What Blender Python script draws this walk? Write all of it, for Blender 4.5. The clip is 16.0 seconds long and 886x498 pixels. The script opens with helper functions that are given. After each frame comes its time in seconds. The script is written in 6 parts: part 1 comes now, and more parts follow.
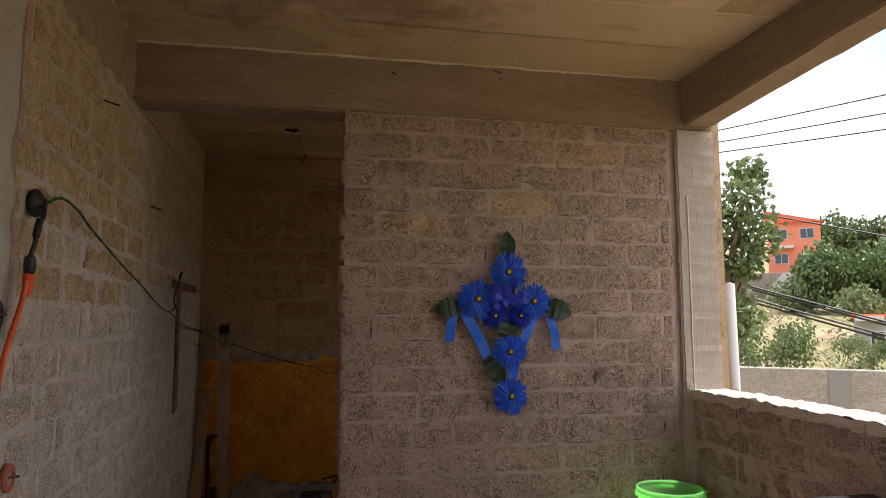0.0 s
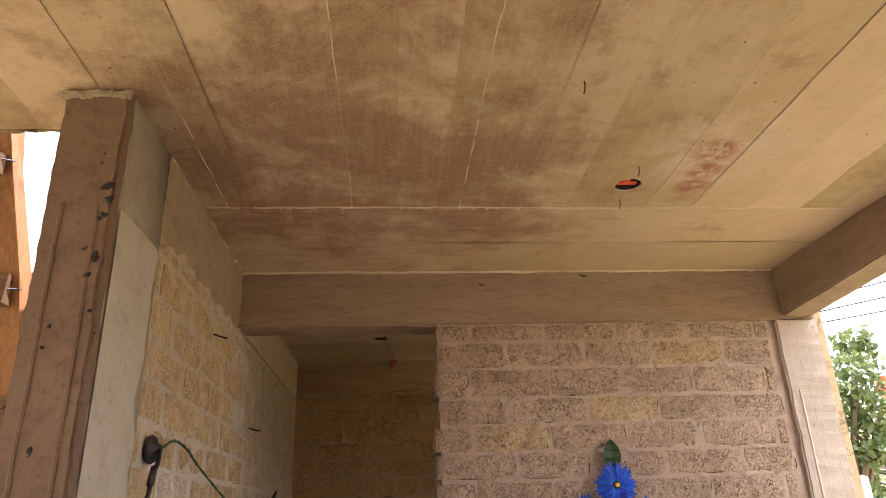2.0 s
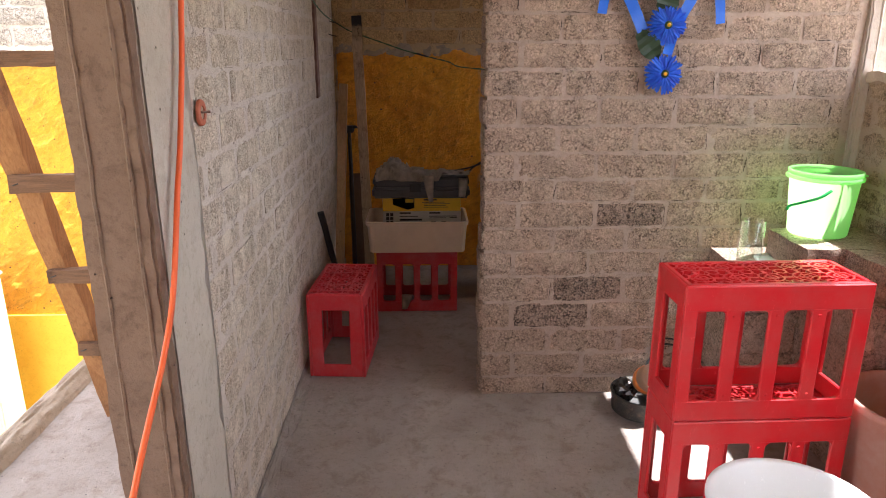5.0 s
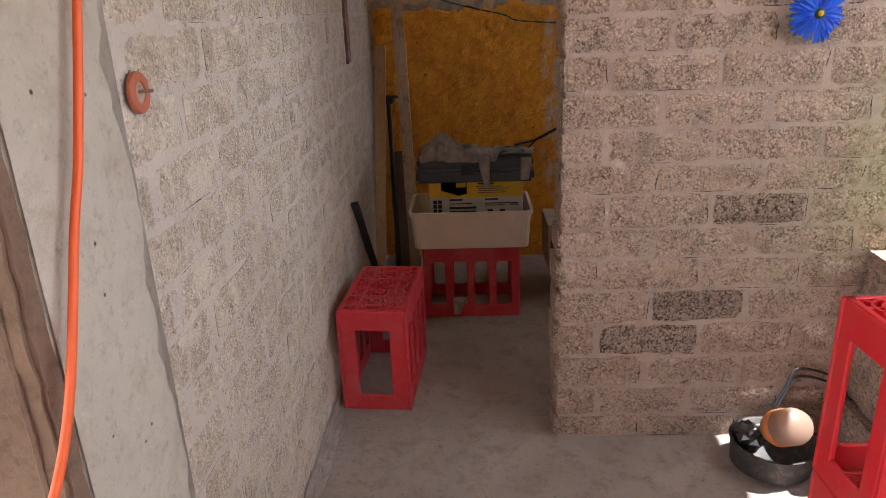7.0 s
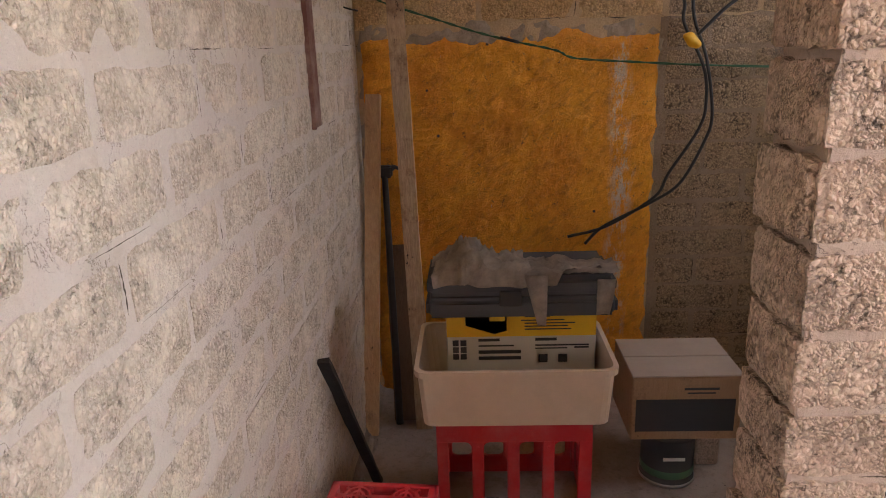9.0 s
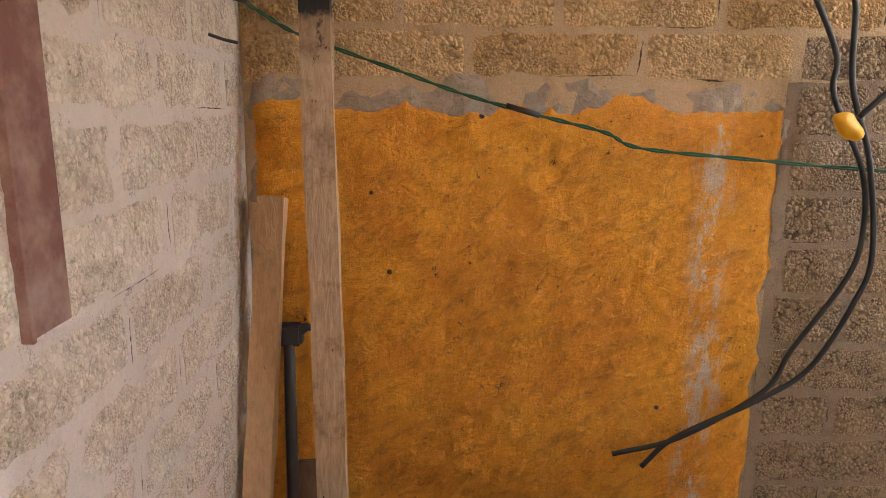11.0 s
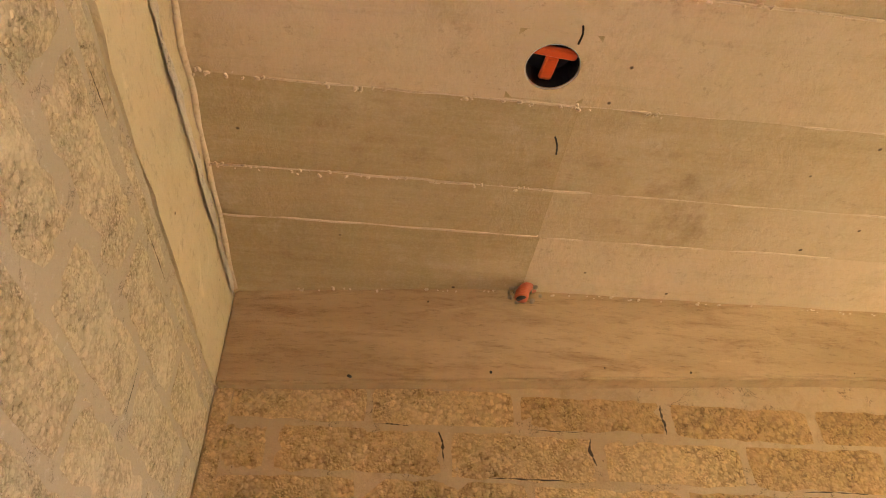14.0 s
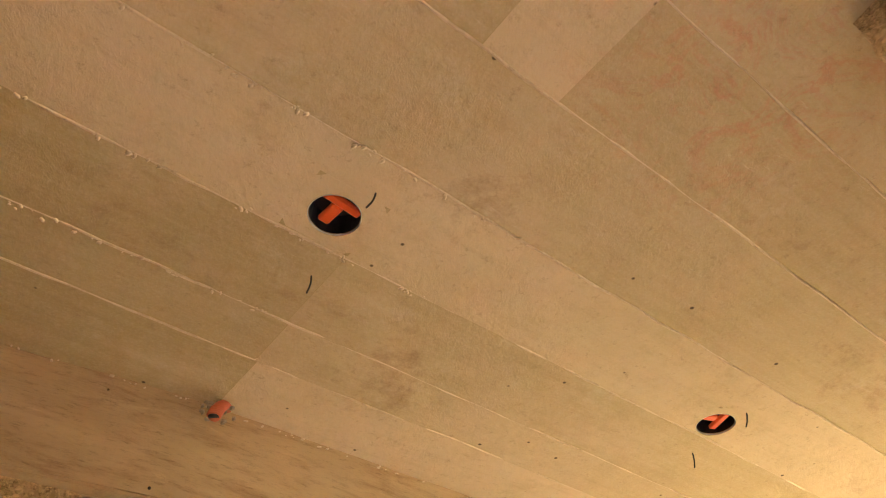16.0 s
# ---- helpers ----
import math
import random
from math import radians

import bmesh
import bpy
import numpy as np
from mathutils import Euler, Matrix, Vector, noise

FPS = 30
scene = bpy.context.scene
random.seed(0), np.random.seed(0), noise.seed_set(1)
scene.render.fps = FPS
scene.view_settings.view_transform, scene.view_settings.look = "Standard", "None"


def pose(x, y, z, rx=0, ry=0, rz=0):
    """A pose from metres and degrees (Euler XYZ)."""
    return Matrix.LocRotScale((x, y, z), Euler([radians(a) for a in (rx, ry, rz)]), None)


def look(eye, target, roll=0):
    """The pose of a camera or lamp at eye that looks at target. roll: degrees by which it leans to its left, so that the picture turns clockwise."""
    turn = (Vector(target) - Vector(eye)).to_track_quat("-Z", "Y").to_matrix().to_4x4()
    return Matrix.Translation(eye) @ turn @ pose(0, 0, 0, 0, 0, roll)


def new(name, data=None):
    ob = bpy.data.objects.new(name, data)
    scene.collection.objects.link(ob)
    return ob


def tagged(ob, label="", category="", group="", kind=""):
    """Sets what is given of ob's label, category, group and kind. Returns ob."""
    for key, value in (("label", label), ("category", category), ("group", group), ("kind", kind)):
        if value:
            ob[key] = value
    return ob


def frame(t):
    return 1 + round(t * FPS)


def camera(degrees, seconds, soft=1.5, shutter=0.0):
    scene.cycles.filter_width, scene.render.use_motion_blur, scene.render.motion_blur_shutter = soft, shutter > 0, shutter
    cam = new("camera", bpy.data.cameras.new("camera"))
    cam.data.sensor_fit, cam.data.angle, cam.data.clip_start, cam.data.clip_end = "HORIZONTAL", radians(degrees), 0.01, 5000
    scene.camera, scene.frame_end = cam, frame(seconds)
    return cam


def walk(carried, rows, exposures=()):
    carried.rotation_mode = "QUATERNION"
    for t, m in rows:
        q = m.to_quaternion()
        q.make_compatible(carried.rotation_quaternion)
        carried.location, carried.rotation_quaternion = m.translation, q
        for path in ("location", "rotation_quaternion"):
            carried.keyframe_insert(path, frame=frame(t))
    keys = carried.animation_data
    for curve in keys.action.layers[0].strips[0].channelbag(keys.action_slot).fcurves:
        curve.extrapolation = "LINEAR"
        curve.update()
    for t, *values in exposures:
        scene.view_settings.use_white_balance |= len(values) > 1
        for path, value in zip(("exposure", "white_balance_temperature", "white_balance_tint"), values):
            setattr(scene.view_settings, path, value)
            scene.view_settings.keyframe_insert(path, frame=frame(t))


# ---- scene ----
cam = camera(66.1, 16.0, 1.0)
PATH = [
    (0, (0.635, -2.547, 1.564), (1.02, -0.596, 1.776), -0.1),
    (0.5, (0.593, -2.519, 1.579), (0.821, -0.554, 1.875), -0.3),
    (1, (0.583, -2.519, 1.605), (0.737, -0.566, 2.008), -0.4),
    (1.5, (0.577, -2.54, 1.638), (0.716, -0.631, 2.221), -1.8),
    (2, (0.581, -2.567, 1.668), (0.736, -0.712, 2.398), -2.0),
    (2.5, (0.578, -2.562, 1.655), (0.696, -0.683, 2.329), -1.6),
    (3, (0.563, -2.542, 1.612), (0.599, -0.596, 2.075), -1.7),
    (3.5, (0.552, -2.53, 1.556), (0.536, -0.54, 1.753), -1.3),
    (4, (0.546, -2.524, 1.49), (0.551, -0.527, 1.375), -1.2),
    (4.5, (0.545, -2.528, 1.424), (0.573, -0.574, 0.997), -0.5),
    (4.7, (0.535, -2.53, 1.405), (0.592, -0.6, 0.88), 0.1),
    (6.8, (0.503, -2.006, 1.334), (0.484, -0.119, 0.673), -2.7),
    (7, (0.497, -1.901, 1.334), (0.413, -0.018, 0.665), -2.2),
    (7.5, (0.421, -1.594, 1.326), (0.37, 0.326, 0.77), 0.1),
    (8, (0.351, -1.301, 1.34), (0.377, 0.61, 0.752), -0.1),
    (8.5, (0.381, -1.002, 1.319), (0.318, 0.911, 0.739), -1.6),
    (8.7, (0.394, -0.892, 1.32), (0.298, 1.018, 0.733), -2.2),
    (10.8, (0.378, 0.331, 1.348), (0.411, 2.283, 0.917), 0.3),
    (11, (0.361, 0.402, 1.342), (0.396, 2.356, 0.917), 0.6),
    (11.5, (0.317, 0.571, 1.371), (0.475, 2.554, 1.167), -0.2),
    (11.8, (0.298, 0.622, 1.459), (0.45, 2.616, 1.482), -0.3),
    (12, (0.302, 0.612, 1.522), (0.441, 2.593, 1.757), -0.4),
    (12.5, (0.301, 0.588, 1.615), (0.457, 2.499, 2.182), -0.5),
    (13, (0.296, 0.56, 1.676), (0.469, 2.388, 2.47), -0.6),
    (13.5, (0.3, 0.516, 1.741), (0.483, 2.23, 2.755), -0.5),
    (14, (0.301, 0.481, 1.762), (0.483, 2.047, 2.992), -0.0),
    (14.5, (0.301, 0.456, 1.779), (0.485, 1.891, 3.16), 1.1),
    (15, (0.284, 0.45, 1.793), (0.492, 1.792, 3.262), 3.8),
    (15.5, (0.275, 0.454, 1.796), (0.626, 1.71, 3.312), 6.0),
    (16, (0.247, 0.463, 1.805), (1.102, 1.537, 3.26), -1.3),
]
walk(cam, [(t, look(eye, target, roll)) for t, eye, target, roll in PATH],
     exposures=[(0, 0.45, 6000, 13), (0.5, 0.95, 6000, 13), (1.0, 1.35, 6000, 14), (1.5, 1.65, 6000, 15), (2.0, 1.72, 6100, 15), (2.5, 1.82, 6100, 15), (3.0, 1.8, 6000, 15), (3.5, 1.85, 5900, 15), (4.5, 1.95, 5900, 14), (7, 2.1, 5900, 14), (8.5, 2.5, 6000, 15), (11, 3.8, 6200, 12), (11.8, 3.9, 6200, 12), (12.5, 4.25, 6300, 13), (14.5, 4.33, 6000, 11), (16, 4.25, 6000, 10)])

# ---------------------------------------------------------------- world, sun
SUN_EL, SUN_AZ = 67.0, 91.2
world = bpy.data.worlds.new("sky")
scene.world = world
world.use_nodes = True
wn = world.node_tree
sky = wn.nodes.new("ShaderNodeTexSky")
sky.sky_type, sky.sun_disc = "NISHITA", False
sky.sun_elevation, sky.sun_rotation = radians(SUN_EL), radians(SUN_AZ)
sky.air_density, sky.dust_density = 1.0, 5.0
# bright thin cloud over most of the sky
cloud = wn.nodes.new("ShaderNodeTexNoise")
cloud.inputs["Scale"].default_value, cloud.inputs["Detail"].default_value = 2.2, 6.0
wn.links.new(wn.nodes.new("ShaderNodeTexCoord").outputs["Generated"], cloud.inputs["Vector"])
veil = wn.nodes.new("ShaderNodeMapRange")
veil.inputs["From Min"].default_value, veil.inputs["From Max"].default_value, veil.inputs["To Max"].default_value = 0.26, 0.48, 0.93
wn.links.new(cloud.outputs["Fac"], veil.inputs["Value"])
over = wn.nodes.new("ShaderNodeMix")
over.data_type = "RGBA"
wn.links.new(veil.outputs[0], over.inputs[0])
wn.links.new(sky.outputs[0], over.inputs[6])
over.inputs[7].default_value = (11.5, 11.6, 11.7, 1.0)
wn.links.new(over.outputs[2], wn.nodes["Background"].inputs[0])
wn.nodes["Background"].inputs[1].default_value = 0.11
sun = new("sun", bpy.data.lights.new("sun", "SUN"))
sun.data.energy, sun.data.angle, sun.data.color = 5.0, radians(0.5), (1.0, 0.95, 0.86)
ca, sa, ce, se = math.cos(radians(SUN_AZ)), math.sin(radians(SUN_AZ)), math.cos(radians(SUN_EL)), math.sin(radians(SUN_EL))
sun.matrix_world = look((30 * sa * ce, 30 * ca * ce, 30 * se), (0, 0, 0))


# ---------------------------------------------------------------- materials
class Nodes:
    """A small wrapper to write node materials briefly."""

    def __init__(self, name):
        self.m = bpy.data.materials.new(name)
        self.m.use_nodes = True
        self.t = self.m.node_tree
        self.b = self.t.nodes["Principled BSDF"]
        self.pos = self.t.nodes.new("ShaderNodeNewGeometry").outputs["Position"]

    def put(self, kind, **inputs):
        n = self.t.nodes.new("ShaderNode" + kind)
        for key, v in inputs.items():
            self.feed(n.inputs[key.replace("_", " ")], v)
        return n

    def feed(self, socket, v):
        if isinstance(v, bpy.types.NodeSocket):
            self.t.links.new(v, socket)
        else:
            socket.default_value = (*v, 1) if isinstance(v, tuple) and len(v) == 3 and socket.type == "RGBA" else v

    def noise(self, scale, detail=4.0, rough=0.6, stretch=None, distort=0.0):
        co = self.pos
        if stretch:
            mp = self.put("Mapping", Vector=co)
            mp.inputs["Scale"].default_value = stretch
            co = mp.outputs[0]
        return self.put("TexNoise", Vector=co, Scale=scale, Detail=detail, Roughness=rough, Distortion=distort).outputs["Fac"]

    def voronoi(self, scale, feature="F1", stretch=None):
        co = self.pos
        if stretch:
            mp = self.put("Mapping", Vector=co)
            mp.inputs["Scale"].default_value = stretch
            co = mp.outputs[0]
        n = self.put("TexVoronoi", Vector=co, Scale=scale)
        n.feature = feature
        return n.outputs["Distance"]

    def ramp(self, fac, lo, hi):
        n = self.put("MapRange", Value=fac)
        n.inputs["From Min"].default_value, n.inputs["From Max"].default_value = lo, hi
        return n.outputs[0]

    def mix(self, fac, a, b, blend="MIX"):
        n = self.t.nodes.new("ShaderNodeMix")
        n.data_type, n.blend_type = "RGBA", blend
        self.feed(n.inputs[0], fac), self.feed(n.inputs[6], a), self.feed(n.inputs[7], b)
        return n.outputs[2]

    def math(self, op, a, b):
        n = self.t.nodes.new("ShaderNodeMath")
        n.operation = op
        self.feed(n.inputs[0], a), self.feed(n.inputs[1], b)
        return n.outputs[0]

    def piece(self):
        return self.t.nodes.new("ShaderNodeObjectInfo").outputs["Random"]

    def island(self):
        return self.t.nodes.new("ShaderNodeNewGeometry").outputs["Random Per Island"]

    def done(self, colour, rough=0.9, height=None, depth=0.003, strength=0.8, metal=0.0):
        self.feed(self.b.inputs["Base Color"], colour)
        self.feed(self.b.inputs["Roughness"], rough)
        self.b.inputs["Metallic"].default_value = metal
        if height is not None:
            bump = self.put("Bump", Height=height, Strength=strength, Distance=depth)
            self.t.links.new(bump.outputs[0], self.b.inputs["Normal"])
        return self.m


def block_material(name, c1, c2, c3, hollow_shade=(0.16, 0.12, 0.09), grain=95.0, crevice_shade=0.8, depth=0.006, smear=0.45):
    """Cast lightweight block: packed rounded crumbs, the shade between them put into the colour, mortar dust smeared
    over parts of the face.
    """
    n = Nodes(name)
    plain_pos = n.pos
    bend = n.put("TexNoise", Vector=n.pos, Scale=60.0, Detail=3.0).outputs["Color"]
    warp = n.put("VectorMath")
    warp.operation = "MULTIPLY_ADD"
    n.feed(warp.inputs[0], bend)
    warp.inputs[1].default_value = (0.012, 0.012, 0.012)
    n.feed(warp.inputs[2], n.pos)
    n.pos = warp.outputs[0]
    big = n.put("TexVoronoi", Vector=n.pos, Scale=grain)
    small = n.put("TexVoronoi", Vector=n.pos, Scale=grain * 1.9)
    n.pos = plain_pos
    # large crumbs in some patches, fine ones in others
    coarse = n.ramp(n.noise(16, 4, 0.6), 0.42, 0.58)
    dome_a, dome_b = n.ramp(big.outputs["Distance"], 0.62, 0.16), n.ramp(small.outputs["Distance"], 0.62, 0.16)
    dome = n.math("ADD", n.math("MULTIPLY", dome_a, coarse), n.math("MULTIPLY", dome_b, n.math("SUBTRACT", 1.0, coarse)))
    dust = n.math("MULTIPLY", n.ramp(n.noise(9, 6, 0.75, None, 0.4), 0.44, 0.62), smear)
    bare = n.math("SUBTRACT", 1.0, dust)
    gap = n.math("MULTIPLY", n.ramp(dome, 0.38, 0.04), n.math("ADD", n.math("MULTIPLY", n.ramp(n.noise(42, 4, 0.7), 0.36, 0.58), 0.75), 0.25))
    pits = n.math("MULTIPLY", n.ramp(n.noise(125, 3, 0.65), 0.565, 0.625), n.ramp(n.noise(21, 4, 0.7), 0.40, 0.58))
    tone = n.mix(n.piece(), c1, c2)
    tone = n.mix(n.math("MULTIPLY", n.ramp(n.noise(5.5, 5, 0.65), 0.38, 0.66), 0.75), tone, c3)
    crumb = n.put("SeparateColor", Color=big.outputs["Color"])
    tone = n.mix(n.math("MULTIPLY", n.ramp(crumb.outputs[0], 0.5, 1.0), 0.5), tone, tuple(min(1.0, v * 1.25) for v in c2))
    tone = n.mix(n.math("MULTIPLY", n.ramp(crumb.outputs[1], 0.6, 1.0), 0.5), tone, tuple(v * 0.62 for v in c1))
    tone = n.mix(n.math("MULTIPLY", dust, 0.7), tone, tuple(min(1.0, v * 1.12) for v in c3))
    # dark colour stands in for the crumbs' own shade in hollows and pits
    tone = n.mix(n.math("MULTIPLY", n.math("MULTIPLY", gap, bare), crevice_shade), tone, hollow_shade)
    tone = n.mix(n.math("MULTIPLY", n.math("MULTIPLY", pits, bare), crevice_shade), tone, tuple(v * 0.5 for v in hollow_shade))
    h = n.math("ADD", n.math("MULTIPLY", n.math("MULTIPLY", dome, bare), 0.8), n.math("MULTIPLY", n.noise(170, 4, 0.75), 0.35))
    h = n.math("ADD", h, n.math("MULTIPLY", n.noise(40, 5, 0.7), 0.5))
    h = n.math("SUBTRACT", h, n.math("MULTIPLY", n.math("MULTIPLY", pits, bare), 0.9))
    return n.done(tone, 0.95, h, depth, 1.0)


def concrete(name, c1, c2, c3, scale=3.0, stretch=None, pits=True, depth=0.003, rough=0.88):
    n = Nodes(name)
    col = n.mix(n.ramp(n.noise(scale, 6, 0.62, stretch), 0.32, 0.68), c1, c2)
    col = n.mix(n.ramp(n.noise(scale * 4.3, 6, 0.7, stretch, 0.4), 0.5, 0.75), col, c3)
    fine = n.noise(150, 4, 0.75)
    col = n.mix(n.math("MULTIPLY", n.ramp(fine, 0.35, 0.7), 0.22), col, tuple(min(1, v * 1.35) for v in c1))
    col = n.mix(n.math("MULTIPLY", n.ramp(n.noise(58, 6, 0.8, stretch), 0.54, 0.70), 0.55), col, tuple(v * 0.55 for v in c3))
    col = n.mix(n.math("MULTIPLY", n.ramp(n.noise(11, 7, 0.8, stretch, 0.8), 0.62, 0.70), 0.5), col, tuple(min(1, v * 1.3) for v in c2))
    h = n.math("ADD", n.math("MULTIPLY", fine, 0.45), n.noise(26, 6, 0.75, stretch))
    if pits:
        holes = n.ramp(n.voronoi(17), 0.055, 0.03)
        col = n.mix(holes, col, tuple(v * 0.25 for v in c1))
        h = n.math("SUBTRACT", h, n.math("MULTIPLY", holes, 1.5))
    return n.done(col, rough, h, depth, 0.8)


def mortar(name, c1, c2, c3, dark, unwashed=None):
    """Hand-laid mortar: smeared, gritty, with short dark cracks and small holes."""
    n = Nodes(name)
    col = n.mix(n.ramp(n.noise(6, 6, 0.65), 0.34, 0.68), c1, c2)
    col = n.mix(n.ramp(n.noise(24, 6, 0.7, None, 0.5), 0.5, 0.72), col, c3)
    if unwashed:
        # a wash reaches up to an uneven line, bare mortar above it
        lo, hi, bare = unwashed
        height = n.math("ADD", n.put("SeparateXYZ", Vector=n.pos).outputs["Z"], n.math("MULTIPLY", n.math("SUBTRACT", n.noise(3.5, 6, 0.7), 0.5), 0.6))
        col = n.mix(n.math("MULTIPLY", n.ramp(height, lo, hi), 0.85), col, bare)
    grit = n.noise(170, 4, 0.8)
    col = n.mix(n.math("MULTIPLY", n.ramp(grit, 0.56, 0.72), 0.4), col, tuple(v * 0.6 for v in c3))
    col = n.mix(n.math("MULTIPLY", n.ramp(n.noise(75, 5, 0.8), 0.57, 0.68), 0.4), col, tuple(min(1.0, v * 1.25) for v in c2))
    vein = n.math("ABSOLUTE", n.math("SUBTRACT", n.noise(17, 6, 0.7, None, 0.4), 0.5), 0.0)
    crack = n.math("MULTIPLY", n.ramp(vein, 0.009, 0.002), n.ramp(n.noise(11, 3, 0.6), 0.52, 0.58))
    hole = n.ramp(n.noise(52, 5, 0.8), 0.66, 0.70)
    col = n.mix(n.math("MULTIPLY", crack, 0.85), col, dark)
    col = n.mix(n.math("MULTIPLY", hole, 0.8), col, dark)
    h = n.math("ADD", n.math("MULTIPLY", grit, 0.3), n.noise(34, 7, 0.78))
    h = n.math("SUBTRACT", h, n.math("ADD", n.math("MULTIPLY", crack, 0.8), n.math("MULTIPLY", hole, 0.8)))
    return n.done(col, 0.93, h, 0.008, 0.9)


def board_concrete():
    """Underside of the slab, cast against planks: each plank's print has its own stain and grain."""
    n = Nodes("board_marked_concrete")
    shade = n.t.nodes.new("ShaderNodeAttribute")
    shade.attribute_name = "print_tone"
    tone = n.mix(shade.outputs["Fac"], (0.39, 0.29, 0.145), (0.66, 0.50, 0.345))
    tone = n.mix(n.math("MULTIPLY", n.ramp(n.noise(3.2, 6, 0.6), 0.40, 0.70), 0.45), tone, (0.43, 0.335, 0.165))
    tone = n.mix(n.math("MULTIPLY", n.ramp(n.noise(1.7, 5, 0.7), 0.52, 0.66), 0.5), tone, (0.62, 0.48, 0.34))
    tone = n.mix(n.math("MULTIPLY", n.ramp(n.noise(9, 7, 0.78, None, 0.2), 0.50, 0.66), 0.32), tone, (0.38, 0.28, 0.14))

    def near(x, y, r0, r1):
        d = n.put("VectorMath")
        d.operation = "DISTANCE"
        n.feed(d.inputs[0], n.pos)
        d.inputs[1].default_value = (x, y, 2.577)
        return n.ramp(d.outputs["Value"], r1, r0)

    # damp brown stains where water came through the slab
    damp = n.math("ADD", n.math("MULTIPLY", near(0.40, -0.95, 0.25, 1.35), 0.25), n.math("SUBTRACT", n.noise(3.0, 7, 0.75, None, 0.2), 0.06))
    tone = n.mix(n.math("MULTIPLY", n.ramp(damp, 0.52, 0.70), 0.85), tone, (0.235, 0.115, 0.062))
    tone = n.mix(n.math("MULTIPLY", n.math("MULTIPLY", near(0.60, -0.62, 0.2, 0.9), n.ramp(n.noise(5, 6, 0.75, (0.5, 2.0, 1.0), 0.6), 0.46, 0.64)), 0.75), tone, (0.30, 0.145, 0.085))
    # rusty scar in a patch of pale cement
    tone = n.mix(n.math("MULTIPLY", near(1.49, -0.98, 0.10, 0.26), n.ramp(n.noise(7, 5, 0.7), 0.40, 0.52)), tone, (0.62, 0.49, 0.37))
    tone = n.mix(n.math("MULTIPLY", n.math("MAXIMUM", n.math("MAXIMUM", near(1.495, -0.77, 0.03, 0.07), near(1.49, -0.87, 0.03, 0.065)), near(1.48, -0.98, 0.035, 0.08)), n.ramp(n.noise(30, 6, 0.8), 0.42, 0.52)), tone, (0.33, 0.12, 0.065))
    tone = n.mix(n.math("MULTIPLY", near(0.84, 0.56, 0.05, 0.3), n.math("MULTIPLY", n.ramp(n.noise(14, 6, 0.8, None, 1.0), 0.48, 0.60), 0.6)), tone, (0.52, 0.20, 0.13))
    place = n.put("SeparateXYZ", Vector=n.pos)
    lie = n.put("MapRange", Value=place.outputs["Y"])
    lie.inputs["From Min"].default_value, lie.inputs["From Max"].default_value = -0.621, -0.619
    lie.inputs["To Min"].default_value, lie.inputs["To Max"].default_value = 0.0, 1.0
    along = n.noise(38, 6, 0.8, (1.0, 0.07, 1.0))
    across = n.noise(38, 6, 0.8, (0.07, 1.0, 1.0))
    grain = n.math("ADD", n.math("MULTIPLY", along, n.math("SUBTRACT", 1.0, lie.outputs[0])), n.math("MULTIPLY", across, lie.outputs[0]))
    tone = n.mix(n.math("MULTIPLY", n.ramp(grain, 0.46, 0.66), 0.16), tone, (0.66, 0.53, 0.39))
    tone = n.mix(n.math("MULTIPLY", n.ramp(grain, 0.46, 0.30), 0.14), tone, (0.22, 0.145, 0.08))
    tone = n.mix(n.math("MULTIPLY", n.ramp(n.noise(180, 4, 0.8), 0.45, 0.7), 0.3), tone, (0.64, 0.52, 0.38))
    tone = n.mix(n.math("MULTIPLY", n.ramp(n.noise(6.5, 7, 0.8, None, 0.3), 0.56, 0.68), 0.45), tone, (0.58, 0.47, 0.35))
    tone = n.mix(n.math("MULTIPLY", n.ramp(n.noise(55, 5, 0.8), 0.58, 0.72), 0.45), tone, (0.24, 0.15, 0.085))
    flakes = n.math("MULTIPLY", n.ramp(n.noise(26, 8, 0.85, (0.35, 1.5, 1.0), 0.3), 0.60, 0.66), n.ramp(n.noise(2.5, 4, 0.6), 0.42, 0.60))
    tone = n.mix(n.math("MULTIPLY", flakes, 0.55), tone, (0.67, 0.54, 0.40))
    specks = n.ramp(n.voronoi(11), 0.05, 0.03)
    tone = n.mix(specks, tone, (0.12, 0.08, 0.05))
    h = n.math("ADD", n.math("MULTIPLY", grain, 0.3), n.noise(45, 7, 0.75))
    return n.done(tone, 0.86, h, 0.004, 0.9)


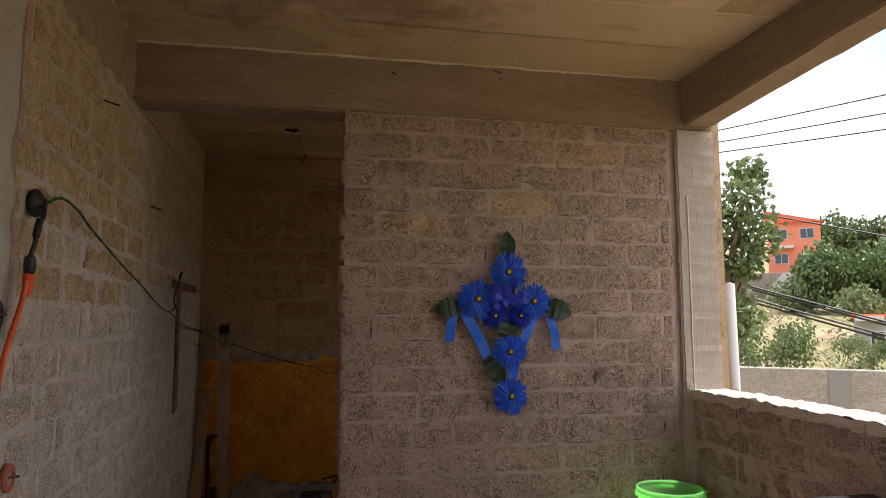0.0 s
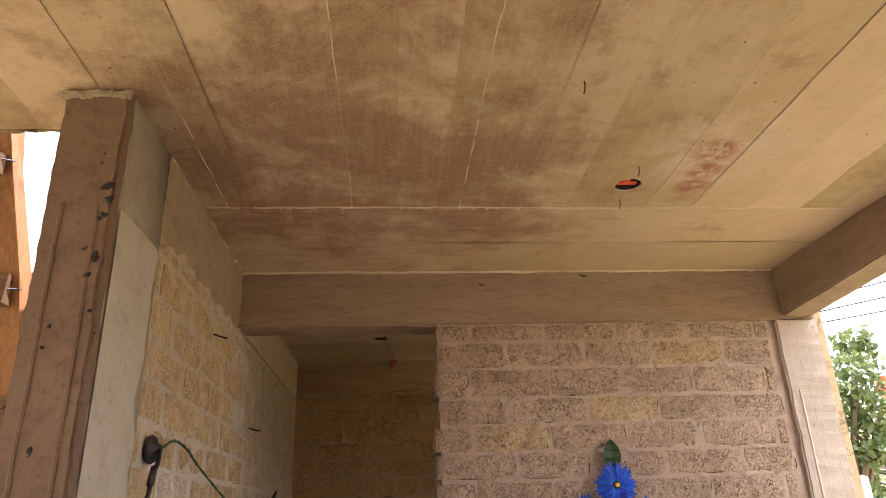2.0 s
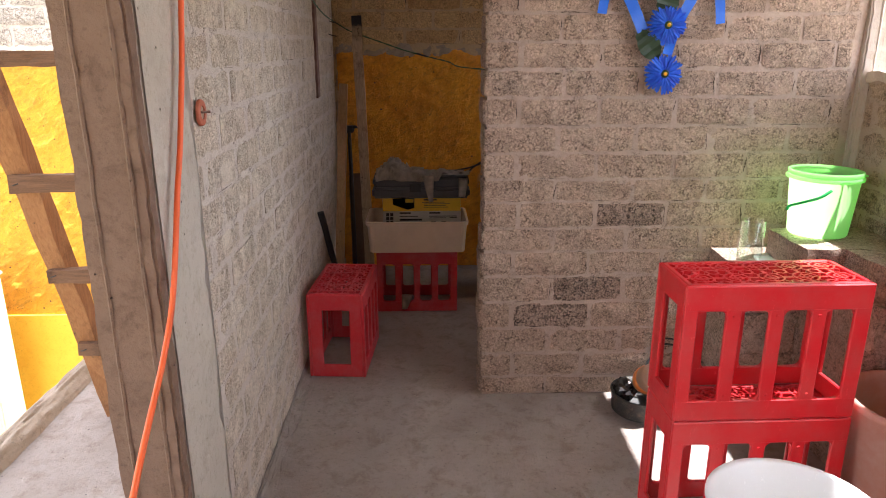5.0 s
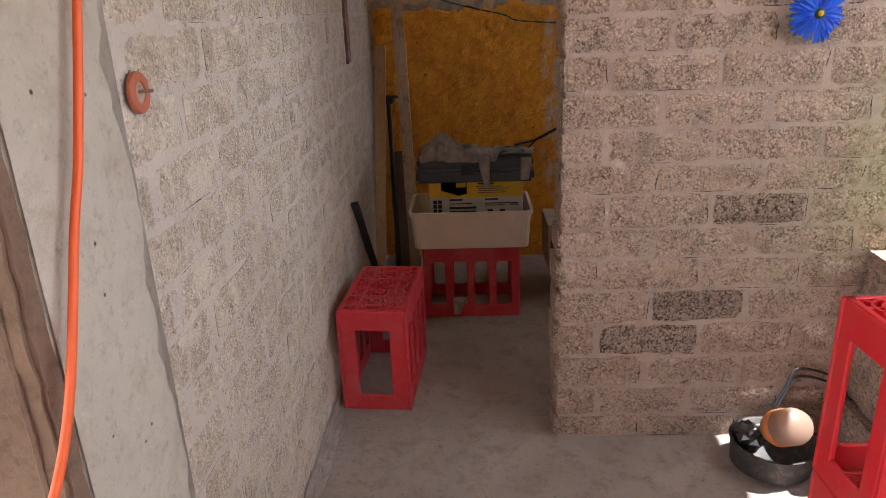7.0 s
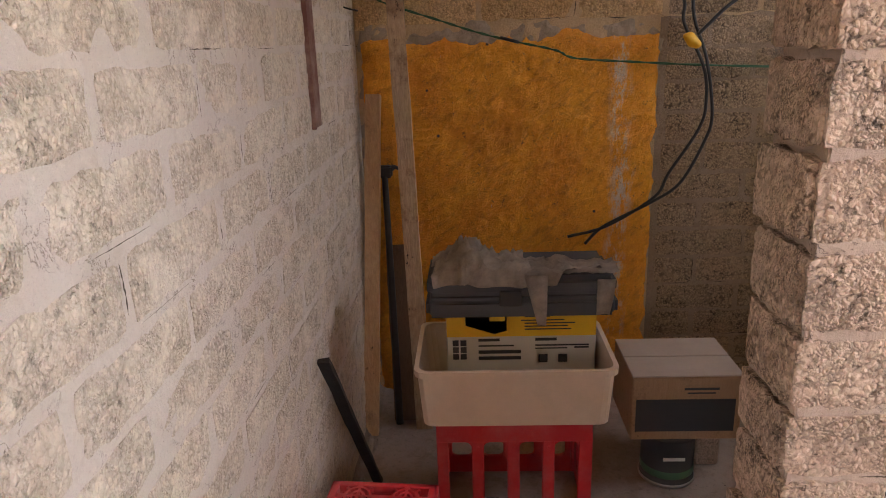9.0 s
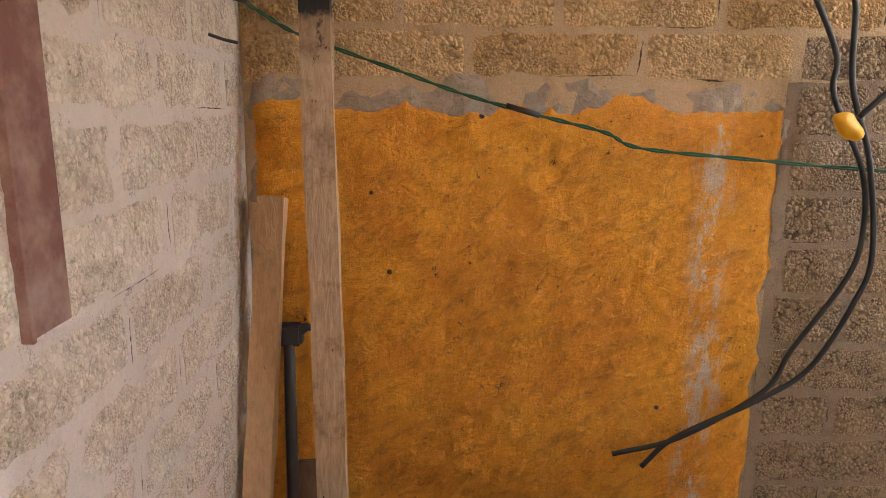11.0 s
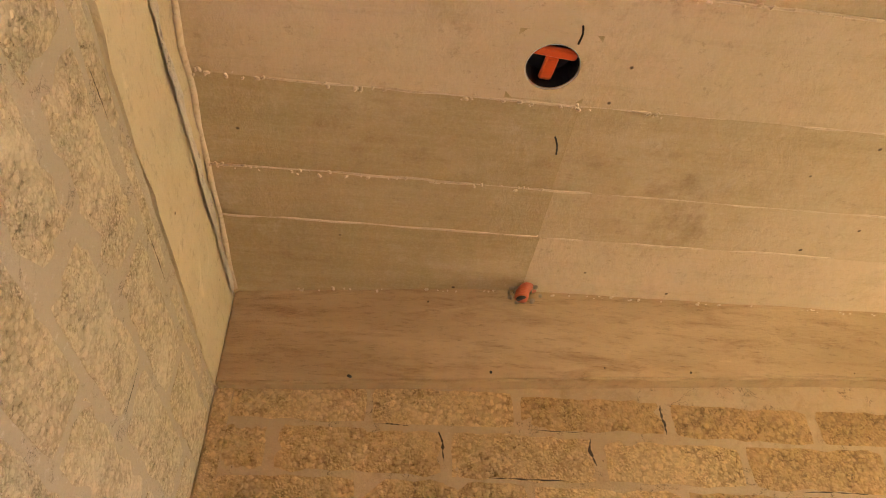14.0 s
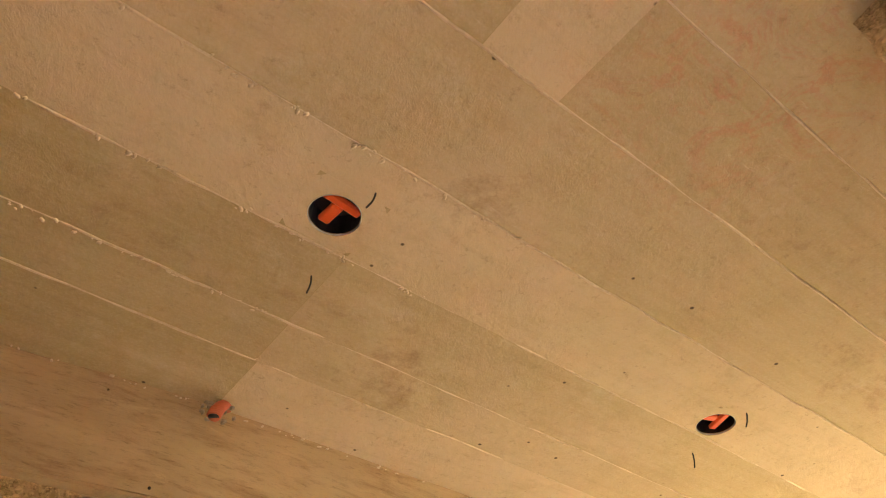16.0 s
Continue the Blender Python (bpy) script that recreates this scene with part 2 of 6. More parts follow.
def painted_render(name, paint, worn, bare, scratch=None):
    """Rough render under old paint that has rubbed, stained and flaked."""
    n = Nodes(name)
    slant = n.put("Mapping", Vector=n.pos)
    slant.vector_type = "TEXTURE"
    slant.inputs["Rotation"].default_value, slant.inputs["Scale"].default_value = (0.0, radians(-35), 0.0), (1.9, 1.0, 0.75)
    stroke = n.put("TexNoise", Vector=slant.outputs[0], Scale=26.0, Detail=6.0, Roughness=0.7).outputs["Fac"]
    col = n.mix(n.math("MULTIPLY", n.ramp(n.noise(4.5, 6, 0.65), 0.40, 0.62), 0.8), paint, worn)
    col = n.mix(n.math("MULTIPLY", n.ramp(stroke, 0.50, 0.66), 0.55), col, tuple(v * 0.55 for v in worn))
    col = n.mix(n.math("MULTIPLY", n.ramp(n.noise(19, 7, 0.8, (1.0, 1.0, 0.7), 0.3), 0.54, 0.66), 0.35), col, tuple(v * 0.5 for v in worn))
    col = n.mix(n.math("MULTIPLY", n.ramp(n.noise(60, 5, 0.8), 0.53, 0.66), 0.55), col, tuple(min(1.0, v * 1.35) for v in paint))
    col = n.mix(n.math("MULTIPLY", n.ramp(n.noise(2.6, 5, 0.7), 0.58, 0.68), 0.22), col, tuple(v * 0.5 for v in worn))
    col = n.mix(n.math("MULTIPLY", n.ramp(n.noise(38, 6, 0.85), 0.60, 0.64), n.ramp(n.noise(6, 3, 0.6), 0.45, 0.58)), col, (0.06, 0.035, 0.02))
    col = n.mix(n.ramp(n.noise(15, 8, 0.85, (1.0, 1.0, 0.22)), 0.665, 0.70), col, bare)
    col = n.mix(n.ramp(n.voronoi(9), 0.06, 0.04), col, (0.05, 0.035, 0.03))
    if scratch:
        x = n.put("SeparateXYZ", Vector=n.pos).outputs["X"]
        off = n.math("ABSOLUTE", n.math("SUBTRACT", x, n.math("ADD", n.math("MULTIPLY", n.noise(3, 3, 0.6), 0.10), scratch - 0.05)), 0.0)
        col = n.mix(n.math("MULTIPLY", n.ramp(off, 0.045, 0.01), n.ramp(n.noise(24, 7, 0.85, (1.0, 1.0, 0.35)), 0.50, 0.58)), col, bare)
    h = n.math("ADD", n.math("ADD", n.math("MULTIPLY", n.noise(30, 7, 0.75), 0.5), n.math("MULTIPLY", stroke, 0.7)), n.math("MULTIPLY", n.noise(110, 5, 0.75), 0.4))
    return n.done(col, 0.75, h, 0.018, 1.0)


def wood(name, c1, c2, dark=(0.06, 0.035, 0.02), stretch=(22.0, 22.0, 1.6)):
    n = Nodes(name)
    g = n.noise(6, 5, 0.6, stretch, 0.6)
    col = n.mix(n.ramp(g, 0.3, 0.7), c1, c2)
    col = n.mix(n.ramp(n.noise(7, 6, 0.75), 0.56, 0.72), col, tuple(v * 0.5 for v in c1))
    col = n.mix(n.ramp(n.noise(16, 5, 0.8), 0.64, 0.69), col, dark)
    col = n.mix(n.math("MULTIPLY", n.ramp(n.noise(60, 5, 0.8, stretch), 0.5, 0.68), 0.5), col, tuple(min(1, v * 1.4) for v in c2))
    return n.done(col, 0.8, n.math("ADD", g, n.math("MULTIPLY", n.noise(40, 5), 0.5)), 0.003, 0.7)


def charred_batten():
    """Old batten whose upper end was held in a fire."""
    n = Nodes("burnt_batten")
    g = n.noise(6, 5, 0.6, (22.0, 22.0, 1.6), 0.6)
    col = n.mix(n.ramp(g, 0.3, 0.7), (0.33, 0.22, 0.135), (0.50, 0.365, 0.235))
    col = n.mix(n.ramp(n.noise(9, 6, 0.75), 0.54, 0.70), col, (0.20, 0.11, 0.065))
    col = n.mix(n.ramp(n.noise(20, 5, 0.8, (1.0, 1.0, 0.5)), 0.62, 0.66), col, (0.025, 0.02, 0.018))
    up = n.math("ADD", n.put("SeparateXYZ", Vector=n.pos).outputs["Z"], n.math("MULTIPLY", n.math("SUBTRACT", n.noise(18, 5, 0.7), 0.5), 0.16))
    col = n.mix(n.math("MULTIPLY", n.ramp(up, 1.40, 1.47), 0.6), col, (0.16, 0.085, 0.045))
    col = n.mix(n.ramp(up, 1.475, 1.50), col, (0.022, 0.017, 0.014))
    return n.done(col, 0.85, n.math("ADD", g, n.math("MULTIPLY", n.noise(40, 5), 0.6)), 0.003, 0.8)


def plastic(name, c, rough=0.4, dust=(0.45, 0.36, 0.3), amount=0.25, scuff=0.5):
    n = Nodes(name)
    col = n.mix(n.math("MULTIPLY", n.ramp(n.noise(9, 6, 0.7), 0.42, 0.75), amount), c, dust)
    col = n.mix(n.math("MULTIPLY", n.ramp(n.noise(70, 4, 0.8, (1, 1, 0.35)), 0.62, 0.72), scuff), col, tuple(min(1, v * 1.25 + 0.06) for v in c))
    r = n.math("ADD", n.math("MULTIPLY", n.noise(30, 4), 0.3), rough - 0.1)
    return n.done(col, r, n.noise(160, 3), 0.0006, 0.4)


def plain(name, c, rough=0.6, vary=0.25, scale=12.0, metal=0.0, depth=0.001):
    n = Nodes(name)
    col = n.mix(n.math("MULTIPLY", n.ramp(n.noise(scale, 5, 0.7), 0.35, 0.7), vary), c, tuple(v * 0.45 for v in c))
    return n.done(col, rough, n.noise(scale * 8, 4), depth, 0.5, metal)


def glass(name, tint=(0.93, 0.96, 0.95)):
    """Thin clear glass: clear with a mirror sheen that grows at the edges."""
    n = Nodes(name)
    clear = n.put("BsdfTransparent", Color=tint)
    shine = n.put("BsdfGlossy", Color=(1.0, 1.0, 1.0), Roughness=0.03)
    rim = n.put("LayerWeight", Blend=0.5)
    mx = n.put("MixShader", Fac=n.math("ADD", n.math("MULTIPLY", n.ramp(rim.outputs["Facing"], 0.45, 1.0), 0.6), 0.06))
    n.t.links.new(clear.outputs[0], mx.inputs[1]), n.t.links.new(shine.outputs[0], mx.inputs[2])
    n.t.links.new(mx.outputs[0], n.t.nodes["Material Output"].inputs["Surface"])
    return n.m


def leafy(name, c1, c2, rough=0.45):
    n = Nodes(name)
    col = n.mix(n.island(), c1, c2)
    n.done(col, rough)
    tr = n.put("BsdfTranslucent", Color=c2)
    mx = n.put("MixShader")
    mx.inputs[0].default_value = 0.25
    n.t.links.new(n.b.outputs[0], mx.inputs[1]), n.t.links.new(tr.outputs[0], mx.inputs[2])
    n.t.links.new(mx.outputs[0], n.t.nodes["Material Output"].inputs["Surface"])
    return n.m


def milky(name, c, share=0.55, through_colour=None):
    """Thin translucent plastic or cloth that lets light through."""
    n = Nodes(name)
    n.done(c, 0.35)
    tr = n.put("BsdfTranslucent", Color=through_colour or c)
    mx = n.put("MixShader")
    mx.inputs[0].default_value = share
    n.t.links.new(n.b.outputs[0], mx.inputs[1]), n.t.links.new(tr.outputs[0], mx.inputs[2])
    n.t.links.new(mx.outputs[0], n.t.nodes["Material Output"].inputs["Surface"])
    return n.m


M_BLOCK = block_material("brown_block", (0.47, 0.325, 0.24), (0.57, 0.415, 0.315), (0.55, 0.41, 0.315), (0.10, 0.066, 0.047), 118.0, 0.78, 0.0085, 0.5)
M_BLOCK_OCHRE = block_material("ochre_block", (0.50, 0.345, 0.20), (0.57, 0.41, 0.25), (0.55, 0.41, 0.29), (0.10, 0.066, 0.042), 125.0, 0.75, 0.006, 0.6)
M_BLOCK_IN = block_material("tan_block", (0.55, 0.345, 0.15), (0.70, 0.475, 0.235), (0.61, 0.42, 0.23), (0.19, 0.095, 0.032), 105.0, 0.55, 0.008, 0.5)
M_BLOCK_BROWN = block_material("red_brown_block", (0.46, 0.272, 0.112), (0.58, 0.365, 0.16), (0.52, 0.335, 0.165), (0.15, 0.075, 0.027), 105.0, 0.55, 0.008, 0.5)
M_BLOCK_PALE = block_material("pale_block", (0.56, 0.46, 0.35), (0.63, 0.525, 0.405), (0.63, 0.55, 0.455), (0.25, 0.19, 0.14), 125.0, 0.5, 0.006, 0.75)
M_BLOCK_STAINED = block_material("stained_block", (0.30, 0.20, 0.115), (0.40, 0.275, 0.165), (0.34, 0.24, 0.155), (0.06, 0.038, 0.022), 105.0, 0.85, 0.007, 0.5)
M_BLOCK_YELLOW = block_material("yellowish_block", (0.53, 0.37, 0.19), (0.62, 0.445, 0.245), (0.57, 0.43, 0.275), (0.22, 0.145, 0.08), 125.0, 0.55, 0.006, 0.65)
M_BLOCK_SAND = block_material("sandy_block", (0.56, 0.44, 0.29), (0.65, 0.52, 0.355), (0.63, 0.52, 0.38), (0.24, 0.17, 0.10), 120.0, 0.5, 0.006, 0.65)
M_BLOCK_DARK = block_material("dark_block", (0.42, 0.29, 0.225), (0.48, 0.34, 0.265), (0.46, 0.34, 0.27), (0.04, 0.027, 0.02), 105.0, 0.98, 0.01, 0.15)
M_BLOCK_OUT = block_material("weathered_block", (0.50, 0.44, 0.375), (0.60, 0.53, 0.46), (0.55, 0.49, 0.43))
M_MORTAR = mortar("mortar", (0.44, 0.325, 0.26), (0.50, 0.385, 0.315), (0.38, 0.28, 0.22), (0.08, 0.055, 0.04))
M_MORTAR_IN = mortar("tan_mortar", (0.50, 0.345, 0.195), (0.57, 0.41, 0.25), (0.44, 0.295, 0.16), (0.10, 0.06, 0.03))
M_MORTAR_PALE = mortar("pale_mortar", (0.60, 0.515, 0.44), (0.67, 0.585, 0.51), (0.56, 0.47, 0.39), (0.20, 0.15, 0.115))
M_MORTAR_LEFT = mortar("lime_washed_mortar", (0.57, 0.49, 0.42), (0.64, 0.555, 0.485), (0.53, 0.445, 0.37), (0.19, 0.145, 0.11), (1.78, 1.98, (0.50, 0.40, 0.285)))
# dark colour for flat slivers that paint the shade of open joints
M_JOINT_SHADE = plain("joint_shade", (0.075, 0.05, 0.035), 0.95, 0.5, 30)
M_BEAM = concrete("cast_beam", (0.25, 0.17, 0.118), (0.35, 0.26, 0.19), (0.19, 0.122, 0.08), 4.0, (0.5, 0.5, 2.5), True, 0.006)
M_BEAM_IN = concrete("cast_beam_tan", (0.36, 0.24, 0.125), (0.49, 0.345, 0.195), (0.27, 0.16, 0.08), 4.0, (0.5, 0.5, 3), True, 0.005)
M_BEAM_SIDE = concrete("cast_beam_olive", (0.55, 0.44, 0.285), (0.62, 0.50, 0.335), (0.50, 0.385, 0.24), 3.0, (1, 0.5, 1), True, 0.004)
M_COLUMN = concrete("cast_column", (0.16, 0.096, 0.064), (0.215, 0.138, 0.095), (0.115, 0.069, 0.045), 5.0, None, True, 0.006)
M_COLUMN_PALE = concrete("cast_column_pale", (0.42, 0.35, 0.30), (0.48, 0.41, 0.355), (0.36, 0.295, 0.245), 5.0, (3, 3, 0.6))
M_PLASTER = concrete("pale_plaster", (0.40, 0.35, 0.285), (0.48, 0.43, 0.36), (0.34, 0.285, 0.22), 3.2, None, True, 0.003)
M_CEIL = board_concrete()
M_FLOOR = concrete("floor_concrete", (0.25, 0.205, 0.18), (0.36, 0.31, 0.28), (0.18, 0.135, 0.11), 2.6, None, True, 0.006, 0.8)
M_ORANGE = painted_render("orange_painted_render", (0.82, 0.345, 0.012), (0.70, 0.25, 0.010), (0.62, 0.50, 0.38), 0.93)
# brighter, less worn copy of the render, the patio's sun put into its colour
M_ORANGE_OUT = painted_render("sunlit_orange_render", (0.84, 0.42, 0.025), (0.78, 0.35, 0.02), (0.70, 0.50, 0.30))
M_GREYCEM = concrete("grey_cement", (0.31, 0.245, 0.185), (0.40, 0.32, 0.245), (0.23, 0.17, 0.12), 9.0, None, False, 0.006)
M_RED = plastic("red_plastic", (0.56, 0.009, 0.016), 0.32, (0.40, 0.20, 0.17), 0.22, 0.6)
M_RED_DUSTY = plastic("dusty_red_plastic", (0.50, 0.018, 0.03), 0.45, (0.42, 0.22, 0.21), 0.35)
M_WOOD = wood("weathered_timber", (0.38, 0.23, 0.12), (0.52, 0.35, 0.20))
M_LADDER = wood("ladder_timber", (0.24, 0.10, 0.036), (0.36, 0.175, 0.068))
M_RUNG = wood("rung_timber", (0.10, 0.048, 0.023), (0.18, 0.092, 0.046), (0.03, 0.02, 0.01), (1.6, 22.0, 22.0))
M_WOOD_RED = wood("reddish_timber", (0.34, 0.16, 0.08), (0.42, 0.22, 0.12))
M_WOOD_GREY = wood("greyed_timber", (0.30, 0.215, 0.15), (0.43, 0.33, 0.245), (0.03, 0.025, 0.025))
M_BATTEN = charred_batten()
M_IRON = plastic("rusty_iron", (0.15, 0.06, 0.045), 0.7, (0.42, 0.32, 0.26), 0.7, 0.9)
M_IRON_DARK = plain("dark_iron", (0.045, 0.04, 0.04), 0.6, 0.4, 25, 0.4)
M_BLACK = plain("black_plastic", (0.022, 0.022, 0.024), 0.5, 0.3)
M_GREY = plain("grey_plastic", (0.07, 0.075, 0.085), 0.6, 0.3)
M_CORD = plain("orange_cord", (0.75, 0.11, 0.015), 0.5, 0.15)
M_GREEN_WIRE = plain("green_wire", (0.02, 0.10, 0.04), 0.5, 0.5)
M_YELLOW = plain("yellow_plastic", (0.80, 0.42, 0.01), 0.5, 0.15)
M_BLUE = leafy("blue_petals", (0.01, 0.05, 0.52), (0.03, 0.17, 0.82), 0.5)
M_BLUE_DEEP = leafy("deep_blue_petals", (0.01, 0.02, 0.38), (0.02, 0.05, 0.55), 0.5)
M_RIBBON = plain("blue_ribbon", (0.01, 0.13, 0.68), 0.35, 0.1)
M_LEAF = leafy("cloth_leaf", (0.012, 0.03, 0.014), (0.03, 0.065, 0.025), 0.4)
M_CREAM = plastic("cream_plastic", (0.66, 0.53, 0.42), 0.55, (0.4, 0.3, 0.2), 0.3, 0.1)
M_WHITE = plain("white_print", (0.62, 0.60, 0.56), 0.6, 0.12)
M_CARTON_Y = plain("yellow_print", (0.78, 0.47, 0.01), 0.5, 0.12)
M_INK = plain("dark_print", (0.035, 0.035, 0.04), 0.6, 0.1)
M_CARTON = wood("brown_carton", (0.30, 0.19, 0.11), (0.34, 0.22, 0.13))
M_CARTON_TOP = plain("dusty_carton", (0.42, 0.36, 0.31), 0.8, 0.2)
M_RAG = plain("dirty_rag", (0.58, 0.50, 0.44), 0.95, 0.8, 22)
M_GREEN = milky("green_bucket", (0.80, 0.98, 0.78), 0.88, (0.50, 1.0, 0.36))
M_GLASS = glass("clear_glass")
M_TUB = plastic("reddish_tub", (0.42, 0.20, 0.15), 0.5, (0.5, 0.4, 0.35), 0.5)
M_WHITE_PL = plastic("white_plastic", (0.72, 0.72, 0.72), 0.35, (0.5, 0.45, 0.4), 0.1)
# black for blobs that paint the shade inside the column's holes
M_HOLE_SHADE = plain("hole_shade", (0.012, 0.011, 0.011), 0.7, 0.5, 18, 0.0, 0.004)
M_BOX_ORANGE = plain("orange_box_plastic", (0.75, 0.10, 0.015), 0.5, 0.1)
M_HOSE = plain("orange_hose", (0.55, 0.13, 0.06), 0.6, 0.3)
M_LOOSE = block_material("loose_block", (0.40, 0.26, 0.20), (0.48, 0.36, 0.28), (0.45, 0.34, 0.27))


# ---------------------------------------------------------------- mesh helpers
def link(name, bm, material, parent=None, smooth=False):
    me = bpy.data.meshes.new(name)
    bmesh.ops.recalc_face_normals(bm, faces=bm.faces)
    bm.to_mesh(me)
    bm.free()
    for m in material if isinstance(material, (list, tuple)) else [material]:
        me.materials.append(m)
    if smooth:
        for p in me.polygons:
            p.use_smooth = True
    ob = new(name, me)
    ob.parent = parent
    return ob


def part(name, bm, material, parent, label="", smooth=False):
    return tagged(link(name, bm, material, parent, smooth), label)


def thing(name, label, category, group="", at=(0, 0, 0), turn=0):
    ob = new(name)
    ob.empty_display_size = 0.05
    ob.matrix_world = pose(*at, 0, 0, turn)
    return tagged(ob, label, category, group)


def bm_box(a, b, bevel=0.0, bm=None, seg=1):
    fresh = bmesh.new()
    bmesh.ops.create_cube(fresh, size=1)
    for v in fresh.verts:
        v.co = Vector([(a[i] + b[i]) / 2 + v.co[i] * (b[i] - a[i]) for i in range(3)])
    if bevel:
        bmesh.ops.bevel(fresh, geom=fresh.edges[:], offset=bevel, segments=seg, affect="EDGES")
    return join(bm, fresh)


def join(bm, fresh):
    if bm is None:
        return fresh
    me = bpy.data.meshes.new("tmp")
    fresh.to_mesh(me)
    fresh.free()
    bm.from_mesh(me)
    bpy.data.meshes.remove(me)
    return bm


def smooth_line(pts, steps=6):
    """Catmull-Rom through the points."""
    p = [Vector(q) for q in pts]
    p = [p[0] * 2 - p[1]] + p + [p[-1] * 2 - p[-2]]
    out = []
    for i in range(1, len(p) - 2):
        for k in range(steps):
            t = k / steps
            a, b, c, d = p[i - 1], p[i], p[i + 1], p[i + 2]
            out.append(0.5 * (2 * b + (c - a) * t + (2 * a - 5 * b + 4 * c - d) * t * t + (3 * b - a - 3 * c + d) * t ** 3))
    return out + [p[-2]]


def bm_tube(pts, r, seg=8, bm=None, steps=6, taper=None):
    """A round tube along a smooth line."""
    bm = bm or bmesh.new()
    line = smooth_line(pts, steps) if steps > 1 else [Vector(p) for p in pts]
    rings, side = [], None
    for i, p in enumerate(line):
        d = (line[min(i + 1, len(line) - 1)] - line[max(i - 1, 0)]).normalized()
        side = d.orthogonal().normalized() if side is None else (side - d * side.dot(d)).normalized()
        up = d.cross(side)
        rr = r if taper is None else r + (taper - r) * i / (len(line) - 1)
        rings.append([bm.verts.new(p + rr * (math.cos(k * math.tau / seg) * side + math.sin(k * math.tau / seg) * up)) for k in range(seg)])
    for a, b in zip(rings, rings[1:]):
        for k in range(seg):
            bm.faces.new((a[k], a[(k + 1) % seg], b[(k + 1) % seg], b[k]))
    bm.faces.new(rings[0][::-1]), bm.faces.new(rings[-1])
    return bm


def bm_lathe(profile, seg=24, bm=None, centre=(0, 0, 0), axis="z"):
    """A body of revolution from (radius, height) pairs."""
    bm = bm or bmesh.new()
    c = Vector(centre)

    def spot(r, h, k):
        a = k * math.tau / seg
        if axis == "x":
            return c + Vector((h, r * math.cos(a), r * math.sin(a)))
        if axis == "y":
            return c + Vector((r * math.cos(a), h, r * math.sin(a)))
        return c + Vector((r * math.cos(a), r * math.sin(a), h))
    rings = [[bm.verts.new(spot(max(r, 1e-4), h, k)) for k in range(seg)] for r, h in profile]
    for a, b in zip(rings, rings[1:]):
        for k in range(seg):
            bm.faces.new((a[k], a[(k + 1) % seg], b[(k + 1) % seg], b[k]))
    return bm


def bm_sheet(u0, u1, v0, v1, step, place, wobble=0.003, scale=9.0, bm=None):
    """A rough sheet: a grid over u, v laid out by place(u, v, lift)."""
    bm = bm or bmesh.new()
    nu, nv = max(1, round((u1 - u0) / step)), max(1, round((v1 - v0) / step))
    rows = []
    for i in range(nu + 1):
        row = []
        for j in range(nv + 1):
            u, v = u0 + (u1 - u0) * i / nu, v0 + (v1 - v0) * j / nv
            q = Vector((u * scale, v * scale, scale))
            row.append(bm.verts.new(place(u, v, wobble * (noise.noise(q) + 0.5 * noise.noise(q * 3.1)))))
        rows.append(row)
    for i in range(nu):
        for j in range(nv):
            bm.faces.new((rows[i][j], rows[i + 1][j], rows[i + 1][j + 1], rows[i][j + 1]))
    return bm


def rough_bar(a, b, w, d, name_seed=0, bm=None, jag=0.004, cuts=8, up=(0, 1, 0)):
    """A sawn timber from a to b, w by d thick, with slightly uneven sides."""
    bm = bm or bmesh.new()
    a, b = Vector(a), Vector(b)
    ax = (b - a).normalized()
    s = ax.cross(Vector(up)).normalized()
    n = s.cross(ax).normalized()
    rings = []
    for i in range(cuts + 1):
        p = a + (b - a) * i / cuts
        ring = []
        for k, (p1, p2) in enumerate(((-1, -1), (1, -1), (1, 1), (-1, 1))):
            j = noise.noise_vector(Vector((i * 0.7 + name_seed, k * 3.3, name_seed))) * jag
            ring.append(bm.verts.new(p + s * (p1 * w / 2) + n * (p2 * d / 2) + j))
        rings.append(ring)
    for r, q in zip(rings, rings[1:]):
        for k in range(4):
            bm.faces.new((r[k], r[(k + 1) % 4], q[(k + 1) % 4], q[k]))
    bm.faces.new(rings[0][::-1]), bm.faces.new(rings[-1])
    edges = [e for e in bm.edges if len(e.link_faces) == 2 and e.calc_face_angle(0) > 1.0]
    bmesh.ops.bevel(bm, geom=edges, offset=0.003, segments=1, affect="EDGES")
    return bm


def structure(name, bm, material, label="", smooth=False):
    return tagged(link(name, bm, material, None, smooth), label, kind="structure")


# ---------------------------------------------------------------- plan
XR = 2.16          # inner face of the parapet and right beam
YB = 1.74          # face of the back wall
XD = 0.757         # jamb of the doorway
ZB, ZC = 2.36, 2.575   # underside of beams, underside of slab
YC = -1.24         # near end of the left wall
BEDS = (0.0, 0.078, 0.183, 0.291, 0.404, 0.511, 0.614, 0.708, 0.809, 0.898, 0.995, 1.097, 1.2, 1.3, 1.395, 1.49, 1.59,
        1.685, 1.78, 1.877, 1.977, 2.076, 2.185, 2.29, 2.36)

# floor: porch, room and the strip beside the house, with a slab edge towards the patio
bm = bm_sheet(-1.0, XR, -5.0, 1.8, 0.08, lambda u, v, h: Vector((u, v, h - 0.002)), 0.004, 2.5)
bm_box((-1.0, -5.0, -0.2), (XR, 1.8, -0.02), 0, bm)
structure("floor", bm, M_FLOOR, "worn grey concrete floor with dust and stains", True)
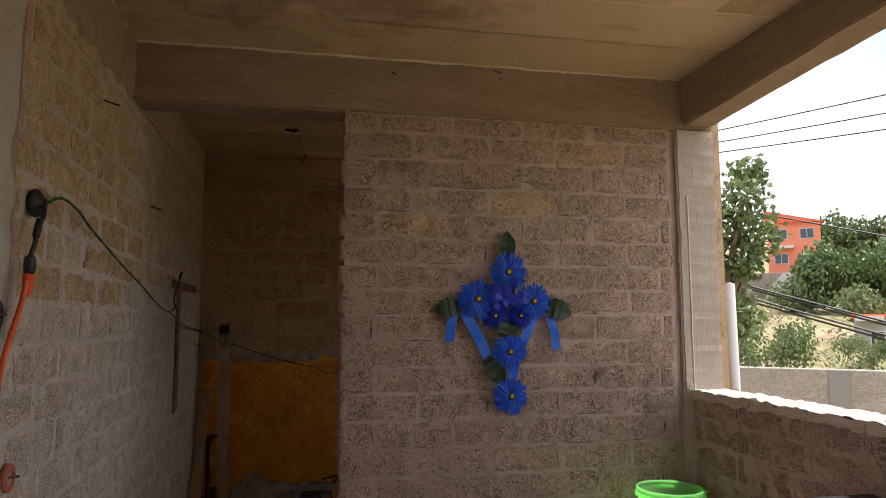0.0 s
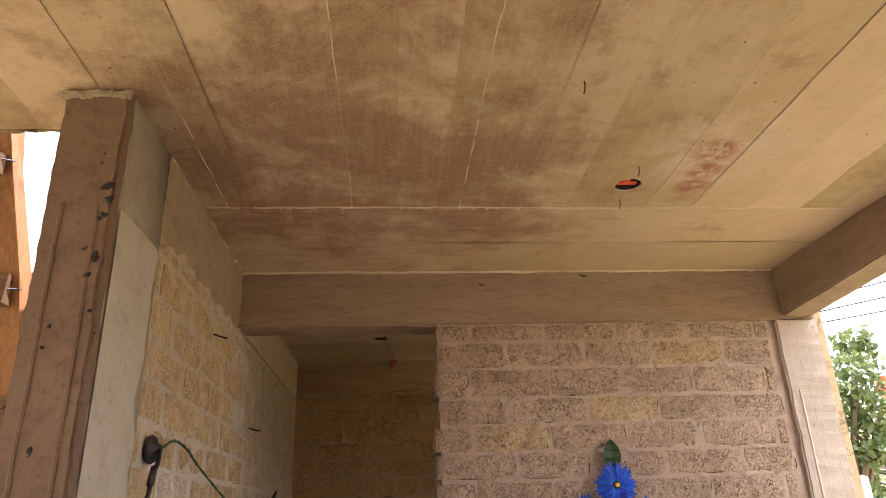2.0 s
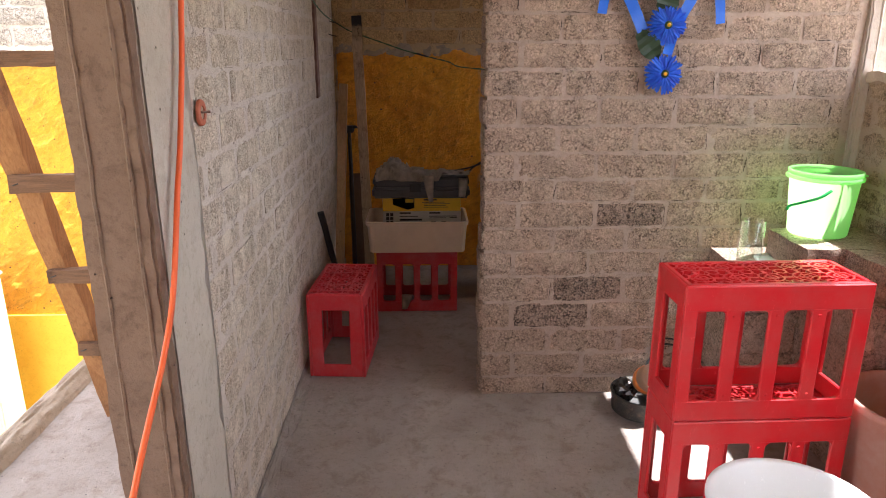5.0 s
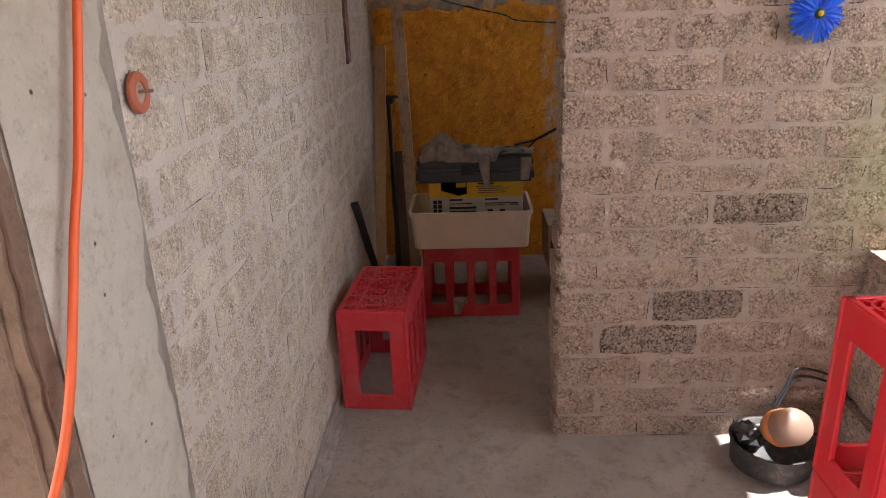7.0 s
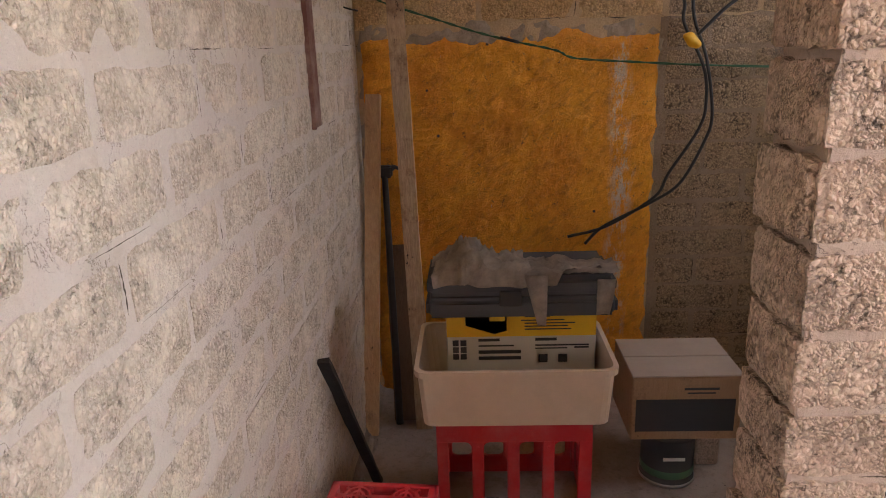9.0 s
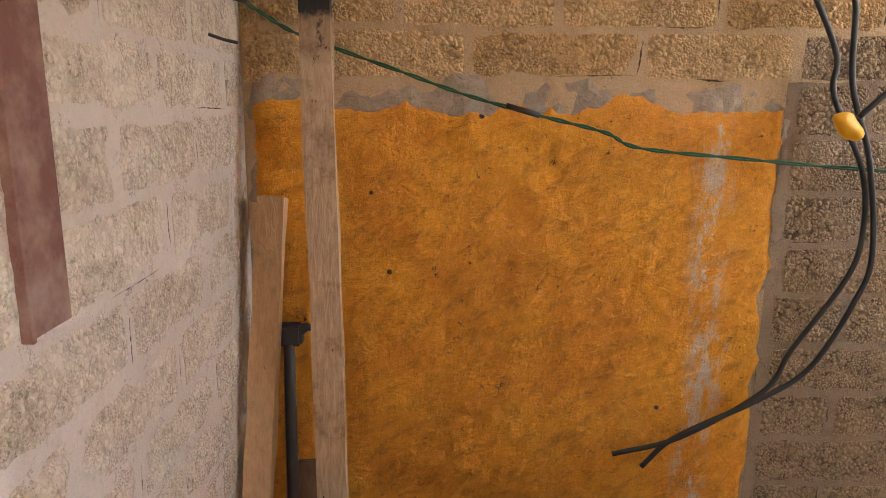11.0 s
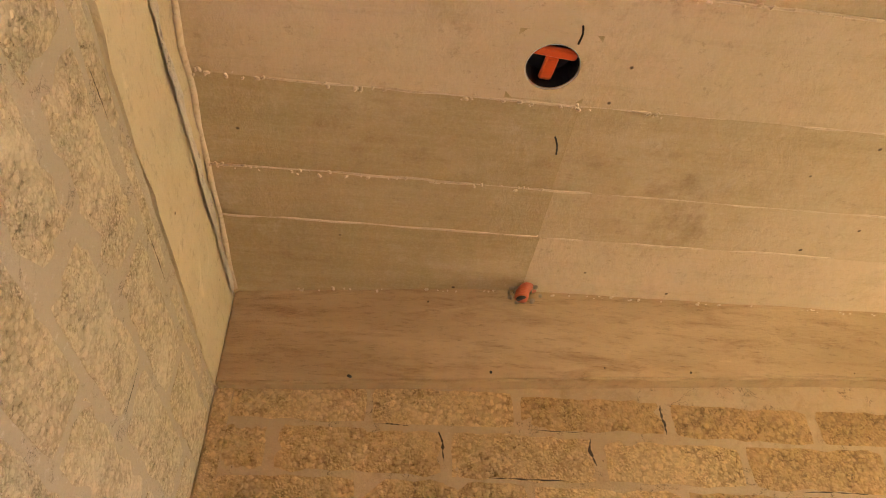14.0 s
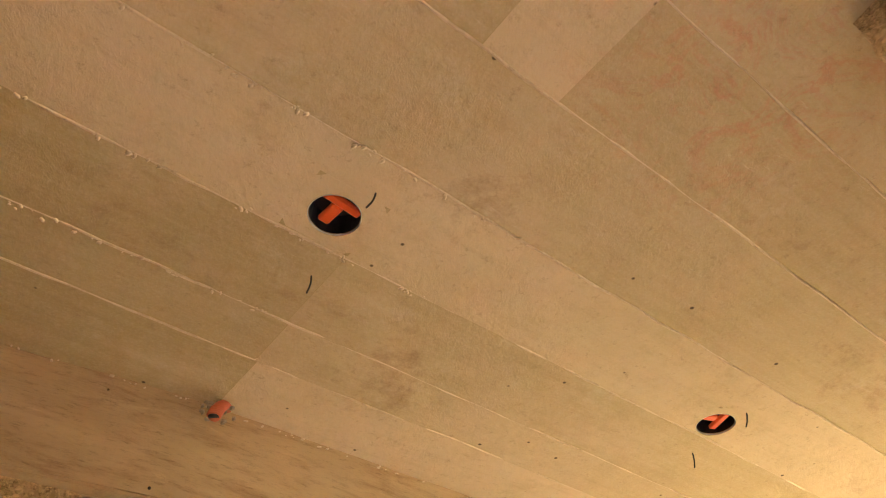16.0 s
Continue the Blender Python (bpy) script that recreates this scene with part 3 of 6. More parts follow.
bm = bm_sheet(-5.0, 1.74, 0.0, 1.0, 0.05, lambda u, v, h: Vector((-1.02 + 0.14 * v + h, u, 0.05 * math.sin(math.pi * min(1, v * 1.2)) ** 0.5 + h * 2 if 0 < v < 0.83 else -0.01)), 0.008, 9)
structure("trim_edge", bm, M_GREYCEM, "raised rough cement edge of the side strip", True)
# rough cement lip along the foot of the left wall
bm = bm_sheet(-1.2, YB, 0.0, 1.0, 0.03, lambda u, v, h: Vector((0.004 + 0.045 * v * v + h * 4 * v, u, 0.035 * (1 - v) ** 2 + abs(h) * 3 * (1 - v))), 0.006, 10)
structure("trim", bm, M_FLOOR, "rough cement fillet at the foot of the wall", True)

# front wall with its doorway: mortar sheet in front of a core
bm = bm_sheet(XD + 0.006, 2.10, 0.0, ZB, 0.022, lambda u, v, h: Vector((u, 0.002 + h, v)), 0.0035, 14)
bm_box((XD + 0.008, 0.012, 0), (2.15, 0.132, ZB), 0, bm)
bm_sheet(0.0, 0.14, 0.0, ZB, 0.022, lambda u, v, h: Vector((XD + 0.009 + h, u, v)), 0.006, 14, bm)
wall_front = structure("wall_front", bm, M_MORTAR, "unplastered block wall with rough mortar joints")

# back wall, also seen outside to the left, with its painted dado
bm = bm_sheet(-0.0, 3.4, -0.0, 2.5, 0.025, lambda u, v, h: Vector((u, YB + 0.002 + h, v)), 0.0035, 14)
bm_box((-0.14, YB + 0.012, -0.2), (3.4, YB + 0.15, 2.575), 0, bm)
wall_back = structure("wall_back", bm, M_MORTAR_IN, "unplastered tan block wall with mortar joints")
bm = bm_sheet(-5.0, -0.14, -1.3, 2.72, 0.06, lambda u, v, h: Vector((u, YB + 0.004 + h, v)), 0.006, 10)
bm_box((-5.0, YB + 0.014, -1.3), (-0.14, YB + 0.15, 2.72), 0, bm)
wall_patio = structure("wall_patio", bm, M_MORTAR_PALE, "pale block wall above an orange painted dado")

# left wall, shared by porch and room
bm = bm_sheet(-0.96, YB, 0.0, ZB, 0.024, lambda u, v, h: Vector((-0.001 + h, u, v)), 0.0022, 12)
bm_sheet(-0.96, 0.14, ZB, ZC, 0.024, lambda u, v, h: Vector((-0.0005 + h, u, v)), 0.0035, 12, bm)
bm_box((-0.13, -1.0, 0), (-0.012, YB + 0.01, ZB), 0, bm)
bm_box((-0.13, -1.0, ZB), (-0.012, 0.14, ZC), 0, bm)
wall_left = structure("wall_left", bm, M_MORTAR_LEFT, "pale block wall, lime-washed and dusty, bare joints")

# side and end walls of the room that close it, out of view
bm = bm_box((2.3, 0.132, 0), (2.42, YB, 1.38))
for a, b in (((2.3, 0.132, 2.3), (2.42, YB, 2.575)), ((2.3, 0.132, 1.38), (2.42, 0.66, 2.3)), ((2.3, 1.48, 1.38), (2.42, YB, 2.3))):
    bm_box(a, b, 0, bm)
structure("wall_right", bm, M_MORTAR_IN, "plain block wall with an open window hole")

# unseen wall added behind, closing the porch and cutting the light from there
structure("wall_rear_added", bm_box((-0.4, -3.85, -0.2), (2.3, -3.7, ZC + 0.03)), M_MORTAR, "added plain block wall closing the porch from behind, unseen")

# parapet on the open side
bm = bm_sheet(-4.2, 0.0, 0.0, 1.27, 0.03, lambda u, v, h: Vector((XR + h, u, v)), 0.006, 12)
bm_box((XR + 0.008, -4.2, -1.2), (XR + 0.13, 0.0, 1.27), 0, bm)
parapet = structure("wall_parapet", bm, M_MORTAR, "low unplastered block parapet")
bm = bm_sheet(XR - 0.012, XR + 0.15, -4.2, 0.0, 0.02, lambda u, v, h: Vector((u, v, 1.290 + h * 1.4)), 0.006, 30)
bm_sheet(-4.2, 0.0, 1.255, 1.292, 0.018, lambda u, v, h: Vector((XR - 0.012 + h * 1.5, u, v + h * 2)), 0.006, 22, bm)
bm_sheet(-4.2, 0.0, 1.255, 1.292, 0.018, lambda u, v, h: Vector((XR + 0.15 + h, u, v + h * 2)), 0.006, 22, bm)
structure("trim_coping", bm, M_MORTAR_PALE, "rough sunlit mortar capping on the parapet")

# columns
def cast_column(name, x0, x1, y0, y1, z0, z1, material, label, ridges=()):
    fresh = bm_box((x0, y0, z0), (x1, y1, z1), 0.006, None, 2)
    bmesh.ops.bisect_plane(fresh, geom=fresh.verts[:] + fresh.edges[:] + fresh.faces[:], plane_co=(0, 0, z0 + 0.001), plane_no=(0, 0, 1))
    for k in range(1, 90):
        bmesh.ops.bisect_plane(fresh, geom=fresh.verts[:] + fresh.edges[:] + fresh.faces[:], plane_co=(0, 0, z0 + (z1 - z0) * k / 90), plane_no=(0, 0, 1))
    for v in fresh.verts:
        q = v.co * 11
        v.co += Vector((noise.noise(q), noise.noise(q + Vector((9, 0, 0))), 0)) * 0.003 + Vector((noise.noise(q * 4), noise.noise(q * 4 + Vector((3, 0, 0))), 0)) * 0.004
    for x, y in ridges:
        pts = [(x + 0.004 * noise.noise(Vector((x * 50, k, 0))), y + 0.002 * noise.noise(Vector((k, 5, 0))), z0 + 0.02 + (z1 - z0 - 0.3) * k / 40) for k in range(41)]
        bm_tube(pts, 0.0045, 5, fresh, 1)
    return structure(name, fresh, material, label)


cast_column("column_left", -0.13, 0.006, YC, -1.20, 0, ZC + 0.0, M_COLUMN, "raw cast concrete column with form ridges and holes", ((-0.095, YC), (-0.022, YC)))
cast_column("column_right", 2.125, 2.30, -0.012, 0.14, 0, ZB, M_COLUMN_PALE, "raw cast concrete column with a chipped edge", ((2.165, -0.012),))
bm = bmesh.new()
for k in range(60):
    x = -0.14 + 0.15 * (k / 59)
    bmesh.ops.create_icosphere(bm, subdivisions=1, radius=1, matrix=Matrix.Translation((x, YC - 0.004 + 0.006 * random.random(), ZC - 0.008 - 0.012 * random.random())) @ Matrix.Diagonal((0.006 + 0.006 * random.random(), 0.006, 0.004 + 0.006 * random.random(), 1)))
structure("trim_column", bm, M_GREYCEM, "crumbly cement seam between column and slab")
# plastered strip next to the column
bm = bm_sheet(-1.205, -0.93, 0.0, 2.30, 0.02, lambda u, v, h: Vector((0.011 + 0.3 * h - 0.014 * max(0, (u + 0.99) / 0.06) ** 2, u + (0.03 * noise.noise(Vector((v * 9, 2, u * 4))) + 0.014 * noise.noise(Vector((v * 30, 2, u * 4)))) * max(0, (u + 1.2) / 0.27), v)), 0.006, 9)
bm_box((-0.13, -1.205, 0), (0.006, -0.94, ZC), 0, bm)
structure("wall_plaster", bm, M_PLASTER, "smooth pale plaster strip beside the column", True)

# rendered band over the wall, under the slab
bm = bm_sheet(-0.95, -0.004, 2.355, ZC + 0.01, 0.015, lambda u, v, h: Vector((0.009 + h * 0.8 - 0.012 * max(0, 1 - (v - 2.355) / 0.03), u, v + 0.022 * noise.noise(Vector((u * 13, 3, 0))) * (1 if v < 2.5 else 0))), 0.006, 16)
structure("wall_band", bm, concrete("brown_render", (0.27, 0.195, 0.125), (0.36, 0.27, 0.18), (0.22, 0.15, 0.095), 4.0, None, True, 0.006), "rough brown render band under the slab", True)

# beams
def beam(name, a, b, material, label):
    fresh = bm_box(a, b, 0.008, None, 2)
    axis = 0 if b[0] - a[0] > b[1] - a[1] else 1
    no = (1, 0, 0) if axis == 0 else (0, 1, 0)
    for k in range(1, 40):
        co = [0, 0, 0]
        co[axis] = a[axis] + (b[axis] - a[axis]) * k / 40
        bmesh.ops.bisect_plane(fresh, geom=fresh.verts[:] + fresh.edges[:] + fresh.faces[:], plane_co=co, plane_no=no)
    for v in fresh.verts:
        q = v.co * 9
        v.co += Vector((noise.noise(q), noise.noise(q + Vector((4, 0, 0))), noise.noise(q + Vector((0, 7, 0))))) * 0.006 + noise.noise_vector(q * 4) * 0.004
    return structure(name, fresh, material, label)


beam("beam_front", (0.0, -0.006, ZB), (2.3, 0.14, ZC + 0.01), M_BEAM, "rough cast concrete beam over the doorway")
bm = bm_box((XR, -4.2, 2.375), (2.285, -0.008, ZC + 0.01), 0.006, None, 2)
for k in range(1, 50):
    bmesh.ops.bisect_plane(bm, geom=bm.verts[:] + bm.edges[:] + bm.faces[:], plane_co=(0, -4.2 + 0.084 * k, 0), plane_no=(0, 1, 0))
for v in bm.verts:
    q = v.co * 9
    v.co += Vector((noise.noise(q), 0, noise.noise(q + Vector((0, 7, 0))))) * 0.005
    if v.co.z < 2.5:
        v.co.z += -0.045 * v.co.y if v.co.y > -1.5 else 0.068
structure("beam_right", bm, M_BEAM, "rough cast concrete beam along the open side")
beam("beam_left", (-0.13, 0.142, ZB), (0.0, YB, ZC + 0.01), M_BEAM_SIDE, "cast concrete beam along the top of the wall")
bm = bm_box((0.002, YB - 0.014, 2.385), (2.3, YB + 0.1, ZC + 0.01), 0.006, None, 2)
for k in range(1, 40):
    bmesh.ops.bisect_plane(bm, geom=bm.verts[:] + bm.edges[:] + bm.faces[:], plane_co=(2.3 * k / 40, 0, 0), plane_no=(1, 0, 0))
for v in bm.verts:
    q = v.co * 9
    v.co += Vector((0, noise.noise(q), noise.noise(q + Vector((0, 7, 0))))) * 0.004
    if v.co.y < YB + 0.05:
        v.co.y -= (0.016 + 0.12 * min(v.co.x, 0.55) + 0.008 * v.co.x) if v.co.z > 2.45 else 0.012 + 0.02 * min(v.co.x, 0.55)
    if v.co.z < 2.45:
        v.co.z += 0.062 * min(v.co.x, 1.35) - 0.023
structure("beam_back", bm, M_BEAM_IN, "cast concrete beam along the back wall")

bm = bm_box((0.86, 0.142, 2.44), (2.3, 0.44, ZC + 0.02))
bmesh.ops.subdivide_edges(bm, edges=bm.edges[:], cuts=9, use_grid_fill=True)
for v in bm.verts:
    v.co += noise.noise_vector(v.co * 14) * 0.02 + noise.noise_vector(v.co * 40) * 0.01
structure("beam_inner", bm, M_BLOCK_YELLOW, "rough broken concrete ledge under the slab")

# ceiling: plank prints of the formwork, with round holes where the light boxes sit
LAMPS = ((1.295, -0.778), (0.53, 1.075), (1.462, 1.091))
HOLE = 0.041


def ceiling_panel(bm, x0, x1, y0, y1, z, given=None):
    """One plank print; where a box falls inside, a round hole is left."""
    tone = bm.faces.layers.float.get("print_tone") or bm.faces.layers.float.new("print_tone")
    before, shade = len(bm.faces), random.random() if given is None else given
    panel_faces(bm, x0, x1, y0, y1, z)
    for f in list(bm.faces)[before:]:
        f[tone] = shade


def panel_faces(bm, x0, x1, y0, y1, z):
    holes = [p for p in LAMPS if x0 < p[0] < x1 and y0 < p[1] < y1]
    if len(holes) > 1:
        mid = (holes[0][0] + holes[1][0]) / 2
        panel_faces(bm, x0, mid, y0, y1, z), panel_faces(bm, mid, x1, y0, y1, z)
        return

    def quad(a, b, c, d):
        if b - a > 1e-4 and d - c > 1e-4:
            bm_sheet(a, b, c, d, 0.1, lambda u, v, h: Vector((u, v, z + h)), 0.0025, 6, bm)
    if not holes:
        quad(x0, x1, y0, y1)
        return
    cx, cy = holes[0]
    s = min(0.06, cx - x0, x1 - cx, cy - y0, y1 - cy)
    quad(x0, cx - s, y0, y1), quad(cx + s, x1, y0, y1), quad(cx - s, cx + s, y0, cy - s), quad(cx - s, cx + s, cy + s, y1)
    n = 32
    ring, rim, top = [], [], []
    for k in range(n):
        a = (k + 0.5) * math.tau / n
        c, si = math.cos(a), math.sin(a)
        m = max(abs(c), abs(si))
        r = min(HOLE, s * 0.97) * (1 + 0.03 * noise.noise(Vector((k * 0.7, cx * 9, 0))))
        rim.append(bm.verts.new((cx + s * c / m, cy + s * si / m, z)))
        ring.append(bm.verts.new((cx + r * c, cy + r * si, z)))
        top.append(bm.verts.new((cx + r * c, cy + r * si, z + 0.05)))
    for k in range(n):
        j = (k + 1) % n
        bm.faces.new((rim[k], rim[j], ring[j], ring[k])), bm.faces.new((ring[k], ring[j], top[j], top[k]))


bm = bmesh.new()
GAP = 0.0004
# porch: planks run away from the wall up to a cross joint, then two planks along the wall
xs = (-0.06, 0.085, 0.165, 0.25, 0.465, 0.60, 0.73, 0.80, 0.985, 1.14, 1.40, 1.555, 1.75, 1.93, 2.05, XR)
for a, b in zip(xs, xs[1:]):
    cut = -2.1 - 0.7 * random.random()
    ceiling_panel(bm, a + GAP, b - GAP, -4.2, cut, ZC + 0.002 * random.random())
    ceiling_panel(bm, a + GAP, b - GAP, cut + GAP, -0.62, ZC + 0.0025 * random.random())
ceiling_panel(bm, -0.0, 0.58, -0.6195, -0.32, ZC + 0.002), ceiling_panel(bm, 0.5805, XR, -0.6195, -0.32, ZC + 0.003)
ceiling_panel(bm, -0.0, 0.60, -0.3195, -0.005, ZC + 0.003), ceiling_panel(bm, 0.6005, XR, -0.3195, -0.005, ZC + 0.001)
# overhang beside the column
for k in range(8):
    ceiling_panel(bm, -1.581 + 0.19 * k + GAP, -1.391 + 0.19 * k - GAP, -4.2, -1.07, ZC + 0.005 * random.random())
# room: planks along the back wall
for y0, y1, cuts, tones in ((0.14, 0.32, (0.9,), (0.3, 0.4)), (0.32, 0.56, (1.3,), (0.5, 0.3)), (0.56, 0.735, (0.53, 0.66), (0.15, 0.9, 0.3)), (0.735, 0.945, (2.15,), (0.4, 0.1)), (0.945, 1.14, (2.2,), (0.85, 0.7)), (1.14, 1.33, (0.59,), (0.12, 0.35)), (1.33, 1.46, (0.595,), (0.2, 0.55)), (1.46, 1.76, (0.60,), (0.05, 1.0))):
    ends = (-0.03,) + cuts + (2.3,)
    for a, b, tone in zip(ends, ends[1:], tones):
        ceiling_panel(bm, a + GAP, b - GAP, y0 + GAP, y1 - GAP, ZC + 0.0025 * random.random(), tone)
# thin ridges of cement squeezed out between the planks
def ridge(a, b, r, seed):
    a, b = Vector(a), Vector(b)
    n = max(6, int((b - a).length / 0.03))
    side = (b - a).normalized().cross(Vector((0, 0, 1)))
    pts = []
    for k in range(n + 1):
        p = a + (b - a) * k / n
        f = noise.noise(Vector((seed, k * 0.45, 0)))
        pts.append(p + side * 0.0035 * noise.noise(Vector((k * 0.3, seed, 4))) + Vector((0, 0, 0.0035 - 0.005 * max(0, f + 0.2))))
    bm_tube(pts, r, 5, bm, 1)


prints, bm = bm, bmesh.new()
for k, y in enumerate((0.32, 0.56, 0.735, 0.945, 1.14, 1.33, 1.46)):
    ridge((0.0, y, ZC), (2.3, y, ZC), 0.0024, k + 0.5)
for k, x in enumerate(xs[1:-1]):
    if k % 3 == 0:
        ridge((x, -2.6, ZC), (x, -0.62, ZC), 0.0018, k + 20.5)
ridge((0.0, -0.617, ZC), (XR, -0.617, ZC), 0.004, 41.5)
ridge((0.0, -0.012, ZC - 0.001), (XR, -0.012, ZC - 0.001), 0.007, 43.5)
ridge((0.004, -0.93, ZC - 0.001), (0.004, 1.7, ZC - 0.001), 0.006, 44.5)
# crumbs of cement pressed out along the joints
for x0, x1, y, z, count in ((0.0, XR, -0.012, ZC - 0.004, 110), (0.0, 0.75, 1.14, ZC, 40), (0.0, 0.60, 1.33, ZC, 40), (0.05, 0.9, 0.945, ZC, 40), (0.0, 1.0, -0.617, ZC, 60), (0.75, 2.1, -0.004, ZB, 60), (0.1, 2.2, 1.695, ZC - 0.002, 90)):
    for k in range(count):
        x = random.uniform(x0, x1)
        r = random.uniform(0.0012, 0.0035)
        bmesh.ops.create_icosphere(bm, subdivisions=1, radius=1, matrix=Matrix.Translation((x, y - (0.1 * min(x, 0.55) if y > 1.6 else 0) + random.uniform(-0.005, 0.005), z - random.uniform(0, 0.004))) @ Matrix.Rotation(random.random() * 3, 4, "Z") @ Matrix.Diagonal((r * 1.8, r, r * 0.7, 1)))
structure("trim_ridges", bm, concrete("squeezed_cement", (0.60, 0.47, 0.33), (0.68, 0.55, 0.41), (0.48, 0.35, 0.22), 9.0, None, False, 0.004), "thin cement ridges and crumbs along the joints of the slab", True)
bm = prints
# body of the slab above the prints, with its rough outer edges
fresh = bmesh.new()
bm_sheet(-1.6, -0.0, -1.075, -1.055, 0.02, lambda u, v, h: Vector((u, v + h, ZC + 0.02)), 0.004, 9, fresh)
bm_sheet(-1.6, -0.0, ZC - 0.004, ZC + 0.16, 0.02, lambda u, v, h: Vector((u, -1.06 + h * 3, v)), 0.008, 14, fresh)
join(bm, fresh)
bm_box((-1.6, -4.2, ZC + 0.03), (2.3, -1.06, ZC + 0.15), 0, bm)
bm_box((-0.13, -1.06, ZC + 0.052), (2.3, 0.13, ZC + 0.15), 0, bm)
bm_box((-0.13, 0.13, ZC + 0.052), (2.42, YB + 0.15, ZC + 0.15), 0, bm)
# unseen eave, added to keep the sun out of the window hole
bm_box((2.42, 0.68, ZC + 0.03), (2.76, 0.898, ZC + 0.15), 0, bm)
bm_box((2.42, 0.9, ZC + 0.03), (2.86, YB + 0.15, ZC + 0.15), 0, bm)
structure("ceiling", bm, M_CEIL, "board-marked concrete slab underside with stains and plank prints")

# orange painted dado inside and outside, with a ragged top edge of bare cement
def dado(name, x0, x1, z0, z1, material, label, seed, lift):
    def lay(u, v, h):
        top = z1 - 0.006 + 0.034 * noise.noise(Vector((u * 6, seed, 0))) + 0.018 * noise.noise(Vector((u * 31, seed, 0)))
        right = 0.012 * noise.noise(Vector((v * 14, seed + 3, 0)))
        edge = min(1.0, (z1 - v) / 0.05, (x1 - u) / 0.05, (u - x0) / 0.05)
        k = (v - z0) / (z1 - z0)
        return Vector((u + right * (u - x0) / (x1 - x0), YB - lift * max(0.0, edge) ** 0.5 + h + 0.004, z0 + (top - z0) * k))
    return structure(name, bm_sheet(x0, x1, z0, z1, 0.02, lay, 0.009, 13), material, label)


dado("wall_dado_cement", 0.0, 1.062, 0.0, 1.385, M_GREYCEM, "bare grey cement along the top of the dado", 1.0, 0.006)
dado("wall_dado", 0.012, 1.05, 0.0, 1.345, M_ORANGE, "flaking orange painted render with dark stains", 5.0, 0.018)
dado("wall_dado_patio", -5.0, -0.14, -1.3, 1.335, M_ORANGE_OUT, "orange painted render in the patio, sunlight put into its colour", 8.0, 0.02)
M_YELLOW_FOOT = concrete("smooth_yellow", (0.84, 0.50, 0.03), (0.88, 0.56, 0.05), (0.80, 0.44, 0.02), 3.0, None, False, 0.002, 0.6)
structure("wall_foot_patio", bm_box((-5.0, YB - 0.034, -1.3), (-0.14, YB - 0.020, -0.31), 0.004), M_YELLOW_FOOT, "smooth bright yellow foot of the patio wall")
pier = thing("low_pier", "low cream painted pier standing in the sunny patio", "pier", "", (-2.38, 1.38, -1.08))
part("shaft", bm_box((-0.35, -0.12, -0.18), (0.33, 0.12, 1.12), 0.012, None, 2), concrete("cream_paint", (0.80, 0.70, 0.42), (0.84, 0.75, 0.48), (0.74, 0.62, 0.34), 4.0, None, False, 0.003), pier)
part("cap", bm_box((-0.36, -0.13, 1.121), (0.34, 0.13, 1.15), 0.008, None, 2), M_COLUMN_PALE, pier, "pale cement cap")
bm = bmesh.new()
for k in range(90):
    x = -4.9 + k * 0.054
    bmesh.ops.create_icosphere(bm, subdivisions=1, radius=1, matrix=Matrix.Translation((x, YB - 0.005, 1.35 + 0.008 * random.random())) @ Matrix.Diagonal((0.045, 0.02, 0.016 + 0.012 * random.random(), 1)))
structure("trim_patio", bm, M_MORTAR_PALE, "pale mortar line above the orange dado", True)
# the strip of the cast corner column in the room
bm = bm_sheet(1.374, 2.39, 0.004, 0.036, 0.008, lambda u, v, h: Vector((v, YB - 0.006 + h, u)), 0.005, 22)
structure("wall_corner", bm, M_BLOCK_IN, "narrow cast concrete strip in the corner")

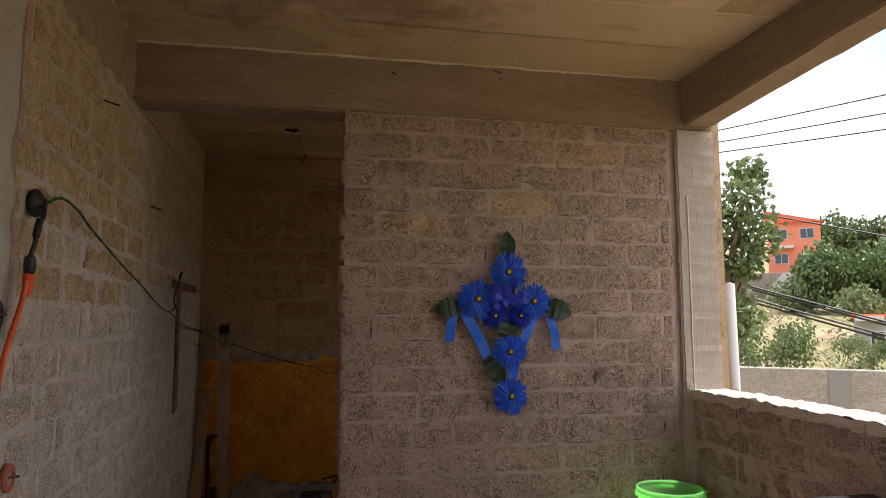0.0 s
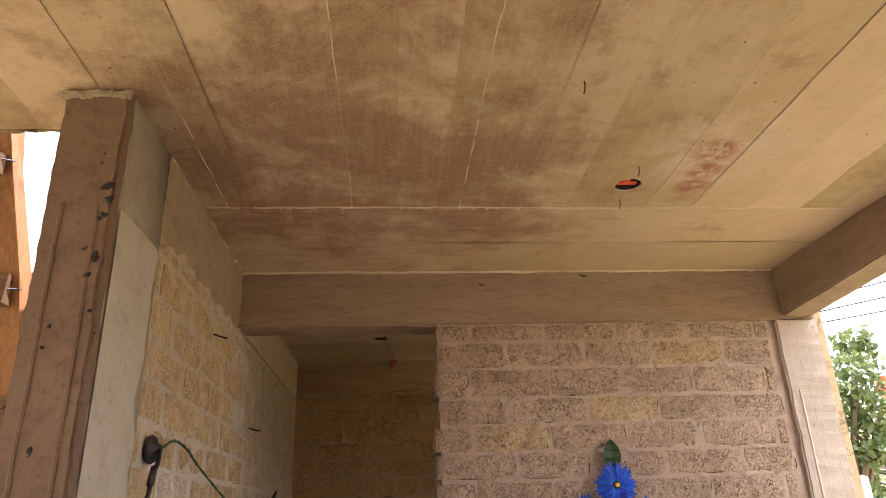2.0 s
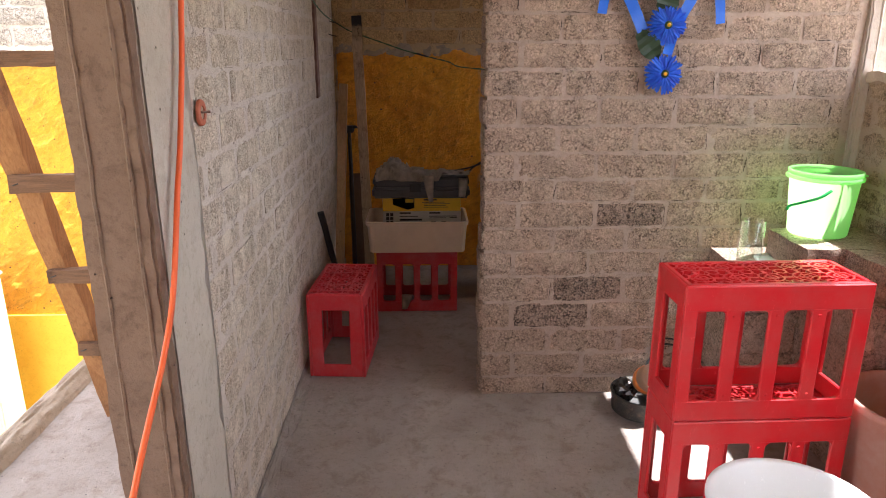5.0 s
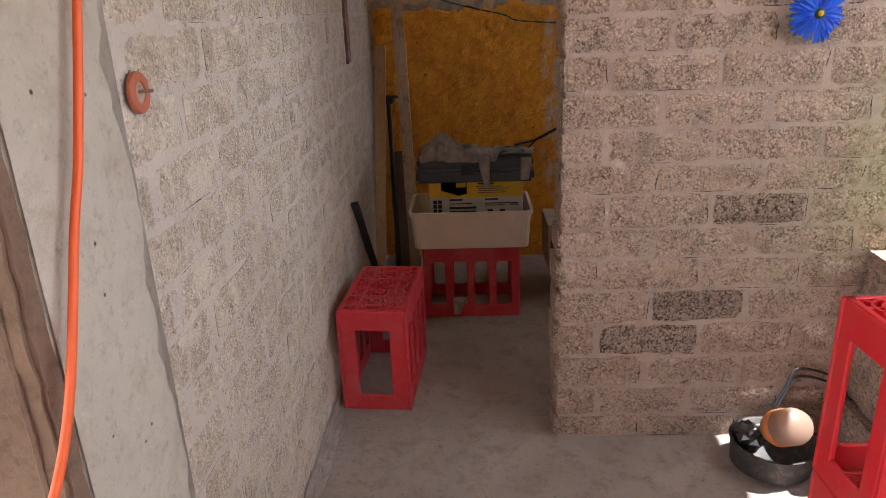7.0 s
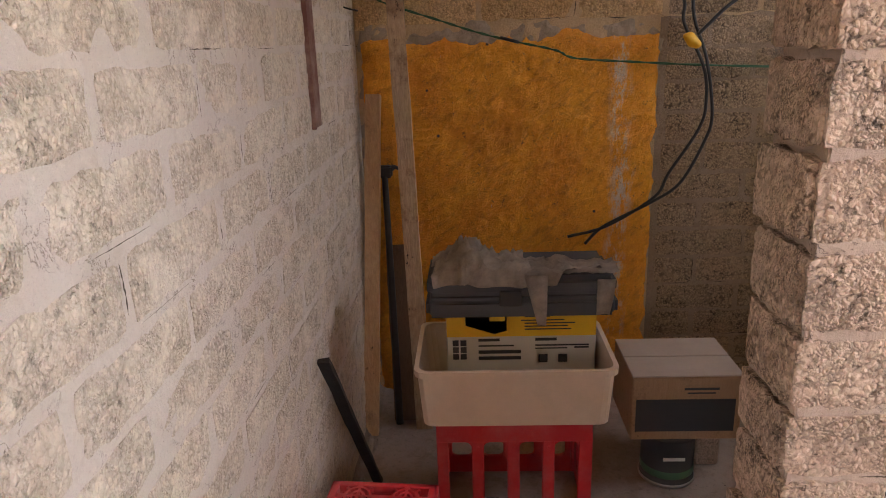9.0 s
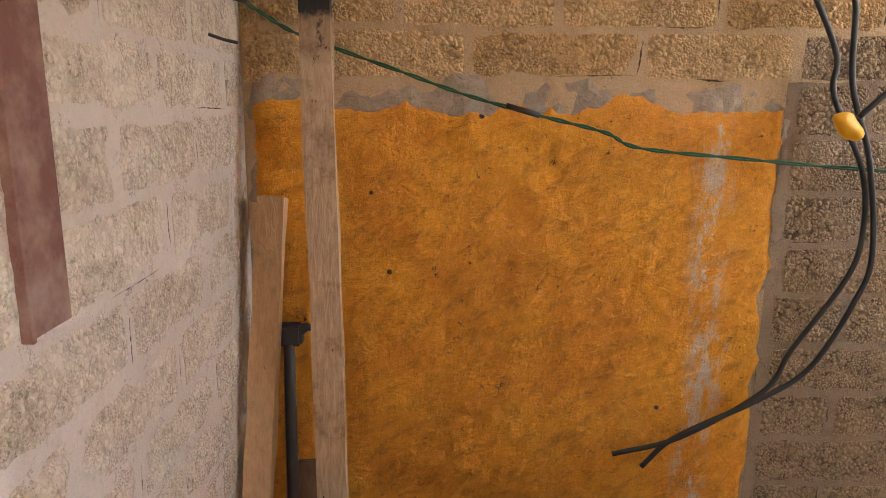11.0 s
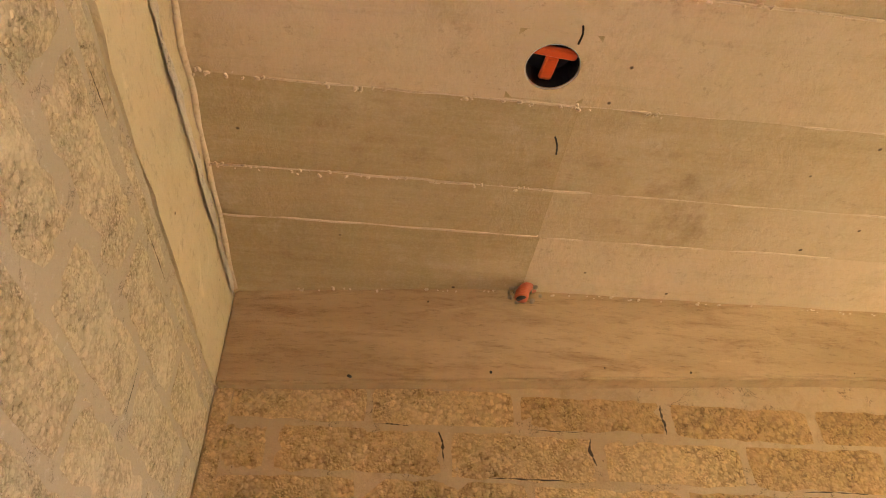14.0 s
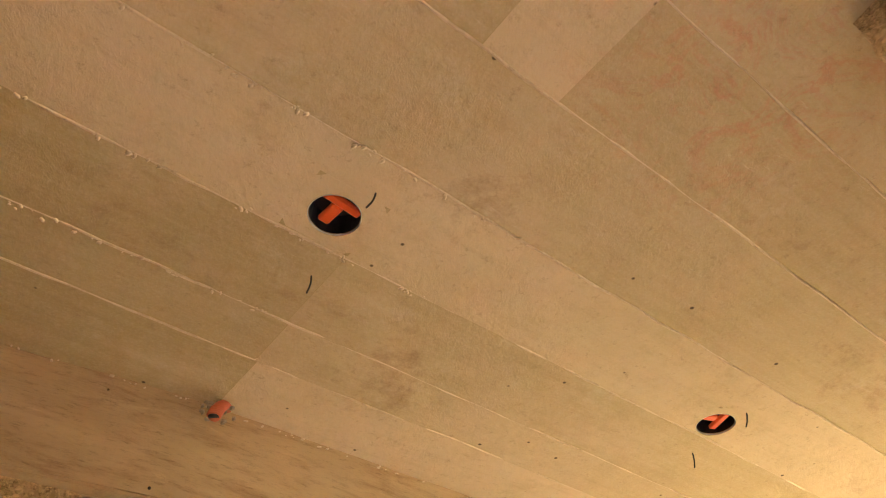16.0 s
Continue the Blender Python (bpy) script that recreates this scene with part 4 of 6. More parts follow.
# ---------------------------------------------------------------- things on the porch
def crate_mesh_parts(parent, L, W, H, material):
    """Bottle crate standing upside down: a pierced base on top, slotted long sides, open short sides."""
    t = 0.012
    # long sides with four tall slots (at y = 0 and y = W)
    for y0, y1 in ((0, t), (W - t, W)):
        bm = bmesh.new()
        bm_box((0, y0, H - 0.075), (L, y1, H - 0.004), 0.003, bm)
        bm_box((0, y0, 0), (L, y1, 0.06), 0.003, bm)
        for a, b in ((0, .075), (.225, .305), (.455, .535), (.68, .76), (.91, 1.0)):
            bm_box((a * L, y0, 0.055), (b * L, y1, H - 0.07), 0.003, bm)
        for a, b in ((.075, .225), (.305, .455), (.535, .68), (.76, .91)):
            # rounded corners of the slots
            for x, sx in ((a * L, 1), (b * L, -1)):
                for z, sz in ((0.06, 1), (H - 0.075, -1)):
                    arc = [(x + sx * 0.014 * (1 - math.sin(q * math.pi / 8)), z + sz * 0.014 * (1 - math.cos(q * math.pi / 8))) for q in range(5)]
                    ring = [(x - sx * 0.002, z - sz * 0.002)] + arc
                    lo, hi = ([bm.verts.new((px, y, pz)) for px, pz in ring] for y in (y0 + 0.0008, y1 - 0.0008))
                    bm.faces.new(lo), bm.faces.new(hi[::-1])
                    for q in range(len(ring)):
                        w = (q + 1) % len(ring)
                        bm.faces.new((lo[q], hi[q], hi[w], lo[w]))
        for cx in (.165, .395, .62):
            s = y0 - 0.0025 if y0 == 0 else y1 + 0.0025
            for z in (0.075, H - 0.09):
                bm_lathe([(0.0001, s), (0.004, s), (0.005, s + (0.004 if y0 == 0 else -0.004))], 8, bm, (cx * L + 0.1 * L, 0, z), "y")
        part("long_side", bm, material, parent)
    # short sides: one large opening with a frame
    for x0, x1 in ((0.0005, t), (L - t, L - 0.0005)):
        bm = bmesh.new()
        bm_box((x0, t, H - 0.075), (x1, W - t, H - 0.004), 0.003, bm)
        bm_box((x0, t, 0), (x1, W - t, 0.058), 0.003, bm)
        bm_box((x0, t, 0.05), (x1, 0.26 * W, H - 0.07), 0.003, bm)
        bm_box((x0, 0.74 * W, 0.05), (x1, W - t, H - 0.07), 0.003, bm)
        part("short_side", bm, material, parent)
    # corner posts
    for x in (0.004, L - 0.022):
        for y in (0.004, W - 0.022):
            part("corner_post", bm_box((x, y, 0.004), (x + 0.018, y + 0.018, H - 0.006), 0.004), material, parent)
    # base grille: rings joined by bars
    bm = bmesh.new()
    z0, z1 = H - 0.022, H - 0.001
    for a, b in (((0.006, 0.006), (L - 0.006, 0.02)), ((0.006, W - 0.02), (L - 0.006, W - 0.006)), ((0.006, 0.006), (0.02, W - 0.006)), ((L - 0.02, 0.006), (L - 0.006, W - 0.006))):
        bm_box((*a, z0), (*b, z1), 0.002, bm)
    # two rows of wheels with a net of struts and small rings between them
    n = max(4, round(L / 0.095))
    px, py = (L - 0.03) / n, (W - 0.03) / 2
    z0, r = H - 0.014, 0.36 * min(px, py)

    def hoop(x, y, radius, wide=0.0055, seg=16):
        bm_lathe([(radius - wide / 2, z0), (radius - wide / 2, z1), (radius + wide / 2, z1), (radius + wide / 2, z0), (radius - wide / 2, z0)], seg, bm, (x, y, 0))

    def strut(x, y, angle, start, end, wide=0.006):
        d, side = Vector((math.cos(angle), math.sin(angle), 0)), Vector((-math.sin(angle), math.cos(angle), 0)) * wide / 2
        a, b = Vector((x, y, 0)) + d * start, Vector((x, y, 0)) + d * end
        base = [a - side, b - side, b + side, a + side]
        lo, hi = ([bm.verts.new((q.x, q.y, z)) for q in base] for z in (z0 + 0.001, z1 - 0.001))
        bm.faces.new(lo[::-1]), bm.faces.new(hi)
        for q in range(4):
            w = (q + 1) % 4
            bm.faces.new((lo[q], lo[w], hi[w], hi[q]))

    for i in range(n):
        for j in range(2):
            x, y = 0.015 + px * (i + 0.5), 0.015 + py * (j + 0.5)
            hoop(x, y, r), hoop(x, y, r * 0.5)
            for q in range(4):
                strut(x, y, q * math.pi / 2, 0, r), strut(x, y, (q + 0.5) * math.pi / 2, r, r * 1.42)
            for q in range(4):
                strut(x, y, q * math.pi / 2, r, (px if q % 2 == 0 else py) * 0.5, 0.011)
    for i in range(n + 1):
        for j in range(3):
            x, y = 0.015 + px * i, 0.015 + py * j
            if 0 < i < n and j == 1:
                hoop(x, y, 0.0165, 0.007, 8)
            elif 0 < i < n:
                hoop(x, min(max(y, 0.022), W - 0.022), 0.012, 0.006, 8)
    part("base_grille", bm, material, parent)


def crate(label, L, W, H, at, turn, material, group="bottle crates"):
    c = thing("bottle_crate", label, "crate", group, at, turn)
    crate_mesh_parts(c, L, W, H, material)
    return c


crate("red plastic bottle crate standing upside down by the wall", 0.43, 0.243, 0.382, (0.273, 0.162, 0.0), 85.7, M_RED_DUSTY)
crate("dusty red plastic bottle crate carrying a cream tray", 0.428, 0.26, 0.342, (0.280, 0.925, 0.0), 0, M_RED_DUSTY)
crate("scuffed red plastic bottle crate, lower one of a stack", 0.505, 0.21, 0.395, (1.205, -0.892, 0.0), 1, M_RED)
crate("scuffed red plastic bottle crate on top of another", 0.505, 0.21, 0.395, (1.203, -0.892, 0.396), 1, M_RED)

# flower cross on the front wall
cross = thing("flower_cross", "blue artificial flower cross with ribbons hung on the block wall", "wreath")


def flower(cx, cz, r, seed, material=M_BLUE, y=-0.035):
    bm = bmesh.new()
    rnd = random.Random(seed)
    for layer, (n, rr, lift) in enumerate(((34, r * 1.08, 0.0), (30, r * 0.95, 0.008), (22, r * 0.68, 0.016))):
        for k in range(n):
            a = (k + rnd.random() * 0.6) * math.tau / n
            d, s = Vector((math.cos(a), 0, math.sin(a))), Vector((-math.sin(a), 0, math.cos(a)))
            w, ln = r * 0.082, rr * (0.88 + 0.18 * rnd.random())
            o = Vector((cx, y - lift, cz))
            out = Vector((0, -0.012 * rnd.random(), 0))
            v = [bm.verts.new(o + d * q * ln + s * (p * w) + out * q + Vector((0, -0.006 * math.sin(q * 3), 0)) + Vector((0, 0.003 * (1 - abs(p)), 0)))
                 for q, ps in ((0.12, (-0.5, 0, 0.5)), (0.6, (-1, 0, 1)), (0.93, (-0.8, 0, 0.8)), (1.0, (-0.25, 0, 0.25))) for p in ps]
            for i in range(3):
                for j in range(2):
                    bm.faces.new((v[i * 3 + j], v[i * 3 + j + 1], v[i * 3 + j + 4], v[i * 3 + j + 3]))
    fl = part("flower", bm, material, cross, "blue cloth daisy with many narrow petals")
    bm = bmesh.new()
    bmesh.ops.create_icosphere(bm, subdivisions=2, radius=1, matrix=Matrix.Translation((cx, y - 0.02, cz)) @ Matrix.Diagonal((r * 0.22, 0.008, r * 0.22, 1)))
    part("flower_disc", bm, M_LEAF, fl, "green flower disc", True)
    bm = bmesh.new()
    bmesh.ops.create_icosphere(bm, subdivisions=2, radius=1, matrix=Matrix.Translation((cx, y - 0.027, cz)) @ Matrix.Diagonal((r * 0.11, 0.006, r * 0.11, 1)))
    part("flower_centre", bm, M_YELLOW, fl, "orange yellow flower centre", True)


for k, (cx, cz, r) in enumerate(((1.382, 1.752, 0.070), (1.262, 1.648, 0.072), (1.482, 1.640, 0.066), (1.385, 1.450, 0.066), (1.388, 1.285, 0.066))):
    flower(cx, cz, r, k)


def leaf(base, tip, w, bulge=0.02):
    bm = bmesh.new()
    a, b = Vector(base), Vector(tip)
    d = b - a
    s = d.cross(Vector((0, 1, 0))).normalized()
    rows = []
    for i in range(11):
        q = i / 10
        ww = w * (math.sin(math.pi * min(1, q * 0.93 + 0.07)) ** 0.8) * (1 + 0.12 * (i % 2))
        c = a + d * q + Vector((0, -bulge * math.sin(math.pi * q), 0))
        rows.append([bm.verts.new(c + s * ww * p + Vector((0, -0.006 * (abs(p) - 0.5) + 0.002 * (i % 2), 0))) for p in (-0.5, -0.25, 0, 0.25, 0.5)])
    for r, t in zip(rows, rows[1:]):
        for j in range(4):
            bm.faces.new((r[j], r[j + 1], t[j + 1], t[j]))
    part("leaf", bm, M_LEAF, cross, "dark green cloth leaf")


leaf((1.38, -0.02, 1.80), (1.387, -0.02, 1.915), 0.062)
leaf((1.20, -0.02, 1.625), (1.098, -0.02, 1.606), 0.075)
leaf((1.53, -0.02, 1.632), (1.645, -0.02, 1.588), 0.075)
leaf((1.39, -0.03, 1.575), (1.365, -0.03, 1.475), 0.075)
leaf((1.29, -0.03, 1.43), (1.37, -0.03, 1.325), 0.07)
leaf((1.30, -0.02, 1.42), (1.335, -0.02, 1.335), 0.05)
# bow and ribbons
bm = bmesh.new()
for k in range(26):
    rnd = random.Random(40 + k)
    a = rnd.random() * math.tau
    o = Vector((1.375 + 0.02 * rnd.uniform(-1, 1), -0.045, 1.655 + 0.02 * rnd.uniform(-1, 1)))
    d, s = Vector((math.cos(a), -0.25 * rnd.random(), math.sin(a))), Vector((-math.sin(a), 0.3 * rnd.uniform(-1, 1), math.cos(a)))
    n, w = 0.03 + 0.055 * rnd.random(), 0.007 + 0.006 * rnd.random()
    v = [bm.verts.new(o + d * n * q + s * p * w + Vector((0, -0.02 * math.sin(q * 3), 0))) for q in (0, 0.35, 0.7, 1) for p in (-1, 1)]
    for i in range(3):
        bm.faces.new((v[2 * i], v[2 * i + 1], v[2 * i + 3], v[2 * i + 2]))
part("bow", bm, M_BLUE_DEEP, cross, "deep blue ribbon bow")
flower_back = ((1.33, 1.585, 0.05), (1.43, 1.585, 0.05))
for k, (cx, cz, r) in enumerate(flower_back):
    flower(cx, cz, r, 20 + k, M_BLUE_DEEP, -0.025)


def ribbon(pts, w):
    bm = bmesh.new()
    line = smooth_line(pts, 5)
    rows = []
    for i, p in enumerate(line):
        d = (line[min(i + 1, len(line) - 1)] - line[max(i - 1, 0)]).normalized()
        s = d.cross(Vector((0, 1, 0))).normalized()
        rows.append([bm.verts.new(p + s * w * q + Vector((0, 0.003 * math.sin(i * 0.9) * q, 0))) for q in (-0.5, 0, 0.5)])
    for r, t in zip(rows, rows[1:]):
        for j in range(2):
            bm.faces.new((r[j], r[j + 1], t[j + 1], t[j]))
    part("ribbon", bm, M_RIBBON, cross, "shiny blue satin ribbon")


ribbon(((1.176, -0.02, 1.60), (1.165, -0.026, 1.55), (1.158, -0.02, 1.488)), 0.034)
ribbon(((1.215, -0.025, 1.60), (1.26, -0.03, 1.52), (1.305, -0.03, 1.43)), 0.04)
ribbon(((1.50, -0.025, 1.59), (1.465, -0.03, 1.53), (1.42, -0.03, 1.44), (1.40, -0.025, 1.35)), 0.036)
ribbon(((1.555, -0.02, 1.585), (1.57, -0.025, 1.53), (1.582, -0.02, 1.455)), 0.034)

# cords and wires on the left wall
disc = thing("wire_spool", "dark round insulator fixed to the wall holding wires", "insulator")
part("body", bm_lathe([(0.001, 0.0), (0.03, 0.0), (0.034, 0.008), (0.03, 0.016), (0.014, 0.018), (0.012, 0.03), (0.001, 0.031)], 20, None, (0.004, -0.84, 1.838), "x"), M_IRON_DARK, disc, "", True)


def flat_washer(y, z, material, label, r=0.036):
    w = thing("washer", label, "washer", "washers nailed to the wall")
    part("ring", bm_lathe([(r * 0.5, 0.0), (r * 0.5, 0.007), (r * 0.55, 0.008), (r * 0.95, 0.007), (r, 0.005), (r, 0.0), (r * 0.5, 0.0)], 28, None, (0.006, y, z), "x"), material, w)
    part("hub", bm_lathe([(0.0001, 0.003), (r * 0.3, 0.003), (r * 0.5, 0.005), (r * 0.5, 0.0)], 16, None, (0.006, y, z), "x"), M_GREYCEM, w, "grey cement in the ring's hole")
    part("nail", bm_tube([(-0.01, y, z), (0.03, y + 0.004, z + 0.002)], 0.003, 6, None, 1), M_IRON, w)


flat_washer(-1.005, 1.578, M_IRON_DARK, "dark iron washer nailed to the plaster", 0.036)
flat_washer(-0.887, 1.231, plain("red_lead_ring", (0.45, 0.13, 0.07), 0.6, 0.4, 40), "rust orange ring nailed to the wall", 0.031)

cord = thing("extension_cord", "orange extension cord hanging from a black connector", "cord")
part("cable", bm_tube([(0.034, -0.915, 1.675), (0.032, -0.94, 1.60), (0.031, -1.005, 1.49), (0.031, -1.045, 1.36), (0.031, -1.11, 1.19), (0.031, -1.155, 1.10), (0.032, -1.24, 0.92), (0.034, -1.33, 0.82), (0.04, -1.50, 0.70), (0.05, -1.75, 0.5), (0.05, -2.0, 0.28), (0.05, -2.3, 0.08), (0.06, -2.6, 0.010), (0.25, -3.0, 0.008)], 0.0058, 10), M_CORD, cord, "", True)
part("connector", bm_lathe([(0.001, 0.0), (0.011, 0.002), (0.0125, 0.015), (0.012, 0.036), (0.008, 0.042), (0.001, 0.043)], 14, None, (0.034, -0.912, 1.668)), M_BLACK, cord, "black rubber socket", True)
part("strain_relief", bm_lathe([(0.0065, -0.045), (0.011, -0.025), (0.0125, 0.0), (0.001, 0.0)], 14, None, (0.034, -0.914, 1.668)), M_CORD, cord, "", True)
lead = thing("black_lead", "black twisted lead hanging from the insulator", "cord")
part("cable", bm_tube([(0.035, -0.845, 1.84), (0.04, -0.87, 1.80), (0.034, -0.885, 1.77), (0.038, -0.90, 1.74), (0.034, -0.911, 1.71)], 0.0055, 8), M_BLACK, lead, "", True)
part("tape", bm_tube([(0.036, -0.875, 1.795), (0.036, -0.893, 1.755)], 0.0085, 8, None, 1), M_BLACK, lead, "", True)

wire = thing("green_wire", "thin green twisted pair wire strung along the walls", "wire")
path = [(0.034, -0.83, 1.842), (0.035, -0.74, 1.868), (0.03, -0.60, 1.858), (0.028, -0.47, 1.825), (0.028, -0.15, 1.755), (0.028, 0.14, 1.70), (0.028, 0.47, 1.629), (0.03, 0.69, 1.607), (0.028, 0.90, 1.57), (0.025, 1.12, 1.545), (0.025, 1.32, 1.528), (0.028, 1.62, 1.512), (0.06, 1.68, 1.49), (0.12, 1.70, 1.457), (0.29, 1.71, 1.399), (0.43, 1.71, 1.352), (0.563, 1.705, 1.317), (0.688, 1.70, 1.287), (0.754, 1.70, 1.259), (0.94, 1.70, 1.241), (1.236, 1.70, 1.219), (1.8, 1.70, 1.19), (2.25, 1.70, 1.17)]
for turn in (0, 1):
    line = smooth_line(path, 10)
    off = [p + Vector((0.0, 0.0, 0.0022 * math.sin(i * 0.8 + turn * math.pi))) + Vector((0.0016, 0, 0)) * math.cos(i * 0.8 + turn * math.pi) for i, p in enumerate(line)]
    part("strand", bm_tube(off, 0.0024, 5, None, 1), M_GREEN_WIRE, wire, "", True)
part("tape", bm_tube([(0.50, 1.704, 1.335), (0.563, 1.703, 1.317)], 0.0055, 8, None, 2), M_BLACK, wire, "black insulating tape", True)

bar = thing("iron_bracket", "rusty T-shaped angle iron bracket on the wall", "bracket")
bm = bm_box((0.006, 0.980, 1.132), (0.012, 1.042, 1.765), 0.001)
bm_box((0.0, 0.976, 1.128), (0.012, 0.9815, 1.765), 0.001, bm)
part("upright", bm, M_IRON, bar)
bm = bm_box((0.0125, 0.84, 1.722), (0.018, 1.452, 1.760), 0.001)
part("arm", bm, M_IRON, bar)
part("nail", bm_tube([(0.0, 1.42, 1.742), (0.04, 1.40, 1.735)], 0.003, 6, None, 1), M_IRON_DARK, bar)
hook = thing("wire_hook", "black wire hook tied at the end of the bracket", "hook")
part("loop", bm_tube([(0.03, 0.86, 1.775), (0.05, 0.83, 1.80), (0.045, 0.80, 1.76), (0.03, 0.77, 1.68), (0.04, 0.74, 1.63), (0.03, 0.72, 1.615)], 0.004, 6), M_IRON_DARK, hook, "", True)


# loose block ledge in the corner with bucket and mugs
def loose_block(a, b, seed, label="rough loose building block stacked in the corner"):
    fresh = bm_box(a, b)
    bmesh.ops.subdivide_edges(fresh, edges=fresh.edges[:], cuts=4, use_grid_fill=True)
    for v in fresh.verts:
        v.co += noise.noise_vector(v.co * 17 + Vector((seed, 0, 0))) * 0.009
    o = link("loose_block", fresh, M_LOOSE)
    return tagged(o, label, "block", "loose blocks in the corner")


k = 0
for z0, z1 in ((0.0, 0.155), (0.157, 0.31), (0.312, 0.465), (0.467, 0.625)):
    off = 0.03 * (k % 2)
    loose_block((1.615 + off, -0.30, z0), (1.86, -0.012, z1), k)
    loose_block((1.866, -0.32, z0), (2.14, -0.015, z1), k + 9)
    k += 1
for z0, z1 in ((0.0, 0.155), (0.157, 0.31), (0.312, 0.465), (0.467, 0.62)):
    loose_block((1.90, -0.62 - 0.02 * (k % 2), z0), (2.145, -0.325, z1), k + 20)
    k += 1
loose_block((1.80, -0.40, 0.627), (2.14, -0.13, 0.735), 31, "rough loose block carrying a green bucket")
loose_block((1.93, -0.66, 0.622), (2.14, -0.405, 0.735), 32, "rough loose block beside the bucket")

bucket = thing("bucket", "translucent green plastic bucket glowing in the sun", "bucket", "", (1.93, -0.215, 0.742))
part("body", bm_lathe([(0.0, 0.0), (0.093, 0.0), (0.097, 0.006), (0.113, 0.205), (0.117, 0.212), (0.119, 0.225), (0.112, 0.226), (0.112, 0.218)], 36), M_GREEN, bucket, "", True)
part("rim", bm_lathe([(0.117, 0.195), (0.123, 0.197), (0.123, 0.206), (0.117, 0.209)], 36), M_GREEN, bucket, "", True)
part("handle", bm_tube([(-0.04, -0.115, 0.175), (-0.075, -0.11, 0.15), (-0.11, -0.07, 0.125), (-0.128, -0.03, 0.105), (-0.13, -0.02, 0.09)], 0.005, 8), plain("green_handle", (0.02, 0.45, 0.10), 0.4, 0.1), bucket, "bright green plastic handle", True)
part("spout", bm_box((0.116, -0.02, 0.202), (0.142, 0.02, 0.209), 0.002), M_GREEN, bucket)


def mug(x, y, z, r, h, label):
    g = thing("glass_mug", label, "mug", "glass mugs", (x, y, z))
    part("bowl", bm_lathe([(0.0, 0.0), (r * 0.96, 0.0), (r, 0.006), (r, h), (r - 0.0035, h), (r - 0.0035, 0.014), (0.0, 0.012)], 28), M_GLASS, g, "", True)
    part("handle", bm_tube([(-r, 0, h * 0.8), (-r - 0.028, 0, h * 0.75), (-r - 0.032, 0, h * 0.45), (-r - 0.02, 0, h * 0.22), (-r, 0, h * 0.2)], 0.006, 8), M_GLASS, g, "", True)


mug(1.705, -0.20, 0.63, 0.043, 0.155, "clear glass mug on the sunlit ledge")
mug(2.075, -0.47, 0.742, 0.047, 0.14, "clear glass mug beside the green bucket")
bowl = thing("plate", "white plate lying on the sunlit ledge", "plate", "", (1.79, -0.235, 0.632))
part("dish", bm_lathe([(0.0, 0.004), (0.05, 0.004), (0.075, 0.014), (0.077, 0.017), (0.05, 0.009), (0.0, 0.008)], 28), M_WHITE_PL, bowl, "", True)

# pan on the floor with a jar and crumpled foil
pan = thing("pan", "sooty black round pan standing on the floor", "pan", "", (1.375, -0.16, 0.004))
part("body", bm_lathe([(0.0, 0.0), (0.095, 0.0), (0.112, 0.012), (0.118, 0.085), (0.122, 0.09), (0.112, 0.088), (0.105, 0.014), (0.0, 0.01)], 30), concrete("sooty_enamel", (0.022, 0.02, 0.019), (0.035, 0.032, 0.03), (0.15, 0.115, 0.08), 9.0, None, False, 0.003, 0.6), pan, "", True)
jar = thing("jar", "dusty pale jar with an orange band lying in the pan", "jar", "", (1.385, -0.19, 0.10))
jar.matrix_world = pose(1.385, -0.245, 0.195, rx=232, ry=10)
part("glass", bm_lathe([(0.0, -0.02), (0.045, -0.02), (0.052, 0.0), (0.052, 0.075), (0.042, 0.095), (0.042, 0.11), (0.038, 0.11), (0.038, 0.094), (0.048, 0.073), (0.048, 0.0), (0.0, -0.016)], 26), milky("dusty_jar", (0.52, 0.36, 0.27), 0.6), jar, "", True)
part("band", bm_lathe([(0.0525, 0.045), (0.0535, 0.046), (0.0535, 0.078), (0.0525, 0.079)], 26), plain("orange_label", (0.7, 0.22, 0.05), 0.5, 0.1), jar, "orange paper label", True)
foil = bmesh.new()
bmesh.ops.create_icosphere(foil, subdivisions=3, radius=0.045, matrix=Matrix.Translation((1.318, -0.13, 0.085)))
for v in foil.verts:
    v.co += noise.noise_vector(v.co * 55) * 0.016
tagged(link("crumpled_foil", foil, plain("dark_foil", (0.10, 0.09, 0.085), 0.25, 0.4, 60, 0.6)), "dark crumpled foil in the pan", "foil")

coil = thing("cable_coil", "black cable coiled on the floor by the wall", "cable")
pts = [(1.52 + 0.10 * math.cos(a) + 0.02 * math.sin(a * 3), -0.06 + 0.035 * math.sin(a), 0.12 + 0.10 * math.sin(a) + 0.004 * a) for a in [k * 0.5 for k in range(26)]]
part("cable", bm_tube(pts, 0.004, 7, None, 3), M_BLACK, coil, "", True)

tub = thing("tub", "dusty reddish plastic tub standing by the crates", "tub", "", (1.93, -0.86, 0.0))
part("body", bm_lathe([(0.0, 0.0), (0.15, 0.0), (0.155, 0.01), (0.19, 0.40), (0.20, 0.405), (0.20, 0.425), (0.188, 0.425), (0.18, 0.40), (0.146, 0.012), (0.0, 0.01)], 36), M_TUB, tub, "", True)
basin = thing("basin", "white plastic basin in front of the crates", "basin", "", (1.30, -1.33, 0.0))
part("body", bm_lathe([(0.0, 0.30), (0.10, 0.30), (0.115, 0.31), (0.165, 0.445), (0.178, 0.447), (0.178, 0.455), (0.16, 0.452), (0.105, 0.315), (0.0, 0.308)], 40), M_WHITE_PL, basin, "", True)
